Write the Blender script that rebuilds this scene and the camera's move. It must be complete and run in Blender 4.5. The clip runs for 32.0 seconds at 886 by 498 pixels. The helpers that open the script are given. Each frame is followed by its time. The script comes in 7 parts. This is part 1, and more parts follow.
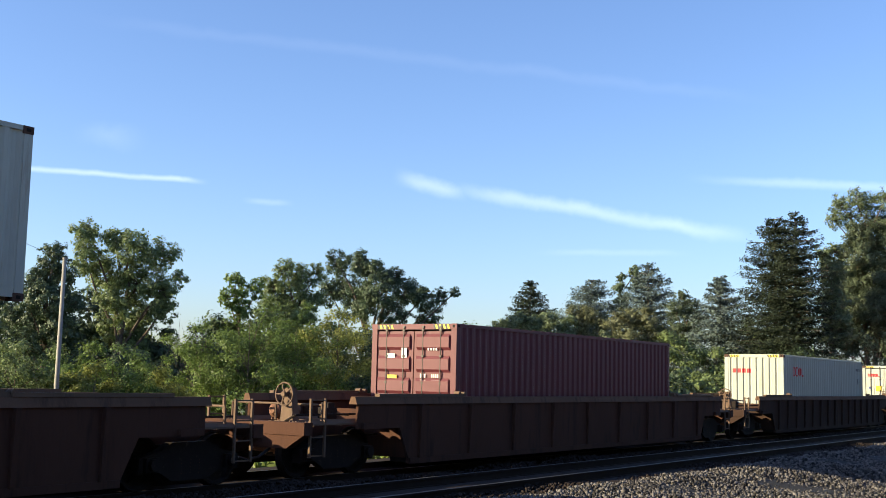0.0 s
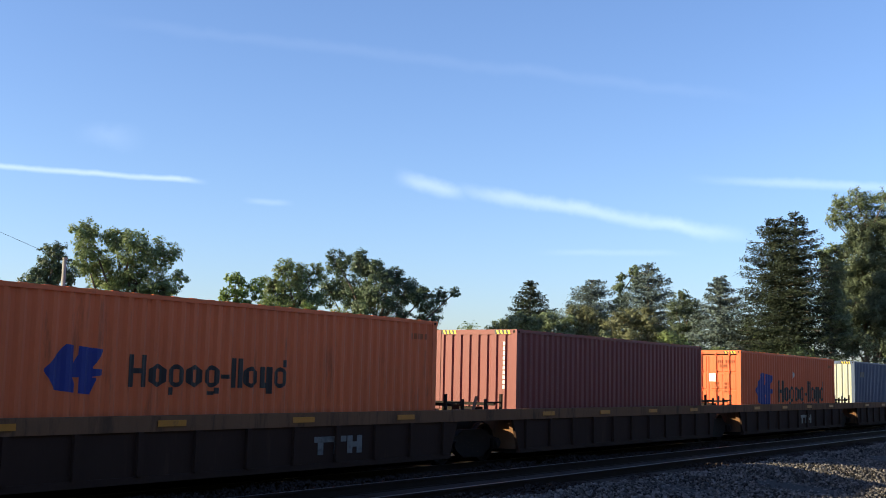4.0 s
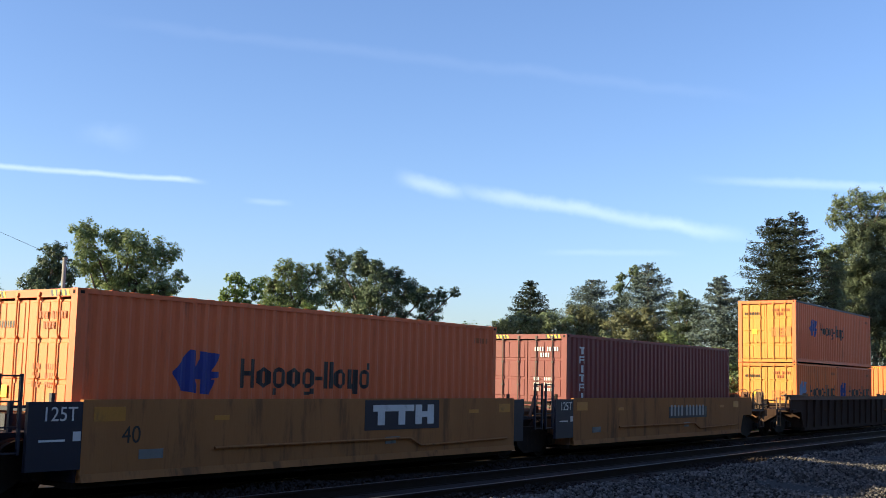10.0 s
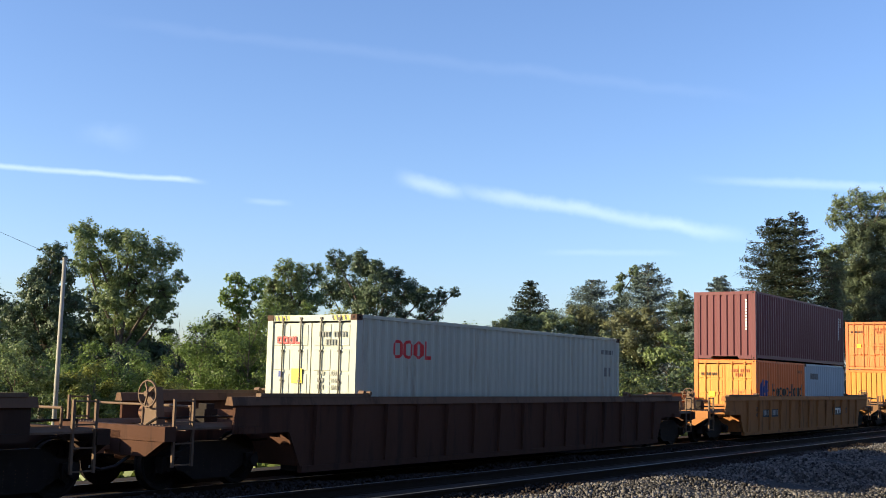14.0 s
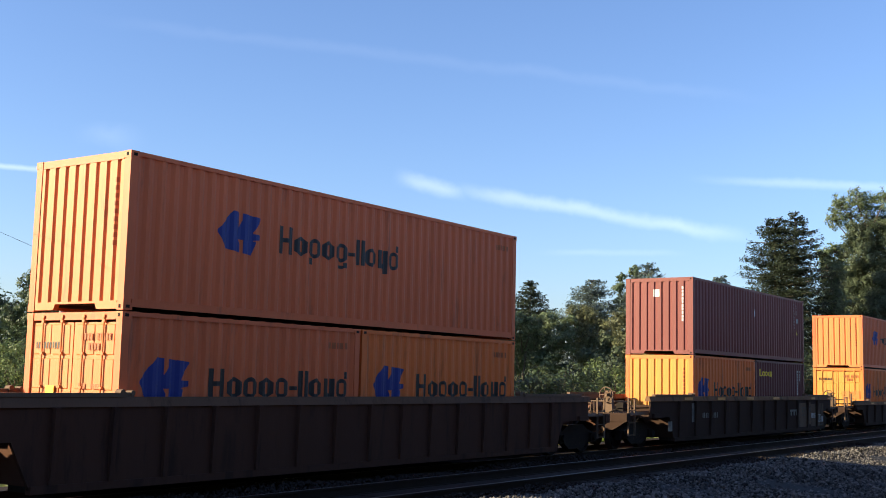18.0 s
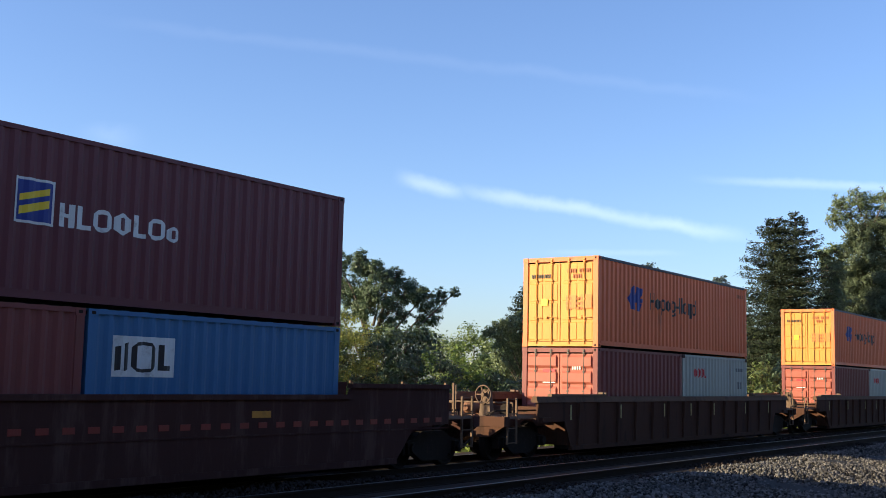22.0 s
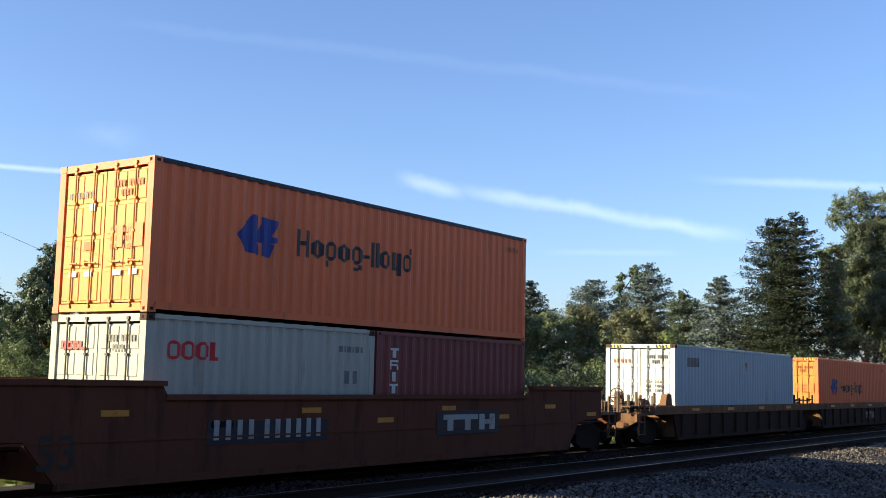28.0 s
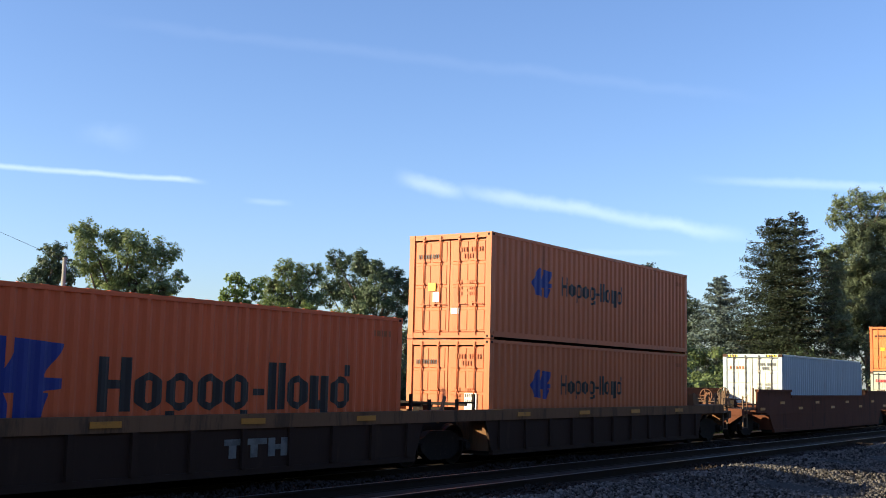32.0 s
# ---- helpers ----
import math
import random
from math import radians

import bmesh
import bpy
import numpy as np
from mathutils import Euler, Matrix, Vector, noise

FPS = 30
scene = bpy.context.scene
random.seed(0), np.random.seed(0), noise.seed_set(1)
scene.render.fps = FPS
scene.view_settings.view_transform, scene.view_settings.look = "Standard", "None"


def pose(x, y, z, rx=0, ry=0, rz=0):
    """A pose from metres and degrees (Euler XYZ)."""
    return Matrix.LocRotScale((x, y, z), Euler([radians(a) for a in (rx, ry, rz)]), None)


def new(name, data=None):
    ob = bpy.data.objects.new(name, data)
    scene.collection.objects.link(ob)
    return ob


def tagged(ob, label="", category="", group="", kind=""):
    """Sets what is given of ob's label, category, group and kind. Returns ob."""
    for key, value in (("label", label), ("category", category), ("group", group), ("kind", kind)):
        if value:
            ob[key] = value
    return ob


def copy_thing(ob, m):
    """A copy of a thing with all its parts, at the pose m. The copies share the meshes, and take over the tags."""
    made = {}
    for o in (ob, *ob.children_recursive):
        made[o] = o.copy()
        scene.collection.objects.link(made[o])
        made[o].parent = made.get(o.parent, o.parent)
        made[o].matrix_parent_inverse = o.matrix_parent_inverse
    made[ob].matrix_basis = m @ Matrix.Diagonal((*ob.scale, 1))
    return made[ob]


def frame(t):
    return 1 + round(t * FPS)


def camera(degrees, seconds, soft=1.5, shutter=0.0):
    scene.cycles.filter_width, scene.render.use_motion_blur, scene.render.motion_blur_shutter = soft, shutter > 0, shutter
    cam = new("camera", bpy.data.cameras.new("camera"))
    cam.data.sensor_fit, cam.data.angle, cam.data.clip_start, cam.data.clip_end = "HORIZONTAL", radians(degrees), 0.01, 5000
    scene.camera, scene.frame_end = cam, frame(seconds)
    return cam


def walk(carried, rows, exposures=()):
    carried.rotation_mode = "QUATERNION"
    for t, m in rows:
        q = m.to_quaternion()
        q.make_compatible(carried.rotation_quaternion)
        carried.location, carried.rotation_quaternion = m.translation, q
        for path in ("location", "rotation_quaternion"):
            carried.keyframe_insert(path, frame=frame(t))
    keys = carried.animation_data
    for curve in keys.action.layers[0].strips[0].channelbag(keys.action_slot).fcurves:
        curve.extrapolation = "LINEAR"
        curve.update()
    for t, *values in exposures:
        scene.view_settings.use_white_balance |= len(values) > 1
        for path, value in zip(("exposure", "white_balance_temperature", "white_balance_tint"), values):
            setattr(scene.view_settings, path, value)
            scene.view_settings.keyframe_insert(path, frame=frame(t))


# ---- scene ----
# World: x along the railway, y across it away from the camera, z up, rail heads at z = 0.
EYE = (0.0, 0.0, 1.97)
cam = camera(42.9, 32.0, soft=0.9)
AIM = pose(*EYE, 90 + 6.54, 0, -55.51) @ pose(0, 0, 0, 0, 0, 1.3)
walk(cam, [(0.0, AIM), (32.0, AIM)], [(0.0, 1.6), (1.0, 1.5), (5.5, 1.5), (6.5, 1.53), (32.0, 1.53)])

# ---------------------------------------------------------------- light
SUN_AWAY = Vector((1.0, -1.0, 0.0)).normalized()      # way the light travels over the ground
SUN_EL = radians(17.5)
scene.view_settings.exposure = 1.6
sun = new("sun", bpy.data.lights.new("sun", "SUN"))
sun.data.energy, sun.data.angle, sun.data.color = 3.9, radians(0.5), (1.0, 0.87, 0.55)
ray_way = Vector((SUN_AWAY.x * math.cos(SUN_EL), SUN_AWAY.y * math.cos(SUN_EL), -math.sin(SUN_EL)))
sun.matrix_world = Matrix.Translation((-20, 30, 25)) @ ray_way.to_track_quat("-Z", "Y").to_matrix().to_4x4()


def link(tree, a, b):
    tree.links.new(a, b)


def node(tree, kind, **values):
    n = tree.nodes.new(kind)
    for key, value in values.items():
        n.inputs[key].default_value = value
    return n


def maths(tree, op, a, b=None, c=None, clamp=False):
    n = tree.nodes.new("ShaderNodeMath")
    n.operation, n.use_clamp = op, clamp
    for i, v in enumerate((a, b, c)):
        if v is None:
            continue
        if isinstance(v, (int, float)):
            n.inputs[i].default_value = v
        else:
            link(tree, v, n.inputs[i])
    return n.outputs[0]


def dotted(tree, vec, way):
    n = tree.nodes.new("ShaderNodeVectorMath")
    n.operation = "DOT_PRODUCT"
    link(tree, vec, n.inputs[0])
    n.inputs[1].default_value = way
    return n.outputs["Value"]


def step(tree, v, lo, hi):
    n = tree.nodes.new("ShaderNodeMapRange")
    n.interpolation_type = "SMOOTHSTEP"
    link(tree, v, n.inputs["Value"])
    n.inputs["From Min"].default_value, n.inputs["From Max"].default_value = lo, hi
    return n.outputs["Result"]


def build_world():
    world = bpy.data.worlds.new("sky")
    scene.world = world
    world.use_nodes = True
    t = world.node_tree
    t.nodes.clear()
    sky = t.nodes.new("ShaderNodeTexSky")
    sky.sky_type, sky.sun_disc = "NISHITA", False
    sky.sun_elevation, sky.sun_rotation = SUN_EL, math.atan2(-SUN_AWAY.x, -SUN_AWAY.y)
    sky.air_density, sky.dust_density, sky.ozone_density = 1.0, 0.8, 3.0
    coord = t.nodes.new("ShaderNodeTexCoord")
    vec = coord.outputs["Generated"]
    grain = node(t, "ShaderNodeTexNoise", Scale=22.0, Detail=6.0, Roughness=0.6)
    link(t, vec, grain.inputs["Vector"])
    total = None
    # thin cirrus streaks and old vapour trails: two ends of each, half width, softness, strength
    for a, b, half, fade, gain in (
            ((0.45, 0.878, 0.1635), (0.6815, 0.713, 0.1645), 0.0036, 0.03, 0.15),
            ((0.808, 0.565, 0.1687), (0.943, 0.310, 0.1225), 0.0092, 0.07, 0.115),
            ((0.783, 0.596, 0.1775), (0.828, 0.538, 0.1600), 0.0095, 0.028, 0.12),
            ((0.9085, 0.379, 0.1767), (0.985, 0.070, 0.150), 0.0058, 0.09, 0.085),
            ((0.560, 0.776, 0.290), (0.930, 0.280, 0.235), 0.0080, 0.12, 0.014),
            ((0.585, 0.787, 0.196), (0.640, 0.742, 0.198), 0.0130, 0.04, 0.035),
            ((0.700, 0.698, 0.150), (0.735, 0.662, 0.149), 0.0040, 0.02, 0.05),
            ((0.860, 0.50, 0.112), (0.925, 0.365, 0.113), 0.0040, 0.05, 0.035)):
        a, b = Vector(a).normalized(), Vector(b).normalized()
        across = a.cross(b).normalized()
        along = (b - a).normalized()
        middle = (a + b).normalized()
        h = (b - a).length / 2
        wob = maths(t, "MULTIPLY_ADD", grain.outputs["Fac"], half * 1.6, -half * 0.8)
        d = maths(t, "ABSOLUTE", maths(t, "ADD", dotted(t, vec, across), wob))
        band = maths(t, "SUBTRACT", 1.0, step(t, d, 0.0, half))
        run = maths(t, "ABSOLUTE", dotted(t, vec, along))
        ends = maths(t, "SUBTRACT", 1.0, step(t, run, h - fade, h))
        ahead = maths(t, "GREATER_THAN", dotted(t, vec, middle), 0.5)
        m = maths(t, "MULTIPLY", maths(t, "MULTIPLY", band, ends), ahead)
        m = maths(t, "MULTIPLY", m, maths(t, "MULTIPLY_ADD", grain.outputs["Fac"], gain * 0.9, gain * 0.5))
        total = m if total is None else maths(t, "MAXIMUM", total, m)
    cloud = t.nodes.new("ShaderNodeMix")
    cloud.data_type = "RGBA"
    link(t, total, cloud.inputs["Factor"])
    tint = t.nodes.new("ShaderNodeMix")
    tint.data_type, tint.blend_type = "RGBA", "MULTIPLY"
    tint.inputs["Factor"].default_value = 1.0
    link(t, sky.outputs["Color"], tint.inputs["A"])
    tint.inputs["B"].default_value = (0.96, 1.0, 1.20, 1)
    link(t, tint.outputs["Result"], cloud.inputs["A"])
    cloud.inputs["B"].default_value = (12.0, 12.3, 13.0, 1)
    back = node(t, "ShaderNodeBackground", Strength=0.072)
    link(t, cloud.outputs["Result"], back.inputs["Color"])
    out = t.nodes.new("ShaderNodeOutputWorld")
    link(t, back.outputs[0], out.inputs["Surface"])


build_world()

# ---------------------------------------------------------------- materials
MATS = {}


def surface(name, colour, rough=0.6, metal=0.0, vary=0.12, scale=1.2, stretch=(1, 1, 1), stain=None, stain_at=0.62, stain_mix=0.6,
            bump=0.15, fine=40.0, island=0.0, random_mix=0.0, spec=0.4, thin=0.0):
    """A worn painted, mineral or leafy surface: two scales of noise, stains with an edge, fine relief."""
    if name in MATS:
        return MATS[name]
    m = bpy.data.materials.new(name)
    MATS[name] = m
    m.use_nodes = True
    t = m.node_tree
    b = t.nodes["Principled BSDF"]
    b.inputs["Roughness"].default_value, b.inputs["Metallic"].default_value = rough, metal
    b.inputs["Specular IOR Level"].default_value = spec
    coord = t.nodes.new("ShaderNodeTexCoord")
    mapping = t.nodes.new("ShaderNodeMapping")
    link(t, coord.outputs["Object"], mapping.inputs["Vector"])
    mapping.inputs["Scale"].default_value = stretch
    info = t.nodes.new("ShaderNodeObjectInfo")
    shift = t.nodes.new("ShaderNodeVectorMath")
    shift.operation = "MULTIPLY_ADD"
    link(t, info.outputs["Random"], shift.inputs[0])
    shift.inputs[1].default_value = (31.0, 17.0, 11.0)
    link(t, mapping.outputs["Vector"], shift.inputs[2])
    big = node(t, "ShaderNodeTexNoise", Scale=scale, Detail=5.0, Roughness=0.62)
    small = node(t, "ShaderNodeTexNoise", Scale=fine, Detail=3.0)
    link(t, shift.outputs[0], big.inputs["Vector"])
    link(t, shift.outputs[0], small.inputs["Vector"])
    tone = maths(t, "MULTIPLY_ADD", big.outputs["Fac"], 2 * vary, 1 - vary)
    tone = maths(t, "ADD", tone, maths(t, "MULTIPLY_ADD", small.outputs["Fac"], vary * 0.8, -vary * 0.4))
    if island:
        geo = t.nodes.new("ShaderNodeNewGeometry")
        tone = maths(t, "MULTIPLY", tone, maths(t, "MULTIPLY_ADD", geo.outputs["Random Per Island"], 2 * island, 1 - island))
    if random_mix:
        tone = maths(t, "MULTIPLY", tone, maths(t, "MULTIPLY_ADD", info.outputs["Random"], 2 * random_mix, 1 - random_mix))
    hue = t.nodes.new("ShaderNodeVectorMath")
    hue.operation = "SCALE"
    hue.inputs[0].default_value = colour
    link(t, tone, hue.inputs["Scale"])
    col = hue.outputs[0]
    if stain:
        patch = node(t, "ShaderNodeTexNoise", Scale=scale * 2.3, Detail=7.0, Roughness=0.7)
        off = t.nodes.new("ShaderNodeVectorMath")
        off.operation = "ADD"
        link(t, shift.outputs[0], off.inputs[0])
        off.inputs[1].default_value = (7.3, 2.1, 5.7)
        link(t, off.outputs[0], patch.inputs["Vector"])
        mask = maths(t, "MULTIPLY", step(t, patch.outputs["Fac"], stain_at - 0.05, stain_at + 0.12), stain_mix)
        mix = t.nodes.new("ShaderNodeMix")
        mix.data_type = "RGBA"
        link(t, mask, mix.inputs["Factor"])
        link(t, col, mix.inputs["A"])
        mix.inputs["B"].default_value = (*stain, 1)
        col = mix.outputs["Result"]
    link(t, col, b.inputs["Base Color"])
    if bump:
        bm_ = node(t, "ShaderNodeBump", Strength=bump, Distance=0.01)
        link(t, small.outputs["Fac"], bm_.inputs["Height"])
        link(t, bm_.outputs[0], b.inputs["Normal"])
    if thin:
        through_leaf = t.nodes.new("ShaderNodeBsdfTranslucent")
        link(t, col, through_leaf.inputs["Color"])
        both = t.nodes.new("ShaderNodeMixShader")
        both.inputs["Fac"].default_value = thin
        link(t, b.outputs[0], both.inputs[1])
        link(t, through_leaf.outputs[0], both.inputs[2])
        link(t, both.outputs[0], t.nodes["Material Output"].inputs["Surface"])
    return m


RUST = (0.13, 0.055, 0.03)
DOWN = (1.0, 1.0, 0.16)            # streaks that run down a wall


def paint(name, colour, stain=RUST, at=0.61, mix=0.5, rough=0.55, vary=0.19, spec=0.35):
    return surface(name, colour, rough, vary=vary, scale=1.1, stretch=DOWN, stain=stain, stain_at=at, stain_mix=mix, bump=0.12, fine=30.0, spec=spec)


ORANGE = paint("orange_paint", (0.67, 0.145, 0.047))
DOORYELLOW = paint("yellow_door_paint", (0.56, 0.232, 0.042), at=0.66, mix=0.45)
AMBER = paint("amber_paint", (0.73, 0.162, 0.054))
SHORT_AMBER = paint("deep_amber_paint", (0.76, 0.172, 0.034), at=0.58, mix=0.55)
# yellower copy of the orange for sun-facing ends, sunlight put into the colour
ORANGE_LIT = paint("sunlit_orange_end_paint", (0.60, 0.185, 0.055), at=0.64)
PALE_ORANGE = paint("faded_orange_paint", (0.50, 0.135, 0.047))
DEEP_ORANGE = paint("red_orange_paint", (0.64, 0.115, 0.034), at=0.7)
MAROON = paint("maroon_paint", (0.120, 0.027, 0.033), stain=(0.28, 0.17, 0.15), at=0.68, mix=0.35)
# lighter copy of the reds: door ends have the sun's brightness painted in
RED_LIT = paint("sunlit_red_end_paint", (0.33, 0.085, 0.055), stain=(0.2, 0.07, 0.05), at=0.66)
BRICK = paint("brick_red_paint", (0.185, 0.043, 0.038), stain=(0.12, 0.04, 0.03))
PALEBLUE = paint("pale_blue_white_paint", (0.36, 0.435, 0.48), stain=(0.25, 0.13, 0.07), at=0.635, mix=0.6)
GREYWHITE = paint("grey_white_paint", (0.39, 0.395, 0.335), stain=(0.22, 0.14, 0.085), at=0.60, mix=0.5)
WHITE = paint("white_paint", (0.55, 0.55, 0.49), stain=(0.25, 0.13, 0.07), at=0.62, mix=0.65)
BLUE = paint("navy_blue_paint", (0.065, 0.09, 0.15), stain=(0.16, 0.17, 0.19), at=0.66, mix=0.4)
SKYBLUE = paint("bright_blue_paint", (0.039, 0.136, 0.277), stain=(0.2, 0.22, 0.25), at=0.7, mix=0.3)
CARBROWN = paint("brown_car_paint", (0.079, 0.037, 0.025), stain=(0.032, 0.020, 0.017), at=0.55, mix=0.6, rough=0.9, spec=0.10)
# stained brown made lighter, so the light on the top chord is painted in
LIT_CHORD = paint("lit_chord_paint", (0.135, 0.075, 0.048), stain=(0.05, 0.03, 0.022), at=0.55, mix=0.6, rough=0.85, spec=0.12)
PATCHED = paint("faded_door_patch", (0.54, 0.185, 0.042), at=0.66, mix=0.4)
CARRED = paint("red_brown_car_paint", (0.125, 0.045, 0.026), stain=(0.045, 0.022, 0.016), at=0.56, mix=0.6, rough=0.85, spec=0.12)
CARDARK = paint("dark_car_paint", (0.047, 0.027, 0.020), stain=(0.10, 0.055, 0.036), at=0.62, mix=0.4, rough=0.9, spec=0.10)
CARBLACK = paint("black_car_paint", (0.060, 0.026, 0.022), stain=(0.11, 0.062, 0.05), at=0.53, mix=0.6, rough=0.9, spec=0.10)
CARYELLOW = paint("ochre_car_paint", (0.35, 0.15, 0.056), stain=(0.10, 0.06, 0.035), at=0.56, mix=0.65, rough=0.9, spec=0.10)
PATCHTAN = paint("sooty_brown_patch_paint", (0.15, 0.10, 0.07), stain=(0.03, 0.02, 0.016), at=0.5, mix=0.8, rough=0.9, spec=0.10)
CARTAN = paint("dirty_tan_car_paint", (0.19, 0.10, 0.055), stain=(0.06, 0.042, 0.03), at=0.53, mix=0.7, rough=0.9, spec=0.10)
NAVYPLATE = paint("navy_plate_paint", (0.013, 0.015, 0.028), stain=(0.07, 0.06, 0.05), at=0.66, mix=0.4)
DECK = paint("walkway_grating_paint", (0.135, 0.08, 0.05), stain=(0.06, 0.04, 0.03), at=0.56, mix=0.6, rough=0.8)
RUSTY = surface("rusty_steel", (0.17, 0.075, 0.04), 0.85, vary=0.3, scale=3.0, stain=(0.05, 0.03, 0.025), bump=0.3)
GRIME = surface("oily_black_steel", (0.021, 0.0150, 0.0125), 0.75, vary=0.3, scale=4.0, stain=(0.07, 0.05, 0.04), stain_at=0.62, bump=0.3, spec=0.10)
RODGREY = surface("dull_rod_steel", (0.085, 0.07, 0.06), 0.6, 0.2, vary=0.25, scale=4.0)
CASTING = surface("dark_rusty_casting", (0.085, 0.05, 0.038), 0.85, vary=0.3, scale=6.0, bump=0.3, spec=0.10)
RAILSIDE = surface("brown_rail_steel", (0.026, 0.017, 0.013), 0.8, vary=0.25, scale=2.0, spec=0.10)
RAILTOP = surface("worn_rail_head", (0.075, 0.070, 0.068), 0.5, 0.45, vary=0.2, scale=1.5, bump=0.05)
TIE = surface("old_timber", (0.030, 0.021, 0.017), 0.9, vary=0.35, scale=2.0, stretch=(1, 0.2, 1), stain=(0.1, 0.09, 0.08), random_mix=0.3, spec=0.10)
STEELWHITE = paint("white_rail_paint", (0.62, 0.60, 0.55))
BLUEMARK = surface("blue_marking_paint", (0.012, 0.03, 0.20), 0.5, vary=0.15, stain=(0.2, 0.12, 0.06), stain_at=0.72, stain_mix=0.4)
PALEBLUEMARK = surface("faded_blue_marking_paint", (0.16, 0.24, 0.40), 0.5, vary=0.2)
BLACKMARK = surface("black_marking_paint", (0.02, 0.018, 0.02), 0.5, vary=0.2)
REDMARK = surface("red_marking_paint", (0.55, 0.025, 0.03), 0.5, vary=0.2)
WHITEMARK = surface("white_marking_paint", (0.62, 0.62, 0.60), 0.55, vary=0.2, stain=(0.15, 0.13, 0.12), stain_at=0.6)
PALEMARK = surface("dull_white_marking_paint", (0.34, 0.335, 0.32), 0.6, vary=0.25, stain=(0.12, 0.10, 0.09), stain_at=0.56)
GREYMARK = surface("dull_grey_marking_paint", (0.17, 0.17, 0.16), 0.6, vary=0.3, stain=(0.05, 0.05, 0.05), stain_at=0.52)
YELLOWMARK = surface("yellow_marking", (0.75, 0.52, 0.03), 0.5, vary=0.12)
REFLECT = surface("amber_reflector_strip", (0.50, 0.20, 0.025), 0.45, vary=0.3, stain=(0.10, 0.06, 0.03), stain_at=0.58)
CREAMSTRIP = surface("dull_cream_reflector_strip", (0.42, 0.33, 0.13), 0.5, vary=0.35, stain=(0.10, 0.07, 0.04), stain_at=0.55)
REDSTRIP = surface("red_reflector_strip", (0.20, 0.025, 0.02), 0.45, vary=0.2)
RUSTMARK = surface("rust_brown_marking", (0.36, 0.10, 0.03), 0.6, vary=0.2)
HOSE = surface("black_rubber", (0.015, 0.015, 0.015), 0.5)
BARK = surface("bark", (0.10, 0.075, 0.055), 0.9, vary=0.3, scale=3.0, stretch=(1, 1, 0.25), bump=0.5)
POLEWOOD = surface("grey_weathered_pole", (0.27, 0.25, 0.22), 0.8, vary=0.2, scale=4.0, stretch=(1, 1, 0.1))
STONE = surface("pale_ballast_stone", (0.096, 0.086, 0.081), 0.85, vary=0.2, scale=3.0, island=0.85, bump=0.2, spec=0.10)
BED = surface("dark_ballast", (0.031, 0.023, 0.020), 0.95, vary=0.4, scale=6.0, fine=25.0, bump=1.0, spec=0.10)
GRAVEL = surface("gravel_ground", (0.042, 0.040, 0.040), 0.95, vary=0.35, scale=5.0, fine=22.0, bump=1.0, spec=0.10)
MEADOW = surface("meadow_ground", (0.10, 0.135, 0.035), 0.95, vary=0.4, scale=0.15, fine=3.0, stain=(0.16, 0.14, 0.06), bump=1.0)

# pale warm colour for unseen ground that bounces sunlight onto the train
BOUNCE_STRAW = surface("bounce_straw_ground", (0.30, 0.20, 0.11), 0.95, vary=0.35, scale=0.3, fine=6.0, stain=(0.12, 0.11, 0.05), stain_at=0.58, bump=0.8)


def leaf(name, colour, thin=0.34, spec=0.35):
    return surface(name, colour, 0.5, vary=0.3, scale=0.35, fine=2.0, island=0.45, random_mix=0.06, bump=0, thin=thin, spec=spec)


LEAF_MID = leaf("mid_green_leaves", (0.150, 0.190, 0.072), 0.38)
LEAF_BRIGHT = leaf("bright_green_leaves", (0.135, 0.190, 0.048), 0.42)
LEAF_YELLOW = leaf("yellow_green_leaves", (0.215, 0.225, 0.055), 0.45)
# dark foliage; on fill trees and scrub this colour also carries the shade
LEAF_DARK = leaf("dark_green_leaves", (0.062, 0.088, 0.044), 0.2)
LEAF_BROWN = leaf("browning_leaves", (0.150, 0.155, 0.080), 0.40)
LEAF_OLIVE = leaf("dull_olive_leaves", (0.092, 0.116, 0.066))
LEAF_GREY = leaf("grey_green_leaves", (0.150, 0.185, 0.095))
NEEDLE = leaf("dark_spruce_needles", (0.030, 0.038, 0.022), 0.05, 0.12)
NEEDLE_BLUE = leaf("blue_spruce_needles", (0.098, 0.124, 0.110), 0.08, 0.2)
GRASS = leaf("grass_blades", (0.15, 0.19, 0.045))


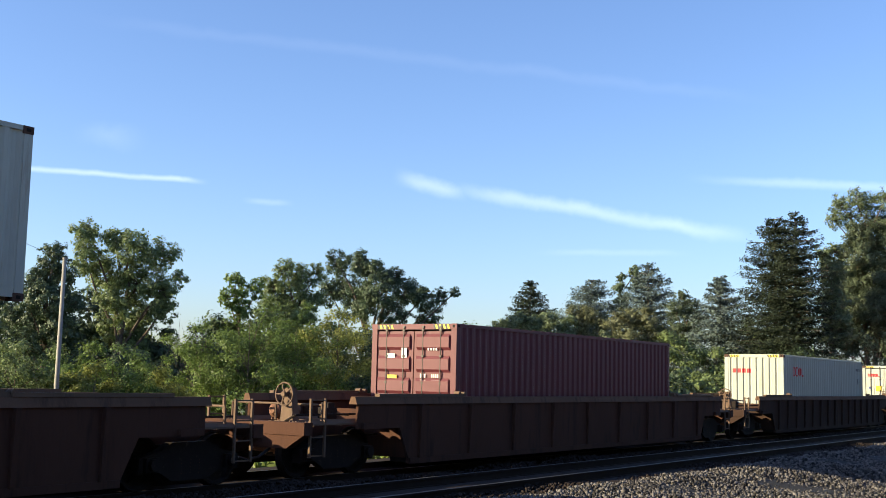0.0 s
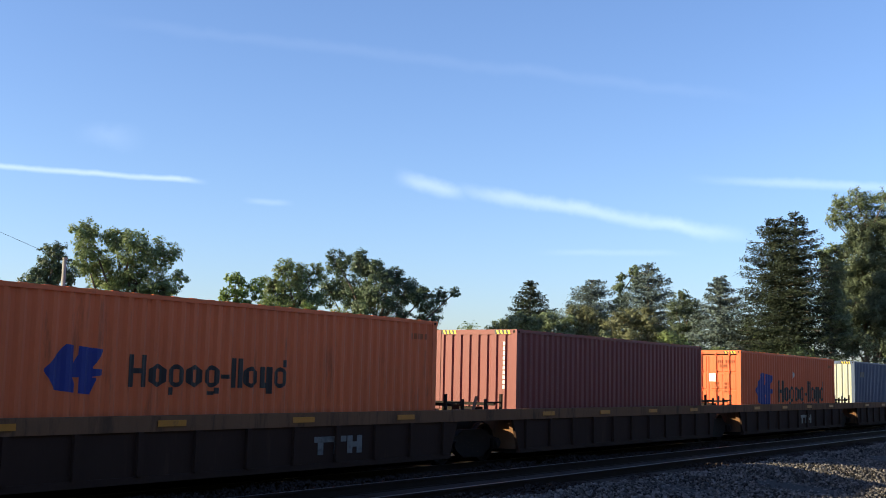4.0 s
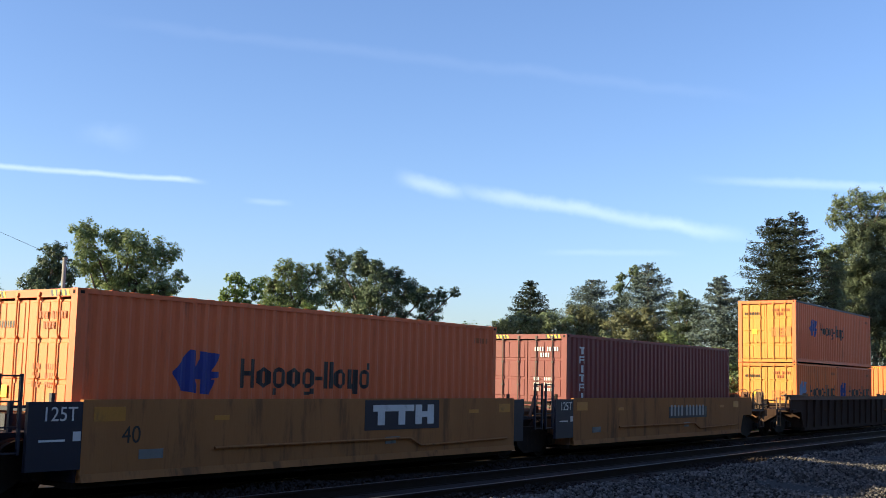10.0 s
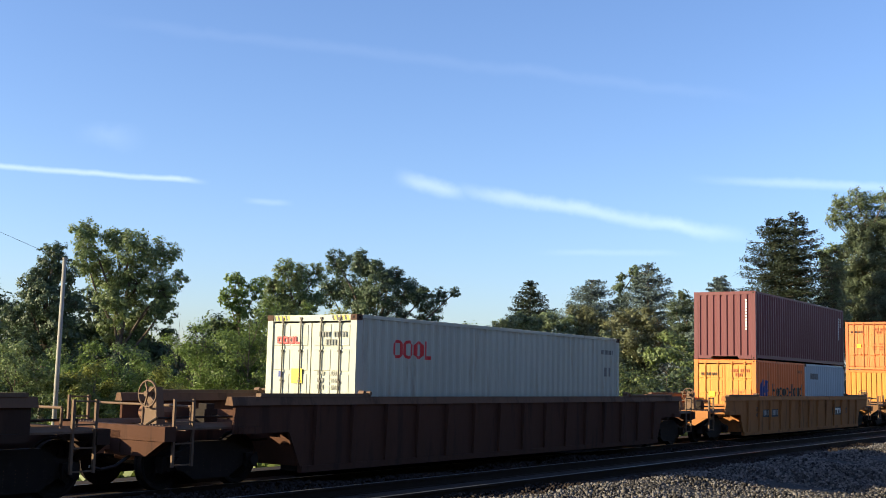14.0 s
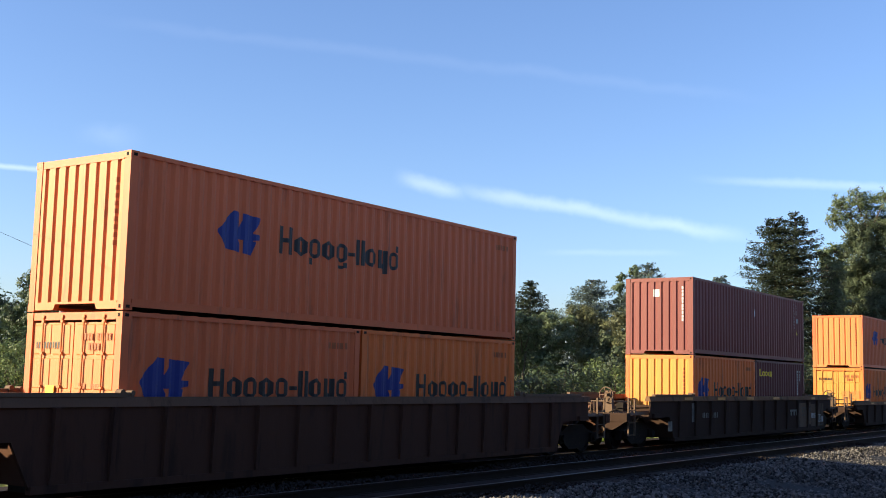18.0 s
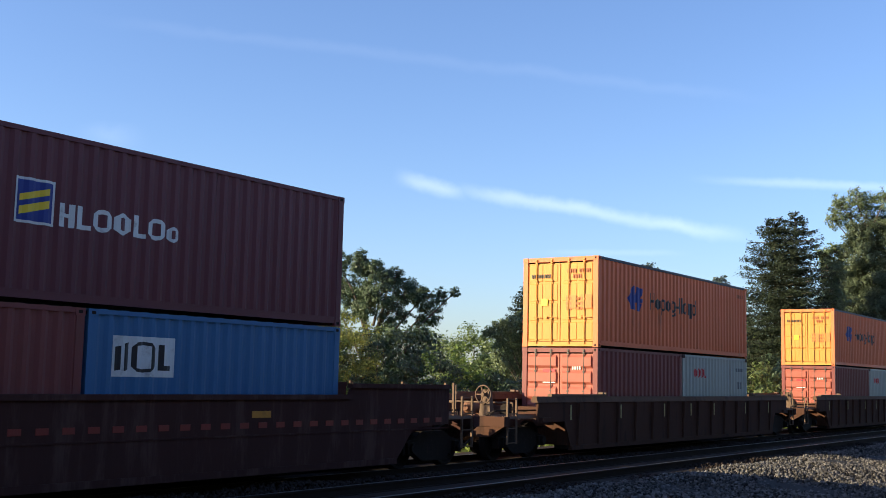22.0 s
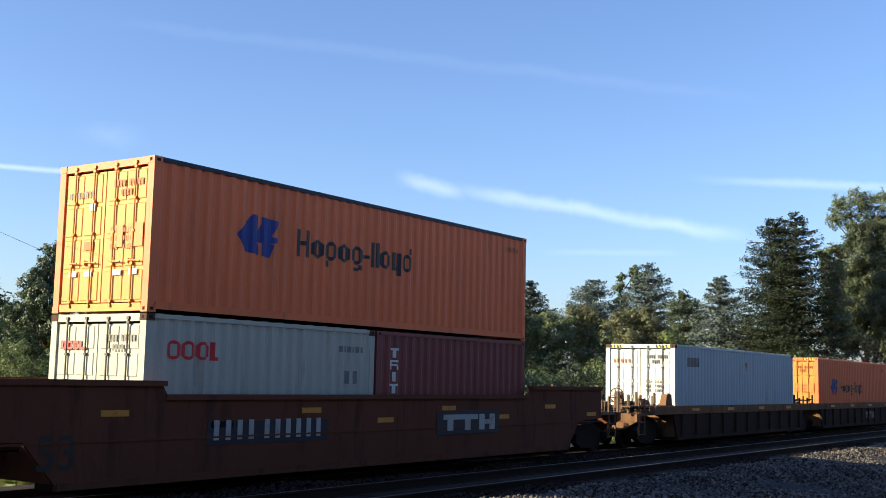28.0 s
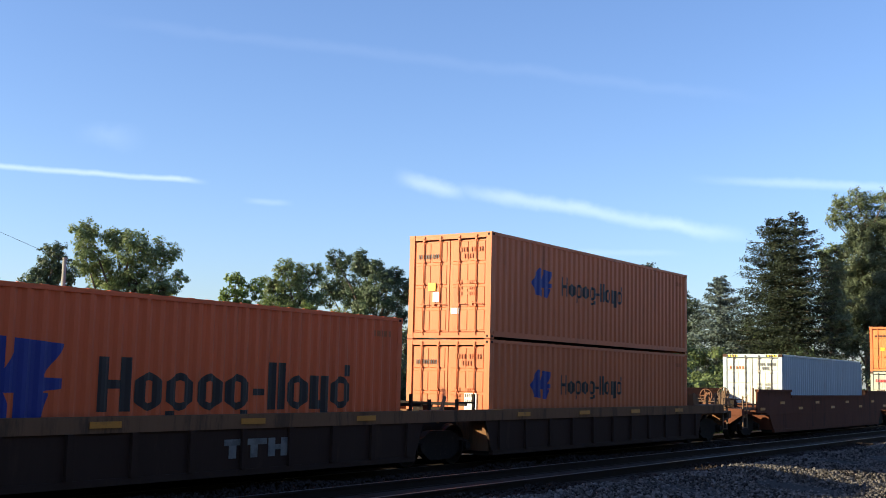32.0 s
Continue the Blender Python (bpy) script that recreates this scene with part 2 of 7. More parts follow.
# ---------------------------------------------------------------- mesh tools
class Shape:
    """Gathers boxes, bars and tubes into one mesh."""

    def __init__(self):
        self.v, self.f = [], []

    def hexa(self, pts):
        k = len(self.v)
        self.v += [tuple(p) for p in pts]
        self.f += [(k, k + 3, k + 2, k + 1), (k + 4, k + 5, k + 6, k + 7), (k, k + 1, k + 5, k + 4), (k + 1, k + 2, k + 6, k + 5),
                   (k + 2, k + 3, k + 7, k + 6), (k + 3, k, k + 4, k + 7)]
        return self

    def box(self, x0, x1, y0, y1, z0, z1):
        return self.hexa([(x0, y0, z0), (x1, y0, z0), (x1, y1, z0), (x0, y1, z0), (x0, y0, z1), (x1, y0, z1), (x1, y1, z1), (x0, y1, z1)])

    def bar(self, a, b, w, h=None):
        """A square bar from a to b."""
        a, b = Vector(a), Vector(b)
        d = (b - a).normalized()
        up = Vector((0, 0, 1)) if abs(d.z) < 0.9 else Vector((1, 0, 0))
        s = d.cross(up).normalized() * (w / 2)
        u = s.cross(d).normalized() * ((h or w) / 2)
        return self.hexa([a - s - u, a + s - u, a + s + u, a - s + u, b - s - u, b + s - u, b + s + u, b - s + u])

    def tube(self, a, b, r0, r1=None, n=8):
        r1 = r0 if r1 is None else r1
        a, b = Vector(a), Vector(b)
        d = (b - a).normalized()
        up = Vector((0, 0, 1)) if abs(d.z) < 0.9 else Vector((1, 0, 0))
        s = d.cross(up).normalized()
        u = s.cross(d)
        k = len(self.v)
        for c, r in ((a, r0), (b, r1)):
            for i in range(n):
                w = 2 * math.pi * i / n
                self.v.append(tuple(c + (s * math.cos(w) + u * math.sin(w)) * r))
        self.f += [(k + i, k + (i + 1) % n, k + n + (i + 1) % n, k + n + i) for i in range(n)]
        self.f += [tuple(range(k + n - 1, k - 1, -1)), tuple(range(k + n, k + 2 * n))]
        return self

    def lathe(self, profile, axis_y=0.0, n=20):
        """Turns (radius, y) pairs round the y axis."""
        k = len(self.v)
        m = len(profile)
        for i in range(n):
            w = 2 * math.pi * i / n
            for r, y in profile:
                self.v.append((r * math.cos(w), y + axis_y, r * math.sin(w)))
        for i in range(n):
            j = (i + 1) % n
            for p in range(m - 1):
                self.f.append((k + i * m + p, k + i * m + p + 1, k + j * m + p + 1, k + j * m + p))
        return self

    def plate(self, outline, y0, y1):
        """An x-z outline pulled from y0 to y1."""
        k, n = len(self.v), len(outline)
        self.v += [(x, y0, z) for x, z in outline] + [(x, y1, z) for x, z in outline]
        self.f += [tuple(range(k, k + n)), tuple(range(k + 2 * n - 1, k + n - 1, -1))]
        self.f += [(k + (i + 1) % n, k + i, k + n + i, k + n + (i + 1) % n) for i in range(n)]
        return self

    def ring(self, centre, axis, radius, r, n=16, m=6):
        """A thin hoop."""
        axis = Vector(axis).normalized()
        up = Vector((0, 0, 1)) if abs(axis.z) < 0.9 else Vector((1, 0, 0))
        s = axis.cross(up).normalized()
        u = s.cross(axis)
        k = len(self.v)
        for i in range(n):
            w = 2 * math.pi * i / n
            out = s * math.cos(w) + u * math.sin(w)
            for j in range(m):
                q = 2 * math.pi * j / m
                self.v.append(tuple(Vector(centre) + out * (radius + r * math.cos(q)) + axis * (r * math.sin(q))))
        for i in range(n):
            for j in range(m):
                self.f.append((k + i * m + j, k + i * m + (j + 1) % m, k + (i + 1) % n * m + (j + 1) % m, k + (i + 1) % n * m + j))
        return self

    def mesh(self, name, material, smooth=False):
        me = bpy.data.meshes.new(name)
        me.from_pydata(self.v, [], self.f)
        me.validate()
        me.materials.append(material)
        if smooth:
            me.shade_smooth()
        me.update()
        return me


MESHES = {}


def shared(key, material, make, smooth=False):
    """The mesh that make(shape) builds, made once for each key and material."""
    k = (key, material.name)
    if k not in MESHES:
        s = Shape()
        make(s)
        MESHES[k] = s.mesh(key if isinstance(key, str) else key[0], material, smooth)
    return MESHES[k]


def part(name, mesh, parent, label="", at=None):
    ob = new(name, mesh)
    ob.parent = parent
    if at is not None:
        ob.matrix_basis = at
    return tagged(ob, label) if label else ob


def islands(name, shape, material, parent, label=""):
    """One part for each separate patch of the shape; touching pieces belong together."""
    up = list(range(len(shape.f)))

    def root(i):
        while up[i] != i:
            up[i] = up[up[i]]
            i = up[i]
        return i
    owner = {}
    for i, f in enumerate(shape.f):
        for v in f:
            k = tuple(round(c, 3) for c in shape.v[v])
            if k in owner:
                up[root(i)] = root(owner[k])
            else:
                owner[k] = i
    groups = {}
    for i in range(len(shape.f)):
        groups.setdefault(root(i), []).append(i)
    for g in groups.values():
        s, index = Shape(), {}
        for i in g:
            face = []
            for v in shape.f[i]:
                k = tuple(round(c, 3) for c in shape.v[v])
                if k not in index:
                    index[k] = len(s.v)
                    s.v.append(shape.v[v])
                face.append(index[k])
            s.f.append(tuple(face))
        part(name, s.mesh(name, material), parent, label)


def thing(name, label, category, group="", kind="", at=None):
    ob = new(name)
    ob.empty_display_size = 0.3
    if at is not None:
        ob.matrix_basis = at
    return tagged(ob, label, category, group, kind)


# ---------------------------------------------------------------- the train's speed
SPEED = 18.55                      # metres a second, towards -x
CENTRE = 15.57                     # y of the train's track
NEAR = 14.353                      # y of the containers' near sides
FLOOR = 0.33                       # height of the wells' floors above the rails
MOVERS = []                        # things of the train and their place at 0 s
WHEELS = []                        # wheelsets and the train place of their car


def on_train(ob, u, y, z):
    ob.matrix_basis = pose(u, y, z)
    MOVERS.append((ob, u, y, z))
    return ob

# ---------------------------------------------------------------- ground and tracks
def sheet(name, x0, x1, y0, y1, z, nx, ny, material, rough=0.0, seed=1):
    xs, ys = np.linspace(x0, x1, nx), np.linspace(y0, y1, ny)
    v = [(x, y, z + rough * noise.noise((x * 0.35 + seed, y * 0.8, 0.3))) for y in ys for x in xs]
    f = [(j * nx + i, j * nx + i + 1, (j + 1) * nx + i + 1, (j + 1) * nx + i) for j in range(ny - 1) for i in range(nx - 1)]
    me = bpy.data.meshes.new(name)
    me.from_pydata(v, [], f)
    me.materials.append(material)
    return new(name, me)


def strip(name, section, x0, x1, material):
    """A long bank: a y-z section pulled along the railway."""
    s = Shape()
    n = len(section)
    s.v = [(x0, y, z) for y, z in section] + [(x1, y, z) for y, z in section]
    s.f = [(i, i + 1, n + i + 1, n + i) for i in range(n - 1)]
    return new(name, s.mesh(name, material))


ground = tagged(sheet("ground", -1600, 2400, -1500, 2500, -0.62, 60, 60, MEADOW), "rough green meadow behind the railway", "ground", kind="structure")
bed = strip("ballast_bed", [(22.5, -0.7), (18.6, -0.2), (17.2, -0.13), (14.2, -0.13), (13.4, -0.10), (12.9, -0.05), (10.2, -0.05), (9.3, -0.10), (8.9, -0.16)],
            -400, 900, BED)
tagged(bed, "dark ballast bed under both tracks", "ballast bed", kind="structure")
def bank(y):
    """Height of the gravel bank: it falls from the track towards the near side."""
    return -0.03 - 0.11 * (9.3 - min(max(y, 5.4), 9.3))


def gravel_bank():
    nx, ny = 260, 34
    xs, ys = np.linspace(-60, 190, nx), np.linspace(4.8, 9.9, ny)
    v = [(x, y, bank(y) + 0.03 * noise.noise((x * 0.6, y * 0.9, 0.3))) for y in ys for x in xs]
    f = [(j * nx + i, j * nx + i + 1, (j + 1) * nx + i + 1, (j + 1) * nx + i) for j in range(ny - 1) for i in range(nx - 1)]
    me = bpy.data.meshes.new("gravel_ground")
    me.from_pydata(v, [], f)
    me.materials.append(GRAVEL)
    return new("gravel_ground", me)


pad = gravel_bank()
tagged(pad, "grey crushed-stone ground beside the track", "gravel", kind="structure")


def rail_mesh(s, length=1300.0):
    for y0, y1, z0, z1 in ((-0.07, 0.07, -0.17, -0.15), (-0.012, 0.012, -0.15, -0.04), (-0.037, 0.037, -0.04, -0.004)):
        s.box(-400, -400 + length, y0, y1, z0, z1)


def railway(y, z, label, ties_from, ties_to):
    t = thing("railway_track", label, "railway track", kind="structure", at=pose(0, y, z))
    for side in (-0.753, 0.753):
        r = part("rail", shared("rail", RAILSIDE, rail_mesh), t, "", pose(0, side, 0))
        part("rail_head", shared("rail_head", RAILTOP, lambda s: s.box(-400, 900, -0.035, 0.035, -0.004, 0.0)), r, "shiny worn rail head")
    rnd = random.Random(int(y * 10))
    tie = shared("tie", TIE, lambda s: s.box(-0.115, 0.115, -1.3, 1.3, -0.33, -0.165))
    x = ties_from
    while x < ties_to:
        part("tie", tie, t, "", pose(x, rnd.uniform(-0.05, 0.05), rnd.uniform(-0.012, 0.006), 0, 0, rnd.uniform(-1.5, 1.5)))
        x += 0.53
    s = Shape()
    for i in range(400):
        x = ties_to + i * 0.53
        s.box(x - 0.115, x + 0.115, -1.3, 1.3, -0.33, -0.165)
    tagged(part("distant_ties", s.mesh("distant_ties", TIE), t), kind="stuff")
    return t


railway(CENTRE, 0.0, "main track of worn steel rails on old timber ties", 6, 75)
railway(11.60, 0.115, "empty parallel track with shiny worn rails", 6, 75)


def stones(name, n, box, lo, hi, z, material, label, seed):
    """Loose crushed stone: bent little blocks, scattered."""
    rng = np.random.default_rng(seed)
    base = np.array([(x, y, z_) for x in (-1, 1) for y in (-1, 1) for z_ in (-1, 1)], float)
    quad = np.array([(0, 1, 3, 2), (4, 6, 7, 5), (0, 4, 5, 1), (2, 3, 7, 6), (0, 2, 6, 4), (1, 5, 7, 3)])
    x0, x1, y0, y1 = box
    # nearer stretches are strewn more thickly
    px = x0 + (x1 - x0) * rng.random(n) ** 1.5
    py = y0 + (y1 - y0) * rng.random(n)
    size = lo + (hi - lo) * rng.random(n) ** 2
    pts = base[None] * (1 + rng.uniform(-0.45, 0.35, (n, 8, 3)))
    pts *= (size[:, None] * rng.uniform(0.6, 1.1, (n, 3)))[:, None, :]
    q = rng.normal(size=(n, 4))
    q /= np.linalg.norm(q, axis=1)[:, None]
    w, a, b, c = q.T
    rot = np.stack([1 - 2 * (b * b + c * c), 2 * (a * b - c * w), 2 * (a * c + b * w), 2 * (a * b + c * w), 1 - 2 * (a * a + c * c), 2 * (b * c - a * w),
                    2 * (a * c - b * w), 2 * (b * c + a * w), 1 - 2 * (a * a + b * b)], 1).reshape(n, 3, 3)
    pts = np.einsum("nij,nkj->nki", rot, pts)
    heap = 0.05 * np.sin(px * 0.55 + 1.3 * py) * np.sin(py * 0.9 + 0.7) + 0.03 * np.sin(px * 1.7)
    pts += np.stack([px, py, z + np.array([bank(y) if z > 0 else 0.0 for y in py]) + heap + rng.uniform(0, hi * 0.7, n)], 1)[:, None, :]
    me = bpy.data.meshes.new(name)
    me.vertices.add(n * 8)
    me.vertices.foreach_set("co", pts.reshape(-1))
    faces = (quad[None] + 8 * np.arange(n)[:, None, None]).reshape(-1)
    me.loops.add(len(faces))
    me.loops.foreach_set("vertex_index", faces.astype(np.int32))
    me.polygons.add(n * 6)
    me.polygons.foreach_set("loop_start", np.arange(0, len(faces), 4, dtype=np.int32))
    me.update(calc_edges=True)
    me.validate()
    me.materials.append(material)
    return tagged(new(name, me), label, "gravel", kind="stuff")


stones("gravel", 44000, (14, 62, 5.2, 9.92), 0.012, 0.036, 0.025, STONE, "loose pale grey crushed stone beside the track", 5)
stones("ballast", 3500, (10, 60, 10.15, 11.0), 0.015, 0.035, -0.06, BED, "dark track ballast stones", 6)
stones("ballast", 7000, (10, 60, 12.9, 14.4), 0.015, 0.04, -0.08, BED, "dark track ballast stones between the tracks", 7)

# ---------------------------------------------------------------- containers
WIDE = 2.438


def waves(length, pitch, depth, cuts=(0.13, 0.37, 0.63, 0.87)):
    """The corners of a corrugated wall, seen from above; the outer flats lie at y = 0.012."""
    n = int((length - 0.3) / pitch)
    p = (length - 0.3) / n
    pts = [(0.15, 0.012)]
    for i in range(n):
        x = 0.15 + i * p
        pts += [(x + c * p, 0.012 + (depth if k in (1, 2) else 0.0)) for k, c in enumerate(cuts)]
    return pts + [(length - 0.15, 0.012)]


END_WAVE = (0.262, 0.040, (0.30, 0.43, 0.57, 0.70))      # broad flats and narrow grooves
SIDE_WAVE = (0.278, 0.036, (0.13, 0.37, 0.63, 0.87))


def wavy_panel(s, length, z0, z1, wave):
    pts, depth = waves(length, *wave), wave[1]
    n = len(pts)
    s.v = [(x, y, z0) for x, y in pts] + [(x, y, z1) for x, y in pts]
    s.f = [(i, i + 1, n + i + 1, n + i) for i in range(n - 1)]
    s.box(0.15, length - 0.15, 0.014 + depth, 0.05 + depth, z0, z1)


def on_waves(s, length, pieces, wave=SIDE_WAVE, lift=0.005):
    """Paint that follows the corrugation: pieces are (x0, x1, low0, low1, top0, top1), slanting from x0 to x1."""
    pts = waves(length, *wave)
    px, py = [p[0] for p in pts], [p[1] for p in pts]
    for x0, x1, l0, l1, t0, t1 in pieces:
        cuts = sorted({x0, x1, *[x for x in px if x0 < x < x1]})
        k = len(s.v)
        for x in cuts:
            w = (x - x0) / (x1 - x0)
            y = float(np.interp(x, px, py)) - lift
            s.v += [(x, y, l0 + (l1 - l0) * w), (x, y, t0 + (t1 - t0) * w)]
        s.f += [(k + 2 * i, k + 2 * i + 2, k + 2 * i + 3, k + 2 * i + 1) for i in range(len(cuts) - 1)]


def block(x0, x1, z0, z1):
    return (x0, x1, z0, z0, z1, z1)


def hollow(x0, x1, z0, z1, w):
    """A ring with clipped corners."""
    v = w * 0.62
    c = min(0.24 * (z1 - z0), 1.1 * w)
    d = c * 0.15
    return [(x0, x0 + w, z0 + c, z0 + d, z1 - c, z1 - d), (x1 - w, x1, z0 + d, z0 + c, z1 - d, z1 - c), (x0 + w, (x0 + x1) / 2, z0 + d, z0, z0 + d + v, z0 + v), ((x0 + x1) / 2, x1 - w, z0, z0 + d, z0 + v, z0 + d + v),
            (x0 + w, (x0 + x1) / 2, z1 - d - v, z1 - v, z1 - d, z1), ((x0 + x1) / 2, x1 - w, z1 - v, z1 - d - v, z1, z1 - d)]


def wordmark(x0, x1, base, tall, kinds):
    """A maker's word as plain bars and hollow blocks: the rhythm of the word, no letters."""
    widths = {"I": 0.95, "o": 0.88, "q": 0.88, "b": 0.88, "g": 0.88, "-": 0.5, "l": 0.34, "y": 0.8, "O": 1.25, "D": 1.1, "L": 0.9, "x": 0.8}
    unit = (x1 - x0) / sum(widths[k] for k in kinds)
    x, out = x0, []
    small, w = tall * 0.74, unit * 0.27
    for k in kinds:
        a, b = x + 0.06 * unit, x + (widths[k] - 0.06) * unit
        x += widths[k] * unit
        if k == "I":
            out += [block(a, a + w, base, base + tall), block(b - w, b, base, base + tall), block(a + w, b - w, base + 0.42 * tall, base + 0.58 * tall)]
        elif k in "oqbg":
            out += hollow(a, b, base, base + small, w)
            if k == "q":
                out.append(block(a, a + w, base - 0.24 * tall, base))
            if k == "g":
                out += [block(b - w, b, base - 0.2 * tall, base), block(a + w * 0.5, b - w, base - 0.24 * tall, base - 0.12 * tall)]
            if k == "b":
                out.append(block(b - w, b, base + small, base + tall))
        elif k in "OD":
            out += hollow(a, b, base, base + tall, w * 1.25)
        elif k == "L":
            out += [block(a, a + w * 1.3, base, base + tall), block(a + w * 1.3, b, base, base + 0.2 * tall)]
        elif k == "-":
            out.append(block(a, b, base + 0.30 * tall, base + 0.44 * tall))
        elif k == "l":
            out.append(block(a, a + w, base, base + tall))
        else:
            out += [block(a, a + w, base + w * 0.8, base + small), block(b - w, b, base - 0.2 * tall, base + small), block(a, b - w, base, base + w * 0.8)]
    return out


def blue_flag(x0, x1, z0, z1):
    """A bold slanted blue emblem of plain wedges with a split down its middle."""
    w, h = x1 - x0, z1 - z0
    X = lambda k: x0 + k * w
    Z = lambda k: z0 + k * h
    return [(X(0.0), X(0.17), Z(0.45), Z(0.09), Z(0.50), Z(0.76)), (X(0.17), X(0.33), Z(0.09), Z(0.06), Z(0.76), Z(1.0)), (X(0.33), X(0.48), Z(0.06), Z(0.04), Z(1.0), Z(0.98)),
            (X(0.48), X(0.56), Z(0.34), Z(0.34), Z(0.62), Z(0.80)), (X(0.48), X(0.52), Z(0.04), Z(0.03), Z(0.34), Z(0.22)), (X(0.56), X(0.83), Z(0.34), Z(0.34), Z(0.97), Z(0.94)),
            (X(0.83), X(1.0), Z(0.56), Z(0.88), Z(0.94), Z(0.92)), (X(0.83), X(1.0), Z(0.36), Z(0.39), Z(0.52), Z(0.51)), (X(0.58), X(0.80), Z(0.02), Z(0.0), Z(0.34), Z(0.34)), (X(0.80), X(0.88), Z(0.0), Z(0.30), Z(0.34), Z(0.34))]


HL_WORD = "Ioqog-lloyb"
OO_WORD = "OOOL"


def door_leaf(s, height, style):
    """One door leaf as a single pressed sheet, hinged edge at y = 0, in its own space: faces -x, 1.09 wide."""
    h = height - 0.34
    rows = {"flat": 5, "std": 4, "wave": 5}[style]
    if style == "wave":
        ys, zs = [0.0, 0.05, 0.09, 1.0, 1.04, 1.09], [0.0]
        for i in range(rows):
            z = h * (i + 0.5) / rows
            zs += [z - 0.19, z - 0.12, z + 0.12, z + 0.19]
    else:
        ys, zs = [0.0, 0.07, 0.085, 0.51, 0.525, 0.565, 0.58, 1.005, 1.02, 1.09], [0.0]
        for i in range(rows):
            zs += [h * i / rows + 0.03, h * i / rows + 0.045, h * (i + 1) / rows - 0.045, h * (i + 1) / rows - 0.03]
    zs.append(h)

    def depth(j, i):
        if style == "wave":
            return -0.035 if 2 <= j <= 3 and 1 <= i <= len(zs) - 2 and (i - 1) % 4 in (1, 2) else 0.012
        inside = (2 <= j <= 3 or 6 <= j <= 7) and 1 <= i <= len(zs) - 2 and (i - 1) % 4 in (1, 2)
        return 0.002 if inside else 0.014
    n = len(ys)
    s.v = [(depth(j, i), y, z) for i, z in enumerate(zs) for j, y in enumerate(ys)]
    s.f = [(i * n + j, (i + 1) * n + j, (i + 1) * n + j + 1, i * n + j + 1) for i in range(len(zs) - 1) for j in range(n - 1)]
    k = len(s.v)
    s.v += [(0.06, 0.0, 0.0), (0.06, 1.09, 0.0), (0.06, 1.09, h), (0.06, 0.0, h)]
    m = (len(zs) - 1) * n
    s.f += [(k, k + 1, k + 2, k + 3), (*range(0, n), k + 1, k), (*range(m + n - 1, m - 1, -1), k + 3, k + 2),
            (*range(m, -1, -n), k, k + 3), (*range(n - 1, m + n, n), k + 2, k + 1)]


def lock_rod(s, height):
    h = height - 0.30
    s.tube((0, 0, -0.06), (0, 0, h + 0.06), 0.015, n=8)
    for z in (0.02, h * 0.28, h * 0.52, h * 0.76, h - 0.02):
        s.box(-0.016, 0.04, -0.032, 0.032, z - 0.02, z + 0.02)
    s.box(-0.018, 0.05, -0.028, 0.028, -0.08, -0.03)
    s.box(-0.018, 0.05, -0.028, 0.028, h + 0.03, h + 0.08)


def casting(s):
    s.box(0, 0.178, 0, 0.162, 0, 0.118)
    s.box(-0.003, 0.181, -0.003, 0.165, 0.004, 0.114)


# thin black blocks on the faces paint the darkness inside the holes
def hole_shades(s):
    s.box(-0.006, 0.0, 0.055, 0.107, 0.030, 0.088)
    s.box(0.050, 0.128, -0.006, 0.0, 0.034, 0.084)


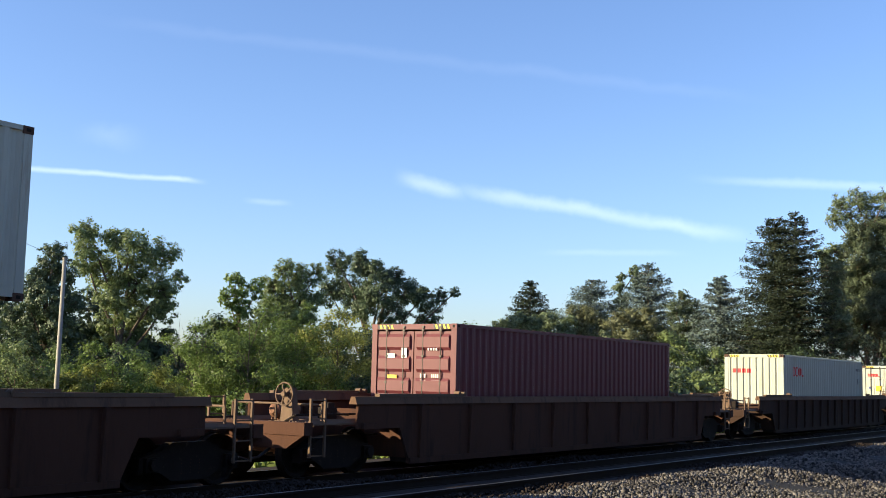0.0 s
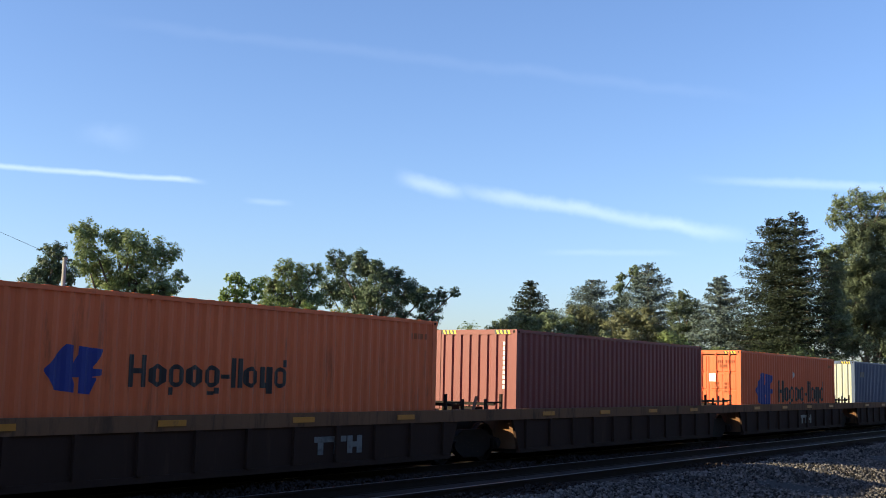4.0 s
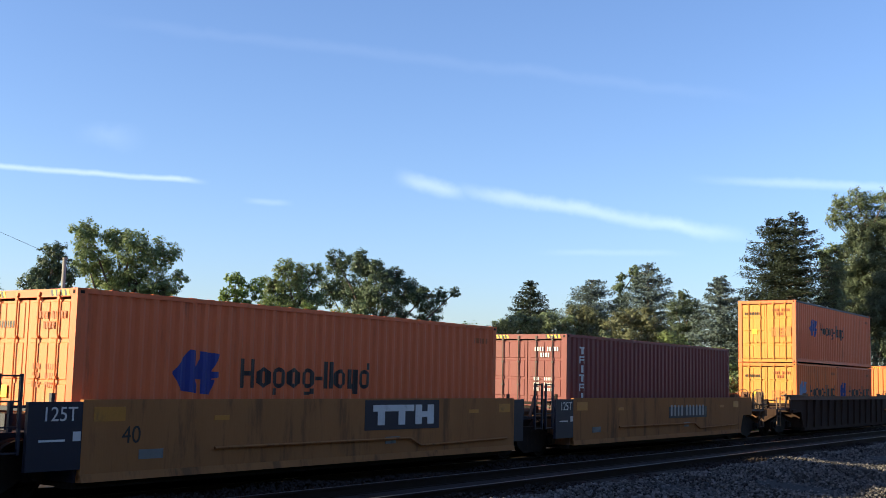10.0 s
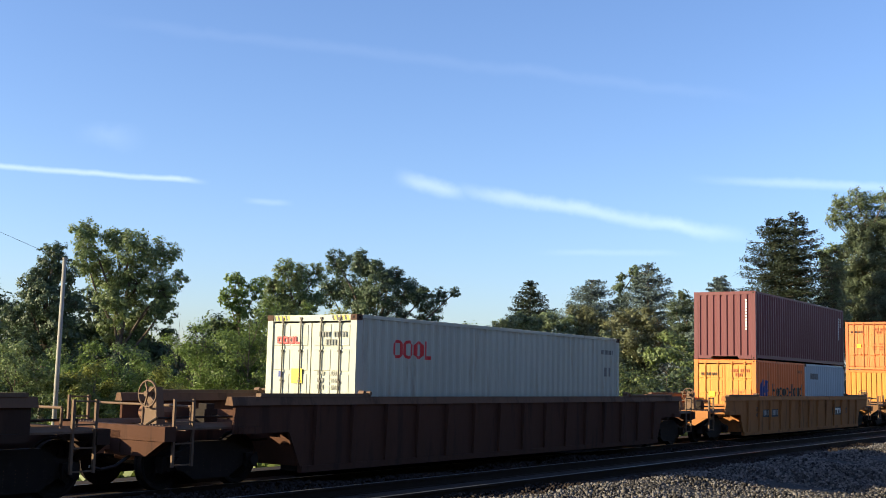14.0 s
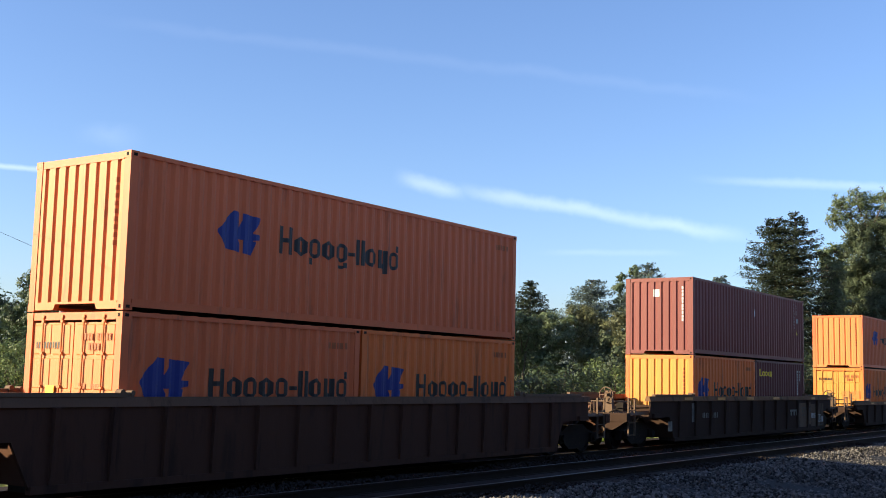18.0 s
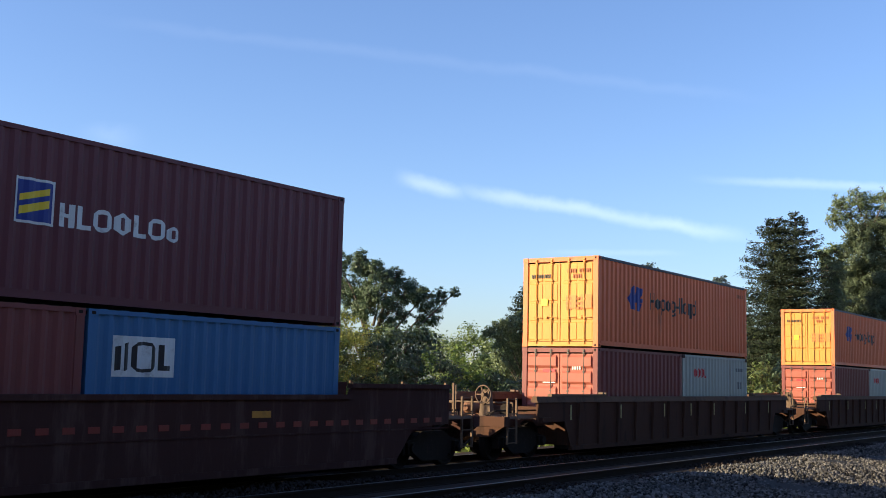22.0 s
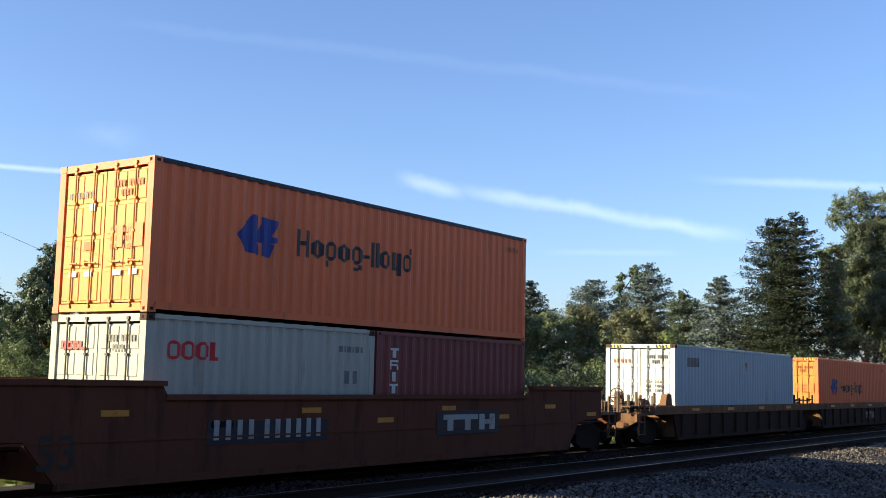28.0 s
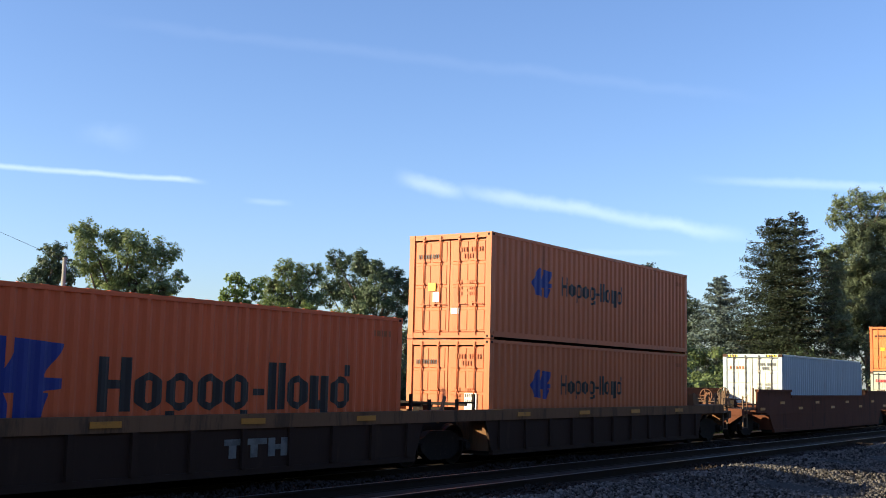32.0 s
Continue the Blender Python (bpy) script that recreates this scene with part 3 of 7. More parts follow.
def container(u, tier, length, height, colour, words, end="door", style="flat", marks=(), rod=None, top=None, endcolour=None, doormarks=()):
    z = FLOOR if tier == 0 else FLOOR + tier
    t = thing("shipping_container", words, "shipping container", "containers on the freight train")
    on_train(t, u, NEAR, z)
    key = (round(length, 2), round(height, 2))
    for p in ((0, 0), (length - 0.15, 0), (0, WIDE - 0.15), (length - 0.15, WIDE - 0.15)):
        part("corner_post", shared(("corner_post", height), colour, lambda s: s.box(0, 0.15, 0, 0.15, 0.118, height - 0.118)), t, "", pose(p[0], p[1], 0))
        for zz in (0.0, height - 0.118):
            block_ = part("corner_casting", shared("corner_casting", CASTING if colour in (GREYWHITE, PALEBLUE) else colour, casting), t, "", pose(p[0] - (0.004 if p[0] == 0 else 0.024), p[1] - (0.004 if p[1] == 0 else 0.008), zz))
            if p[1] == 0:
                part("casting_hole", shared("casting_hole", GRIME, hole_shades), block_)
    side = shared(("side_panel", *key), colour, lambda s: wavy_panel(s, length, 0.17, height - 0.07, SIDE_WAVE))
    part("side_panel", side, t)
    part("side_panel", side, t, "", pose(length, WIDE, 0, 0, 0, 180))
    rail = shared(("bottom_rail", length), colour, lambda s: s.box(0.17, length - 0.17, 0.0, 0.05, 0.055, 0.175).box(0.17, length - 0.17, -0.006, 0.03, 0.165, 0.185))
    hi = shared(("top_rail", length), top or colour, lambda s: s.box(0.17, length - 0.17, 0.002, 0.062, -0.075, -0.002))
    for y in (0.0, WIDE - 0.062):
        part("bottom_rail", rail, t, "", pose(0, y, 0))
        part("top_rail", hi, t, "dark top rail" if top else "", pose(0, y, height))
    part("floor", shared(("floor", length), GRIME, lambda s: s.box(0.1, length - 0.1, 0.06, WIDE - 0.06, 0.10, 0.17)), t)

    def roof(s):
        line = [(0.06, -0.016)]
        for i in range(int(length / 0.42)):
            x = 0.25 + i * 0.42
            line += [(x, -0.016), (x + 0.03, 0.010), (x + 0.15, 0.010), (x + 0.18, -0.016)]
        line = [p for p in line if p[0] < length - 0.1] + [(length - 0.06, -0.016), (length - 0.06, -0.05), (0.06, -0.05)]
        n = len(line)
        s.v = [(x, y, z) for y in (0.06, WIDE - 0.06) for x, z in line]
        s.f = [(i, (i + 1) % n, n + (i + 1) % n, n + i) for i in range(n)] + [tuple(range(n - 1, -1, -1)), tuple(range(n, 2 * n))]
    part("roof", shared(("roof", length), colour, roof), t, "", pose(0, 0, height))
    for x in (0.0, length):
        at = pose(0, WIDE, 0, 0, 0, -90) if x == 0 else pose(length, 0, 0, 0, 0, 90)
        part("end_header", shared("end_header", colour, lambda s: s.box(0.17, WIDE - 0.17, 0.004, 0.09, -0.13, -0.004)), t, "", at @ pose(0, 0, height))
        if end == "wave" and length > 10 and x == 0:
            part("end_sill", shared("notched_end_sill", endcolour or colour, lambda s: s.plate([(0.17, 0.02), (0.66, 0.02), (0.71, 0.115), (WIDE - 0.71, 0.115), (WIDE - 0.66, 0.02), (WIDE - 0.17, 0.02), (WIDE - 0.17, 0.15), (0.17, 0.15)], 0.004, 0.10)),
                 t, "end sill with a shallow tunnel notch", at)
        else:
            part("end_sill", shared("end_sill", (endcolour or colour) if x == 0 else colour, lambda s: s.box(0.17, WIDE - 0.17, 0.004, 0.10, 0.02, 0.15)), t, "", at)
        if (end == "door") == (x == 0):
            paintwork = (endcolour or colour) if x == 0 else colour
            for leafside in (0, 1):
                where = pose(0.02 if x == 0 else length - 0.02, 0, 0.17) @ (pose(0, 0, 0) if x == 0 else pose(0, WIDE, 0, 0, 0, 180))
                if leafside == 0:
                    where = where @ pose(0, 0.115, 0)
                    leafmesh = shared(("door", height, style), paintwork, lambda s: door_leaf(s, height, style))
                    rods = (0.32, 0.82)
                else:
                    where = where @ pose(0, 1.232, 0)
                    leafmesh = shared(("door_far", height, style), paintwork, lambda s: door_leaf(s, height, style))
                    rods = (0.26, 0.76)
                d = part("door", leafmesh, t, "", where)
                if x == 0:
                    for y in rods:
                        r = part("lock_rod", shared(("lock_rod", height), rod or RODGREY, lambda s: lock_rod(s, height)), d, "", pose(-0.026, y, 0.0))
                    part("door_handle", shared("door_handle", rod or RODGREY, lambda s: s.bar((-0.05, 0.04, 0), (-0.05, 0.34, 0.02), 0.02).bar((-0.05, 0.54, 0), (-0.05, 0.84, 0.02), 0.02).box(-0.05, -0.01, 0.34, 0.40, -0.03, 0.05)),
                         d, "", pose(0, 0.05, (height - 0.34) * 0.30))
        else:
            w = shared(("end_panel", height), (endcolour or colour) if x == 0 else colour, lambda s: wavy_panel(s, WIDE, 0.15, height - 0.13, END_WAVE))
            part("end_panel", w, t, "", at)
    for i, (material, pieces) in enumerate(marks):
        s = Shape()
        on_waves(s, length, pieces, lift=0.005 + 0.003 * i)
        if material in (RUSTMARK, GREYMARK) and len(pieces) > 3:
            tagged(part("small_marking", s.mesh("small_marking", material), t), kind="stuff")
        else:
            islands("marking", s, material, t)
    if height > 2.7:
        for material, first, lift in ((YELLOWMARK, 0.0, 0.002), (BLACKMARK, 0.055, 0.004)):
            s = Shape()
            for y0 in (0.19, WIDE - 0.19 - 0.44):
                for i in range(4):
                    y = y0 + first + 0.11 * i
                    s.hexa([(-lift, y, -0.115), (0.004, y, -0.115), (0.004, y + 0.055, -0.115), (-lift, y + 0.055, -0.115),
                            (-lift, y + 0.03, -0.02), (0.004, y + 0.03, -0.02), (0.004, y + 0.085, -0.02), (-lift, y + 0.085, -0.02)])
            tagged(part("height_stripe", s.mesh("height_stripe", material), t, "", pose(0, 0, height)), kind="stuff")
    if end == "door":
        for material, pieces in doormarks:
            s = Shape()
            lift = 0.002 if material is PATCHED else 0.004
            for y0, y1, z0, z1 in pieces:
                s.box(-lift, 0.0, y0, y1, z0, z1)
            if len(pieces) > 6:
                tagged(part("small_marking", s.mesh("small_marking", material), t), kind="stuff")
            else:
                islands("door_marking", s, material, t)
    else:
        for material, pieces in doormarks:
            s = Shape()
            on_waves(s, WIDE, [block(WIDE - y1, WIDE - y0, z0, z1) for y0, y1, z0, z1 in pieces], END_WAVE)
            tagged(part("small_marking", s.mesh("small_marking", material), t, "", pose(0, WIDE, 0, 0, 0, -90)), kind="stuff")
    return t


def number_bars(y0, z, n, size, gap=0.45):
    """An unreadable or private number as plain bars; y runs away from the viewer's side."""
    return [(y0 - (i + 1) * size + gap * size, y0 - i * size, z, z + size * 1.5) for i in range(n)]


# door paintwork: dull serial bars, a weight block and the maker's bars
def door_marks(height, material, word=None, word_n=4, extra=()):
    serial = number_bars(0.98, height - 0.46, 4, 0.075) + number_bars(0.60, height - 0.46, 5, 0.075) + number_bars(0.80, height - 0.62, 4, 0.075)
    weights = []
    for i in range(3):
        weights += number_bars(1.0, height - 1.25 - i * 0.14, 3, 0.06) + number_bars(0.68, height - 1.25 - i * 0.14, 5, 0.055)
    out = [(material, serial + weights)]
    if word:
        bars, step_ = [], 0.66 / word_n
        for i in range(word_n):
            y1, y0, z0, z1 = 2.15 - i * step_, 2.15 - (i + 0.85) * step_, height - 0.60, height - (0.45 if word is REDMARK else 0.49)
            if word is REDMARK and i < word_n - 1:      # hollow blocks
                bars += [(y0, y0 + 0.04, z0, z1), (y1 - 0.04, y1, z0, z1), (y0 + 0.04, y1 - 0.04, z0, z0 + 0.04), (y0 + 0.04, y1 - 0.04, z1 - 0.04, z1)]
            elif word is REDMARK:
                bars += [(y1 - 0.045, y1, z0, z1), (y0, y1 - 0.045, z0, z0 + 0.04)]
            else:
                bars.append((y0 + 0.40 * step_, y1, z0, z1))
        out.append((word, bars))
    return out + list(extra)


L40, L20, STD, HIGH = 12.192, 6.058, 2.591, 2.896
SIGN_TRI = (YELLOWMARK, [(1.62, 1.84, 1.18, 1.38)])


def hl(u, tier, length, height, colour, end, logo=1, dark_top=False, style="std", words=None, extra=(), doors=()):
    """An orange container with a blue emblem and a black maker's word."""
    blue = PALEBLUEMARK if logo == 4 else BLUEMARK
    if length > 10 and logo == 1:
        low = 1.16 if height < 2.7 else 1.27
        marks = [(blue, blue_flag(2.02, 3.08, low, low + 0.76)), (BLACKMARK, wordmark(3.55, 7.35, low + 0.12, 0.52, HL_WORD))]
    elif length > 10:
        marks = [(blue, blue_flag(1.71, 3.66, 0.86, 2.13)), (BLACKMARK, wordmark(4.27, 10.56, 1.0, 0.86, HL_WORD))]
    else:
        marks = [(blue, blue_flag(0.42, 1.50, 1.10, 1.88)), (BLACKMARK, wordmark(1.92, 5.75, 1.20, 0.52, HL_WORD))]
    marks += list(extra)
    marks.append((RUSTMARK, [block(length - 0.95 + 0.12 * i, length - 0.87 + 0.12 * i, height - 0.42, height - 0.30) for i in range(5)]))
    if end == "door":
        dm = door_marks(height, RUSTMARK, BLACKMARK, 9, doors or (SIGN_TRI,))
        if colour is AMBER:
            dm.insert(0, (PATCHED, [(0.20, 0.55, height - 1.50, height - 1.10), (0.70, 1.02, height - 1.50, height - 1.12)]))
    else:
        dm = [(RUSTMARK, [(0.30, 0.36, height - 0.5 - 0.13 * i, height - 0.42 - 0.13 * i) for i in range(9)])]
    side = SHORT_AMBER if colour is AMBER and length < 10 else colour
    # orange containers get their sunlit tone on the near end from a second paint
    face = {AMBER: DOORYELLOW, ORANGE: ORANGE_LIT}.get(colour)
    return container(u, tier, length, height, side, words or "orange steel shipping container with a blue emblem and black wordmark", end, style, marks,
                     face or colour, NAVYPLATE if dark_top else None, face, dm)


def oo(u, tier, length, height, end, words=None, colour=None, extra=(), doors=()):
    """A grey-white container with a red wordmark."""
    if length > 10:
        x0, x1 = 1.25, 2.68
        z = height - 0.84
    else:
        x0, x1 = (0.47, 1.70) if end == "door" else (0.95, 2.1)
        z = height - 0.72
    marks = [(REDMARK, wordmark(x0, x1, z - 0.02, 0.40 if length > 10 else 0.32, OO_WORD)),
             (GREYMARK, [block(length - 1.1 + 0.13 * i, length - 1.01 + 0.13 * i, height - 0.48, height - 0.36) for i in range(6)]
              + [block(length - 0.9, length - 0.78, height - 1.1, height - 0.85), block(length - 0.66, length - 0.52, height - 1.1, height - 0.85)])] + list(extra)
    dm = door_marks(height, GREYMARK, REDMARK, 4, doors or ((YELLOWMARK, [(1.42, 1.72, height - 1.42, height - 1.12)]), (BLUEMARK, [(1.98, 2.08, height - 1.3, height - 1.18)])))
    if end != "door":
        dm = [(REDMARK, [(1.95 - 0.2 * i, 2.1 - 0.2 * i, height - 0.75, height - 0.58) for i in range(4)])]
    return container(u, tier, length, height, colour or GREYWHITE, words or "grey-white steel shipping container with a red wordmark", end, "flat", marks, RODGREY, None,
                     None, dm)


def red(u, tier, length, height, colour, end, style="wave", words=None, marks=(), doors=(), ends=None):
    dm = door_marks(height, WHITEMARK, None, 4, doors)
    if end != "door":
        dm = [(WHITEMARK, [(0.34, 0.40, height - 0.4 - 0.12 * i, height - 0.31 - 0.12 * i) for i in range(10)])] + list(doors)
    return container(u, tier, length, height, colour, words or "weathered maroon steel shipping container", end, style, list(marks), STEELWHITE if "white lock rods" in (words or "") else RODGREY, None, ends, dm)


def down_word(x, n, top, size=0.21):
    """A word that runs down the side, as plain white strokes."""
    out = []
    for i in range(n):
        z = top - i * size * 1.25
        if i % 3 == 0:
            out += [block(x, x + 0.30, z - size * 0.22, z), block(x + 0.11, x + 0.19, z - size, z - size * 0.22)]
        elif i % 3 == 1:
            out += [block(x, x + 0.08, z - size, z), block(x + 0.08, x + 0.28, z - size * 0.22, z), block(x + 0.08, x + 0.24, z - size * 0.62, z - size * 0.42), block(x + 0.22, x + 0.30, z - size, z - size * 0.62)]
        else:
            out += [block(x + 0.11, x + 0.19, z - size, z)]
    return out


def tank(u):
    """A white tank in a red-brown frame."""
    t = thing("tank_container", "white cylindrical tank container in a red-brown steel frame", "tank container", "containers on the freight train")
    on_train(t, u, NEAR, FLOOR)
    L, H = L20, STD
    for x in (0.0, L - 0.15):
        for y in (0.0, WIDE - 0.15):
            part("corner_post", shared("tank_post", BRICK, lambda s: s.box(0, 0.15, 0, 0.15, 0.118, H - 0.118)), t, "", pose(x, y, 0))
            for zz in (0.0, H - 0.118):
                part("corner_casting", shared("corner_casting", CASTING, casting), t, "", pose(x - (0.004 if x == 0 else 0.024), y - (0.004 if y == 0 else 0.008), zz))
        for zz in (0.0, H - 0.13):
            part("end_beam", shared("end_beam", BRICK, lambda s: s.box(0.02, 0.13, 0.15, WIDE - 0.15, 0, 0.13)), t, "", pose(x, 0, zz))
        for s_ in (0, 1):
            y0 = 0.1 if s_ == 0 else WIDE - 0.1
            y1 = 0.75 if s_ == 0 else WIDE - 0.75
            part("brace", shared(("brace", s_), BRICK, lambda s: s.bar((0.075, y0, H - 0.75), (0.075, y1, H - 0.1), 0.08).bar((0.075, y0, 0.75), (0.075, y1, 0.1), 0.08)), t, "", pose(x, 0, 0))
    for y in (0.03, WIDE - 0.11):
        part("top_rail", shared("tank_rail", BRICK, lambda s: s.box(0.15, L - 0.15, 0, 0.08, 0, 0.08)), t, "", pose(0, y, H - 0.1))
        part("bottom_rail", shared("tank_rail", BRICK, lambda s: s.box(0.15, L - 0.15, 0, 0.08, 0, 0.08)), t, "", pose(0, y, 0.03))
    prof = [(0.02, 0.16), (0.60, 0.18), (0.88, 0.26), (1.07, 0.44), (1.17, 0.72), (1.17, L - 0.72), (1.07, L - 0.44), (0.88, L - 0.26), (0.60, L - 0.18), (0.02, L - 0.16)]
    body = part("tank", shared("tank", WHITE, lambda s: s.lathe(prof, 0.0, 40), True), t, "white tank barrel", pose(0, WIDE / 2, H / 2, 0, 0, -90))
    for x in (1.2, 3.0, 4.8):
        part("tank_band", shared("tank_band", WHITE, lambda s: s.lathe([(1.17, -0.04), (1.185, -0.04), (1.185, 0.04), (1.17, 0.04)], 0.0, 40)), body, "", pose(0, x, 0))
    lad = Shape()
    lad.bar((-0.02, 0.42, 0.2), (-0.02, 0.42, H - 0.1), 0.04).bar((-0.02, 0.78, 0.2), (-0.02, 0.78, H - 0.1), 0.04)
    for i in range(8):
        lad.bar((-0.02, 0.42, 0.35 + i * 0.29), (-0.02, 0.78, 0.35 + i * 0.29), 0.03)
    part("ladder", lad.mesh("ladder", STEELWHITE), t)
    s = Shape()
    s.v += [(0.14, 0.80, 1.30), (0.14, 1.14, 1.30), (0.14, 0.97, 1.60)]
    s.v += [(0.12, 0.80, 1.30), (0.12, 1.14, 1.30), (0.12, 0.97, 1.60)]
    s.f += [(0, 1, 2), (5, 4, 3), (0, 3, 4, 1), (1, 4, 5, 2), (2, 5, 3, 0)]
    part("warning_plate", s.mesh("warning_plate", YELLOWMARK), t, "yellow triangular warning plate")
    s = Shape()
    for i in range(10):
        a = 1.55 + i * 0.11
        s.box(a, a + 0.075, 0.044, 0.06, 1.20, 1.32)
    s.box(3.3, 3.75, 0.044, 0.06, 1.30, 1.55)
    part("marking", s.mesh("marking", BLUEMARK), t)
    return t

# ---------------------------------------------------------------- well cars
def wheelset_mesh(s):
    for k in (-1, 1):
        s.lathe([(0.08, k * 0.66), (0.10, k * 0.70), (0.36, k * 0.71), (0.40, k * 0.685), (0.49, k * 0.685), (0.475, k * 0.715), (0.457, k * 0.73), (0.452, k * 0.82),
                 (0.41, k * 0.82), (0.37, k * 0.78), (0.13, k * 0.76), (0.11, k * 0.86), (0.02, k * 0.86)], 0, 28)
    s.lathe([(0.08, -0.95), (0.085, -0.6), (0.075, 0.0), (0.085, 0.6), (0.08, 0.95)], 0, 12)
    for k in (-1, 1):          # three cast lugs, so that a turn can be seen
        for i in range(3):
            w = i * 2 * math.pi / 3
            s.bar((0.14 * math.cos(w), k * 0.79, 0.14 * math.sin(w)), (0.34 * math.cos(w), k * 0.79, 0.34 * math.sin(w)), 0.05)


def side_frame_mesh(s):
    arch = [(-1.12, 0.30), (-1.12, 0.56), (-0.70, 0.66), (-0.42, 0.80), (0.42, 0.80), (0.70, 0.66), (1.12, 0.56), (1.12, 0.30), (0.72, 0.34), (0.40, 0.16), (-0.40, 0.16), (-0.72, 0.34)]
    s.plate(arch, -0.09, 0.09)
    for x in (-0.89, 0.89):
        s.box(x - 0.14, x + 0.14, -0.17, 0.12, 0.33, 0.57)
        s.tube((x, -0.24, 0.457), (x, -0.12, 0.457), 0.10, 0.11, 12)


def springs_mesh(s):
    for x in (-0.2, 0.0, 0.2):
        for i in range(5):
            s.ring((x, 0, 0.28 + i * 0.055), (0, 0, 1), 0.075, 0.018, 10, 5)


def truck(parent, x, u):
    t = part("truck", shared("bolster", GRIME, lambda s: s.box(-0.2, 0.2, -0.95, 0.95, 0.48, 0.72).box(-0.95, -0.6, -0.5, 0.5, 0.40, 0.52).box(0.6, 0.95, -0.5, 0.5, 0.40, 0.52)),
             parent, "black cast steel truck", pose(x, 0, 0))
    for k in (-1, 1):
        part("side_frame", shared("side_frame", GRIME, side_frame_mesh), t, "", pose(0, k * 1.0, 0, 0, 0, 0 if k < 0 else 180))
        part("springs", shared("springs", RUSTY, springs_mesh), t, "", pose(0, k * 1.0 - 0.0, 0))
    for dx in (-0.89, 0.89):
        w = part("wheelset", shared("wheelset", GRIME, wheelset_mesh, False), t, "steel wheels on an axle", pose(dx, 0, 0.457))
        WHEELS.append((w, dx, u + x + dx))
    return t


def coupler(parent, x, way):
    s = lambda s: s.box(0, 0.62, -0.09, 0.09, 0.66, 0.86).box(0.55, 0.85, -0.17, 0.14, 0.60, 0.92).box(0.72, 0.95, -0.20, -0.06, 0.62, 0.90)
    c = part("coupler", shared("coupler", RUSTY, s), parent, "rusty knuckle coupler", pose(x, 0, 0, 0, 0, 0 if way > 0 else 180))

    def hose(s):
        pts = [Vector((0.1, 0.45, 0.75)), Vector((0.3, 0.45, 0.55)), Vector((0.55, 0.42, 0.40)), Vector((0.8, 0.38, 0.36)), Vector((1.0, 0.34, 0.42))]
        for a, b in zip(pts, pts[1:]):
            s.tube(a, b, 0.03, n=6)
    part("air_hose", shared("air_hose", HOSE, hose), c)


def ladder(parent, x, y, z0, z1, material, wide=0.42):
    def make(s):
        s.bar((-wide / 2, 0, z0), (-wide / 2, 0, z1), 0.045).bar((wide / 2, 0, z0), (wide / 2, 0, z1), 0.045)
        n = max(2, int((z1 - z0) / 0.33))
        for i in range(n + 1):
            z = z0 + 0.03 + (z1 - z0 - 0.06) * i / n
            s.bar((-wide / 2, 0, z), (wide / 2, 0, z), 0.025)
    part("ladder", shared(("ladder", z0, z1, wide), material, make), parent, "", pose(x, y, 0))


def grab_iron(parent, x, y, z0, z1, material):
    part("grab_iron", shared(("grab_iron", z0, z1), material, lambda s: s.bar((0, 0, z0), (0, 0, z1), 0.05).bar((0.10, 0, z0 + 0.06), (0.10, 0, z1 - 0.04), 0.022)
         .bar((0, 0, z1 - 0.04), (0.10, 0, z1 - 0.04), 0.022).bar((0, 0, z0 + 0.06), (0.10, 0, z0 + 0.06), 0.022)), parent, "", pose(x, y, 0))


def brake_wheel(parent, x, y, z, material, housing=True, label="hand brake wheel"):
    def make(s):
        s.ring((0, 0, 0), (1, 0, 0), 0.22, 0.018, 20, 6)
        for i in range(5):
            w = i * 2 * math.pi / 5
            s.bar((0.0, 0, 0), (0.0, 0.22 * math.cos(w), 0.22 * math.sin(w)), 0.024)
        s.tube((-0.05, 0, 0), (0.12, 0, 0), 0.05, n=10)
    w = part("brake_wheel", shared("brake_wheel", material, make), parent, label, pose(x, y, z))
    if housing:
        part("brake_housing", shared("brake_housing", material, lambda s: s.hexa([(0.08, -0.17, -0.62), (0.28, -0.17, -0.62), (0.28, 0.17, -0.62), (0.08, 0.17, -0.62),
             (0.08, -0.11, 0.12), (0.22, -0.11, 0.12), (0.22, 0.11, 0.12), (0.08, 0.11, 0.12)])), parent, "", pose(x, y, z))


def well_side(s, hs, hw, top, low, cut=0.93):
    s.plate([(-hs, top), (-hs, cut), (-hw - 0.35, cut), (-hw, low), (hw, low), (hw + 0.35, cut), (hs, cut), (hs, top)][::-1], -0.03, 0.03)


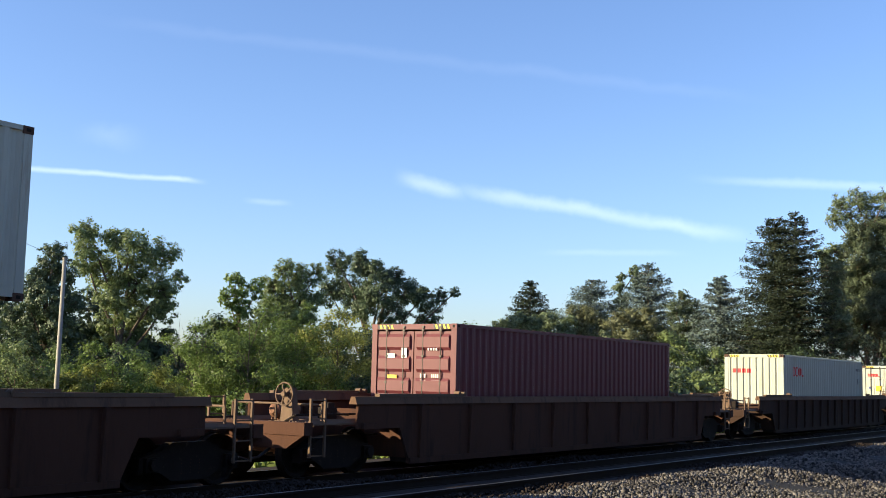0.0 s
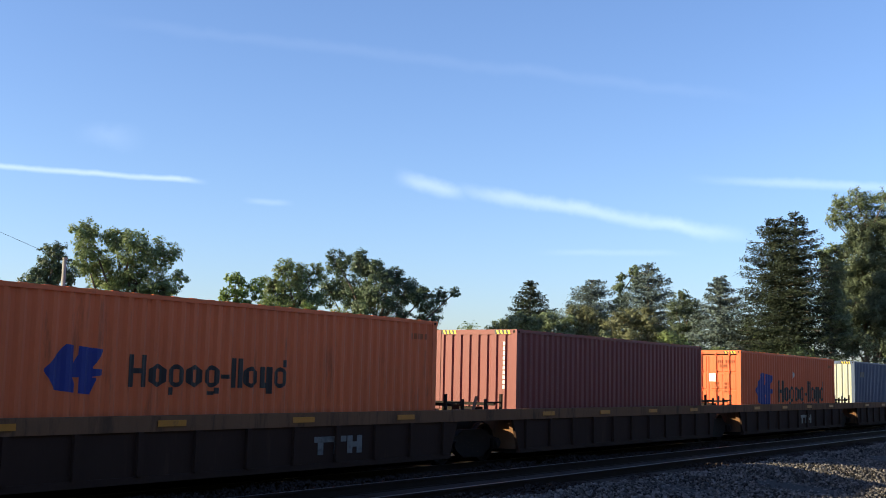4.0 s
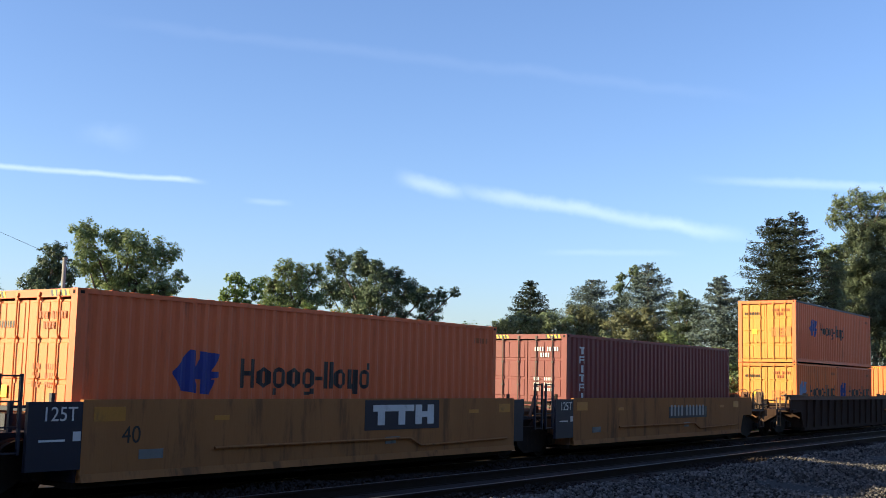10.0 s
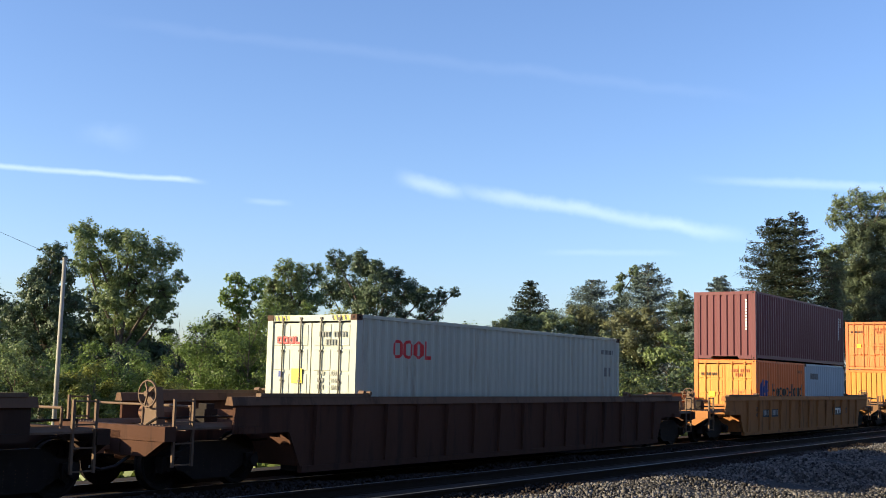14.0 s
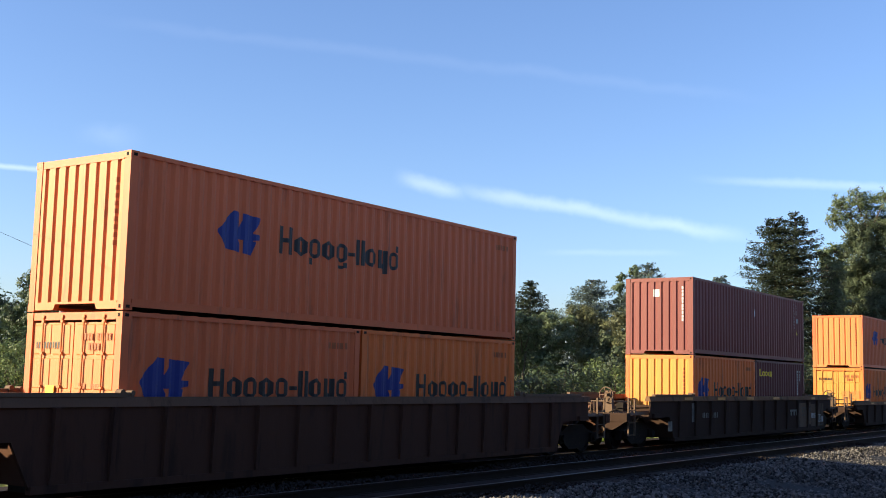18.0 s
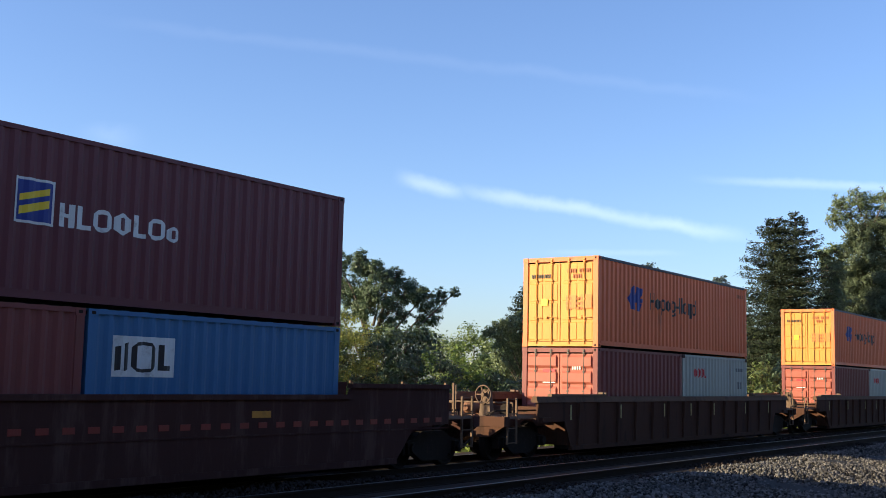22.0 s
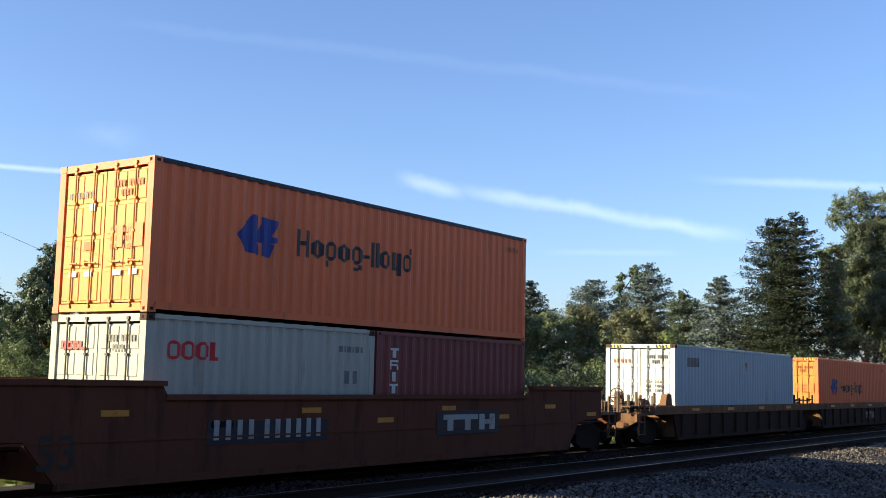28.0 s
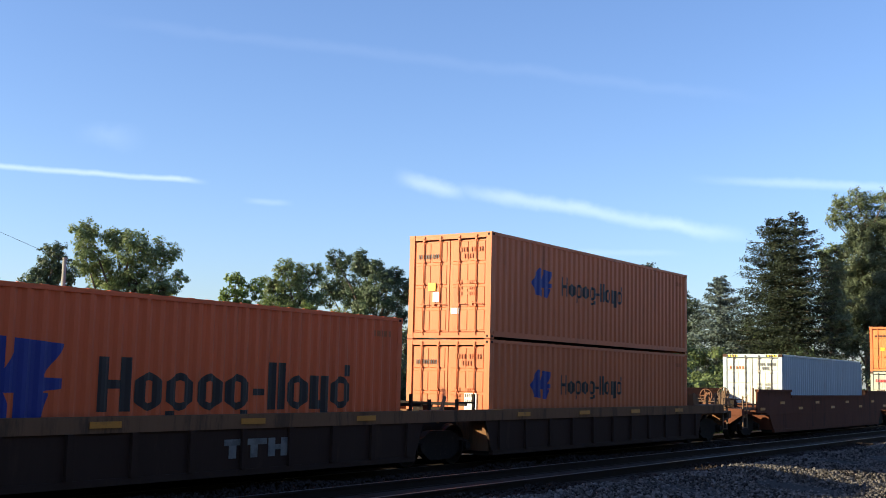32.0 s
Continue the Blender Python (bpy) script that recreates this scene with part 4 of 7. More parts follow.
def end_deck(parent, x0, x1, material, way, posts, brake=False, deck_z=1.08, fancy=True):
    """The car's end over its truck, from x0 to x1 in the car's own space; way is -1 at the front."""
    lo, hi = min(x0, x1), max(x0, x1)
    n = hi - lo
    part("centre_sill", shared(("centre_sill", round(n, 2)), material, lambda s: s.box(0, n, -0.33, 0.33, 0.62, 0.98)), parent, "", pose(lo, 0, 0))
    tip = hi if way > 0 else lo
    part("end_beam", shared(("car_end_beam", deck_z), material, lambda s: s.box(-0.12, 0.12, -1.42, 1.42, deck_z - 0.24, deck_z).hexa([(-0.10, -0.95, 0.58), (0.10, -0.95, 0.58), (0.10, 0.95, 0.58), (-0.10, 0.95, 0.58), (-0.10, -1.38, deck_z - 0.24), (0.10, -1.38, deck_z - 0.24), (0.10, 1.38, deck_z - 0.24), (-0.10, 1.38, deck_z - 0.24)])), parent, "", pose(tip - way * 0.12, 0, 0))

    def grating(s):
        k, m, steps = 0, 0, 18
        for i in range(steps + 1):
            y = 0.72 * i / steps
            z = deck_z + (0.02 if i % 2 else -0.03)
            s.v += [(0, y, z), (n - 0.3, y, z), (0, y, z - 0.03), (n - 0.3, y, z - 0.03)]
        for i in range(steps):
            k = 4 * i
            s.f += [(k, k + 1, k + 5, k + 4), (k + 2, k + 6, k + 7, k + 3), (k, k + 4, k + 6, k + 2), (k + 1, k + 3, k + 7, k + 5)]
        s.f += [(0, 2, 3, 1), (4 * steps, 4 * steps + 1, 4 * steps + 3, 4 * steps + 2)]
    for y in (-1.38, 0.66):
        part("walkway", shared(("walkway", round(n, 2), deck_z), DECK, grating), parent, "brown steel walkway grating", pose(lo + (0.0 if way > 0 else 0.3), y, 0))
    for i in range(4):
        part("cross_bar", shared(("cross_bar", deck_z), DECK, lambda s: s.box(0, 0.06, -0.66, 0.66, deck_z - 0.12, deck_z - 0.04)), parent, "", pose(lo + 0.3 + (n - 0.7) * i / 3, 0, 0))
    part("end_plate", shared(("end_plate", deck_z), material, lambda s: s.hexa([(-0.03, -0.9, 0.62), (0.03, -0.9, 0.62), (0.03, 0.9, 0.62), (-0.03, 0.9, 0.62),
         (-0.03, -1.3, deck_z - 0.2), (0.03, -1.3, deck_z - 0.2), (0.03, 1.3, deck_z - 0.2), (-0.03, 1.3, deck_z - 0.2)])), parent, "", pose(tip - way * 0.32, 0, 0))
    for y in (-1.36, 1.36):
        ladder(parent, tip - way * 0.45, y, 0.42, deck_z + 0.45 if fancy else deck_z + 0.1, DECK)
        if posts:
            grab_iron(parent, tip - way * 1.35, y, deck_z, deck_z + posts, DECK)
            grab_iron(parent, tip - way * 0.1, y * 0.55, deck_z, deck_z + posts, DECK)
    part("hand_rail", shared(("hand_rail", posts), DECK, lambda s: s.tube((0, -1.2, 0.32), (0, 1.2, 0.32), 0.022, n=8).tube((0, -1.2, 0), (0, -1.2, 0.32), 0.022, n=8).tube((0, 1.2, 0), (0, 1.2, 0.32), 0.022, n=8)
         .tube((0, 0, 0), (0, 0, 0.32), 0.022, n=8)), parent, "", pose(tip - way * 0.75, 0, deck_z))
    part("brake_pipe", shared(("brake_pipe", round(n, 2)), GRIME, lambda s: s.tube((0.1, 0.7, 0.72), (n - 0.1, 0.72, 0.76), 0.03).tube((0.1, -0.75, 0.70), (n - 0.1, -0.7, 0.76), 0.025)),
         parent, "", pose(lo, 0, 0))
    part("air_reservoir", shared("air_reservoir", RUSTY, lambda s: s.tube((0, -0.85, 0.52), (0, 0.1, 0.52), 0.13, 0.13, 12).tube((0, -0.55, 0.52), (0, -0.47, 0.52), 0.145, 0.145, 12)), parent,
         "rusty air reservoir", pose(tip - way * 0.55, 0.2, 0))
    part("brake_cylinder", shared("brake_cylinder", RUSTY, lambda s: s.tube((-0.42, 0, 0.17), (-0.34, 0, 0.17), 0.07, 0.15, 14).tube((-0.34, 0, 0.17), (0.30, 0, 0.17), 0.15, 0.15, 14).tube((0.30, 0, 0.17), (0.38, 0, 0.17), 0.15, 0.06, 14)
         .box(-0.26, -0.20, -0.16, 0.16, -0.02, 0.17).box(0.16, 0.22, -0.16, 0.16, -0.02, 0.17)), parent, "rusty brake cylinder on the deck", pose((lo + hi) / 2 + 0.2 * way, 0.35, deck_z))
    part("control_valve", shared("control_valve", GRIME, lambda s: s.box(-0.16, 0.16, -0.12, 0.12, 0, 0.24).box(-0.10, 0.10, -0.10, 0.10, 0.24, 0.34).tube((0.0, -0.12, 0.12), (0.0, -0.55, 0.10), 0.025, n=6)), parent, "", pose((lo + hi) / 2 - 0.3 * way, -0.35, deck_z))
    part("side_pipe", shared(("deck_pipe", round(n, 2)), GRIME, lambda s: s.tube((0.15, 0, 0.0), (n - 0.35, 0, 0.0), 0.022, n=6).tube((0.15, 0, 0.0), (0.15, 0.25, -0.12), 0.022, n=6).tube((n - 0.35, 0, 0.0), (n - 0.35, 0, -0.2), 0.022, n=6)),
         parent, "", pose(lo, -1.05, deck_z + 0.13))
    if brake:
        brake_wheel(parent, tip - way * 0.30, -0.62, deck_z + 0.52, RUSTY if brake == 2 else DECK)


def twist_locks(parent, x, y, z):
    part("stacking_guide", shared("stacking_guide", DECK, lambda s: s.box(-0.14, 0.14, -0.05, 0.05, 0, 0.07).tube((-0.10, -0.07, 0.07), (-0.10, 0.07, 0.07), 0.05, n=8)
         .tube((0.10, -0.07, 0.06), (0.10, 0.07, 0.06), 0.045, n=8)), parent, "", pose(x, y, z))


def bars_on_side(parent, material, pieces, y, name="marking"):
    groups = [[p] for p in pieces] if name == "reflector" or name.endswith("plate") else [pieces]
    for group in groups:
        s = Shape()
        for x0, x1, z0, z1 in group:
            s.box(x0, x1, y - 0.004, y + 0.002, z0, z1)
        if name == "sign":
            islands(name, s, material, parent)
        else:
            ob = part(name, s.mesh(name, material), parent)
            if len(group) > 1:
                tagged(ob, kind="stuff")


def letters(parent, text, x, y, z, size, material, slant=0.0):
    """Readable stencilled characters on a near side."""
    c = bpy.data.curves.new("stencil", "FONT")
    c.body, c.size, c.extrude, c.shear = text, size, 0.002, slant
    tmp = new("stencil", c)
    bpy.context.view_layer.update()
    me = bpy.data.meshes.new_from_object(tmp.evaluated_get(bpy.context.evaluated_depsgraph_get()))
    bpy.data.objects.remove(tmp)
    me.materials.clear()
    me.materials.append(material)
    part("stencil", me, parent, "", pose(x, y, z, 90, 0, 0))


def dash(parent, x, z, y, n=8, size=0.16, material=None):
    """A car's number as plain bars."""
    bars_on_side(parent, material or PALEMARK, [(x + i * size + (0.12 if i > 3 else 0), x + (i + 0.44) * size + (0.12 if i > 3 else 0), z, z + size * 1.2) for i in range(n)], y, "number")


def triple(parent, x, z, y, w, h, material, plate=True):
    """The owner's sign: three white blocks with bars through them on a dark plate."""
    if plate:
        bars_on_side(parent, NAVYPLATE, [(x, x + w, z, z + h)], y, "sign_plate")
    out = []
    for i in range(2):
        a = x + w * (0.10 + 0.27 * i)
        out += [(a, a + w * 0.27, z + h * 0.62, z + h * 0.84), (a + w * 0.06, a + w * 0.15, z + h * 0.16, z + h * 0.62)]
    a = x + w * 0.66
    out += [(a, a + w * 0.09, z + h * 0.16, z + h * 0.84), (a + w * 0.17, a + w * 0.26, z + h * 0.16, z + h * 0.84), (a + w * 0.09, a + w * 0.17, z + h * 0.40, z + h * 0.60)]
    bars_on_side(parent, material, out, y - 0.005, "sign")


YS = -1.47                         # the near side wall of a car, from its middle


def ribbed_car(front, rear, colour, words, chord=None, brake=1, ribs=11, posts=0.0, top=1.57, strips=None, hs=None):
    """A single well car with ribbed sides between two couplers."""
    mid, n = (front + rear) / 2, rear - front
    t = thing("well_car", words, "railway car", "cars of the freight train")
    on_train(t, mid, CENTRE, 0)
    hs = hs or n / 2 - 2.05
    hw = hs - 1.75
    for k in (-1, 1):
        y = k * (-YS)
        part("side_wall", shared(("side_wall", round(hs, 2), top), colour, lambda s: well_side(s, hs, hw, top - 0.12, 0.24)), t, "", pose(0, y, 0))
        part("top_chord", shared(("top_chord", round(hs, 2), top), chord or (LIT_CHORD if colour in (CARBROWN, CARDARK) else colour), lambda s: s.hexa([(-hs - 0.1, -0.10, top - 0.15), (hs + 0.1, -0.10, top - 0.15), (hs + 0.1, 0.10, top - 0.15), (-hs - 0.1, 0.10, top - 0.15),
             (-hs - 0.1, -0.055, top), (hs + 0.1, -0.055, top), (hs + 0.1, 0.055, top), (-hs - 0.1, 0.055, top)])), t, "", pose(0, y - k * 0.03, 0))
        part("bottom_chord", shared(("bottom_chord", round(hw, 2)), colour, lambda s: s.box(-hw, hw, -0.06, 0.06, 0.18, 0.30)), t, "", pose(0, y, 0))
        rib = shared(("rib", top), colour, lambda s: s.hexa([(-0.045, -0.035, 0.30), (0.045, -0.035, 0.30), (0.045, 0.05, 0.30), (-0.045, 0.05, 0.30),
                                                            (-0.045, -0.085, top - 0.15), (0.045, -0.085, top - 0.15), (0.045, 0.05, top - 0.15), (-0.045, 0.05, top - 0.15)]))
        for i in range(ribs):
            part("rib", rib, t, "", pose(-hw + 0.35 + (2 * hw - 0.7) * i / (ribs - 1), y + k * 0.045, 0, 0, 0, 0 if k < 0 else 180))
        for i in (0, ribs // 2):
            part("jacking_pad", shared("jacking_pad", colour, lambda s: s.box(-0.25, 0.25, -0.05, 0.05, 0.93, 1.05)), t, "", pose((-1 if i == 0 else 1) * (hs - 0.35), y + k * 0.06, 0))
        for x in (-6.1, 6.1):
            twist_locks(t, x, y - k * 0.05, top)
            part("guide_rail", shared("guide_rail", DECK, lambda s: s.box(-1.5, 1.5, -0.06, 0.06, 0.0, 0.06)), t, "", pose(x * 1.26, y - k * 0.02, top))
    part("well_floor", shared(("well_floor", round(hw, 2)), GRIME, lambda s: s.box(-hw, hw, -1.4, -1.0, 0.2, 0.3).box(-hw, hw, 1.0, 1.4, 0.2, 0.3)
         .box(-6.2, -5.6, -1.0, 1.0, 0.2, 0.3).box(5.6, 6.2, -1.0, 1.0, 0.2, 0.3).box(-0.5, 0.5, -1.0, 1.0, 0.2, 0.3)), t)
    for way in (-1, 1):
        part("bulkhead", shared(("bulkhead", top), colour, lambda s: s.box(-0.05, 0.05, -1.42, 1.42, 0.3, top - 0.3)), t, "", pose(way * hw, 0, 0))
        end_deck(t, way * hw, way * (n / 2 - 0.55), colour, way, posts, brake if way < 0 else 0)
        truck(t, way * (n / 2 - 1.95), mid)
        coupler(t, way * (n / 2 - 0.95), way)
    if strips:
        for x in (-8.3, -5.3, -2.25, -0.15, 1.86, 4.9, 7.4):
            part("reflector", shared(("reflector", strips.name), strips, lambda s: s.box(-0.028, 0.028, -0.006, 0.0, 0.97, 1.35)), t, "", pose(x, YS - 0.125, 0))
    return t, mid, hs, hw


def smooth_car(front, rear, colour, words, brake=1, posts=0.75, strip=None, top=1.60, raised=1.82):
    """A newer single well car with flat plate sides and raised ends."""
    mid, n = (front + rear) / 2, rear - front
    t = thing("well_car", words, "railway car", "cars of the freight train")
    on_train(t, mid, CENTRE, 0)
    hs = n / 2 - 1.95
    hw = hs - 1.9
    for k in (-1, 1):
        y = k * (-YS)
        part("side_wall", shared(("smooth_wall", round(hs, 2), top), colour, lambda s: s.plate([(-hs, raised), (-hs, 0.98), (-hw - 0.6, 0.92), (-hw, 0.26), (hw, 0.26), (hw + 0.6, 0.92), (hs, 0.98),
             (hs, raised), (6.0, raised), (5.85, top), (-5.85, top), (-6.0, raised)][::-1], -0.03, 0.03)), t, "", pose(0, y, 0))
        part("top_chord", shared(("smooth_chord", round(hs, 2), top), colour, lambda s: s.box(-5.9, 5.9, -0.08, 0.06, top - 0.08, top + 0.01).box(-hs, -5.9, -0.08, 0.06, raised - 0.08, raised + 0.01).box(5.9, hs, -0.08, 0.06, raised - 0.08, raised + 0.01)),
             t, "", pose(0, y, 0, 0, 0, 0 if k < 0 else 180))
        part("bottom_chord", shared(("smooth_low", round(hw, 2)), colour, lambda s: s.box(-hw, hw, -0.05, 0.05, 0.20, 0.32)), t, "", pose(0, y, 0))
        part("waist_seam", shared(("waist_seam", round(hs, 2)), colour, lambda s: s.box(-hs, hs, -0.045, 0.0, 0.88, 0.91)), t, "", pose(0, y, 0, 0, 0, 0 if k < 0 else 180))
    part("well_floor", shared(("well_floor", round(hw, 2)), GRIME, lambda s: s.box(-hw, hw, -1.4, -1.0, 0.2, 0.3).box(-hw, hw, 1.0, 1.4, 0.2, 0.3)
         .box(-6.2, -5.6, -1.0, 1.0, 0.2, 0.3).box(5.6, 6.2, -1.0, 1.0, 0.2, 0.3).box(-0.5, 0.5, -1.0, 1.0, 0.2, 0.3)), t)
    for way in (-1, 1):
        part("bulkhead", shared(("bulkhead", 1.57), colour, lambda s: s.box(-0.05, 0.05, -1.42, 1.42, 0.3, 1.27)), t, "", pose(way * hw, 0, 0))
        end_deck(t, way * hw, way * (n / 2 - 0.55), colour, way, posts, brake if way < 0 else 0, 1.12)
        truck(t, way * (n / 2 - 1.95), mid)
        coupler(t, way * (n / 2 - 0.95), way)
    for i in range(9):
        x = -hs + 0.6 + (2 * hs - 1.2) * i / 8
        if strip is REDSTRIP:
            continue
        part("reflector", shared("side_reflector", REFLECT, lambda s: s.box(-0.27, 0.27, -0.008, 0.0, 0, 0.10)), t, "amber reflector strip", pose(x, YS - 0.03, 1.05 + 0.22 * (i % 2)))
    if strip is REDSTRIP:
        for i in range(40):
            part("reflector", shared("red_dash", REDSTRIP, lambda s: s.box(-0.11, 0.11, -0.008, 0.0, 1.02, 1.12)), t, "", pose(-hs + 0.4 + i * (2 * hs - 0.8) / 39, YS - 0.03, 0))
    return t, mid, hs, hw


def sill_unit(mid, words, first=None, last=None, ribs=11, shade=CARDARK, sill=CARTAN):
    """One unit of an articulated car: dark ribbed sides hung below a dirty tan sill."""
    t = thing("articulated_well_unit", words, "railway car", "cars of the freight train")
    on_train(t, mid, CENTRE, 0)
    hs = 7.93
    hw = 6.35
    a = -hs if first is None else first + 1.6
    b = hs if last is None else last - 1.6
    for k in (-1, 1):
        y = k * (-YS)
        part("side_sill", shared(("side_sill", round(a, 2), round(b, 2), k), sill, lambda s: s.box(a, b, -0.09, 0.09, 1.02, 1.27)), t, "dirty tan side sill", pose(0, y - k * 0.02, 0))
        part("side_wall", shared("unit_wall", shade, lambda s: s.plate([(-hw, 0.26), (hw, 0.26), (hw + 0.3, 1.02), (-hw - 0.3, 1.02)], -0.03, 0.03)), t, "", pose(0, y, 0))
        part("bottom_chord", shared("unit_chord", shade, lambda s: s.box(-hw, hw, -0.06, 0.06, 0.22, 0.33)), t, "", pose(0, y, 0))
        rib = shared("unit_rib", shade, lambda s: s.box(-0.06, 0.06, -0.07, 0.03, 0.33, 1.02))
        for i in range(ribs):
            part("rib", rib, t, "", pose(-hw + 0.3 + (2 * hw - 0.6) * i / (ribs - 1), y + k * 0.03, 0, 0, 0, 0 if k < 0 else 180))
        for i in range(4):
            part("reflector", shared("sill_reflector", REFLECT, lambda s: s.box(-0.3, 0.3, -0.006, 0, 1.1, 1.2)), t, "", pose(-5 + i * 3.2, y + k * 0.112 - k * 0.02, 0, 0, 0, 0 if k < 0 else 180))
    part("well_floor", shared("unit_floor", GRIME, lambda s: s.box(-hw, hw, -1.4, -1.0, 0.2, 0.3).box(-hw, hw, 1.0, 1.4, 0.2, 0.3).box(-6.2, -5.6, -1.0, 1.0, 0.2, 0.3)
         .box(5.6, 6.2, -1.0, 1.0, 0.2, 0.3).box(-0.5, 0.5, -1.0, 1.0, 0.2, 0.3)), t)
    finish_unit(t, mid, hs, hw, first, last, DECK, CARTAN, 1.06)
    return t


def finish_unit(t, mid, hs, hw, first, last, rails, deck, deck_z):
    for way, limit in ((-1, first), (1, last)):
        part("bulkhead", shared(("unit_bulkhead", deck.name), deck, lambda s: s.box(-0.05, 0.05, -1.42, 1.42, 0.3, 1.2)), t, "", pose(way * hw, 0, 0))
        if limit is None:
            def joint(s):
                s.box(0, hs - hw - 0.12, -0.5, 0.5, 0.62, 1.02)
                s.box(0, hs - hw - 0.2, -1.3, -0.9, 1.0, 1.06)
                s.box(0, hs - hw - 0.2, 0.9, 1.3, 1.0, 1.06)
                for y in (-1.15, 1.15):
                    s.bar((0.3, y, 1.06), (0.3, y, 1.62), 0.06)
                    s.bar((1.0, y, 1.06), (1.0, y, 1.50), 0.06)
                    s.bar((0.3, y, 1.42), (1.0, y, 1.42), 0.04)
                s.bar((0.6, -1.15, 1.38), (0.6, 1.15, 1.38), 0.07)
                s.box(0.1, 0.5, -0.45, -0.15, 1.06, 1.38)
                s.box(0.25, 0.7, 0.2, 0.6, 1.06, 1.30)
            part("joint_platform", shared(("joint_platform", round(hw, 2)), GRIME if deck is not NAVYPLATE else NAVYPLATE, joint), t, "dark joint platform with brake rigging",
                 pose(way * hw, 0, 0, 0, 0, 0 if way > 0 else 180))
            if way > 0:
                truck(t, hs, mid)
                part("brake_lever", shared("brake_lever", RUSTY, lambda s: s.bar((0, -1.25, 1.0), (0.5, -1.1, 1.55), 0.06).tube((-0.3, -1.0, 1.18), (0.35, -1.0, 1.18), 0.09, n=10)), t, "", pose(hs - 0.4, 0, 0))
        else:
            end_deck(t, way * hw, limit - way * 0.55, deck, way, 0.62, 2 if way > 0 else 1, deck_z)
            def guide(s):
                for y in (-1.18, 1.18):
                    s.box(0.25, 3.45, y - 0.16, y + 0.16, 1.25, 1.29)
                    for x, h in ((0.45, 1.62), (1.0, 1.70), (2.2, 1.58), (3.4, 1.66)):
                        s.box(x - 0.03, x + 0.03, y - 0.03, y + 0.03, deck_z - 0.02, h)
                        s.bar((x + 0.09, y, 1.29), (x + 0.09, y, h - 0.03), 0.02).bar((x, y, h - 0.03), (x + 0.09, y, h - 0.03), 0.02)
                s.box(3.30, 3.42, -1.2, 1.2, 1.12, 1.24)
            part("guide_frame", shared(("guide_frame", deck_z), DECK, guide), t, "rusty guide plates with grab posts over the end deck", pose(limit, 0, 0, 0, 0, 0 if way < 0 else 180))
            for y in (-1.22, 1.22):
                part("corner_bracket", shared(("corner_bracket", rails.name), CARTAN if deck is CARTAN else NAVYPLATE, lambda s: s.hexa([(-0.36, -0.11, 0.0), (0.16, -0.11, 0.0), (0.16, 0.11, 0.0), (-0.36, 0.11, 0.0),
                     (-0.22, -0.09, 0.36), (0.14, -0.09, 0.36), (0.14, 0.09, 0.36), (-0.22, 0.09, 0.36)]).box(-0.30, 0.10, -0.125, -0.11, 0.05, 0.10)), t, "tan corner bracket", pose(way * (hw + 0.18), y, 1.27, 0, 0, 0 if way < 0 else 180))
            part("brake_valve", shared("brake_valve", RUSTY, lambda s: s.tube((-0.30, 0, 0.22), (0.30, 0, 0.22), 0.15, 0.15, 14).tube((-0.36, 0, 0.22), (-0.30, 0, 0.22), 0.09, 0.15, 14).box(-0.12, 0.12, -0.2, 0.2, 0.0, 0.30)
                 .tube((0.1, 0.1, 0.30), (0.1, 0.1, 0.50), 0.06, 0.05, 10).tube((0.28, -0.1, 0.15), (0.75, -0.35, 0.06), 0.02, 0.02, 6)), t, "rusty brake valve cluster", pose(way * (hw + 0.75), -0.62, deck_z + 0.02))
            truck(t, limit - way * 1.95, mid)
            coupler(t, limit - way * 0.95, way)


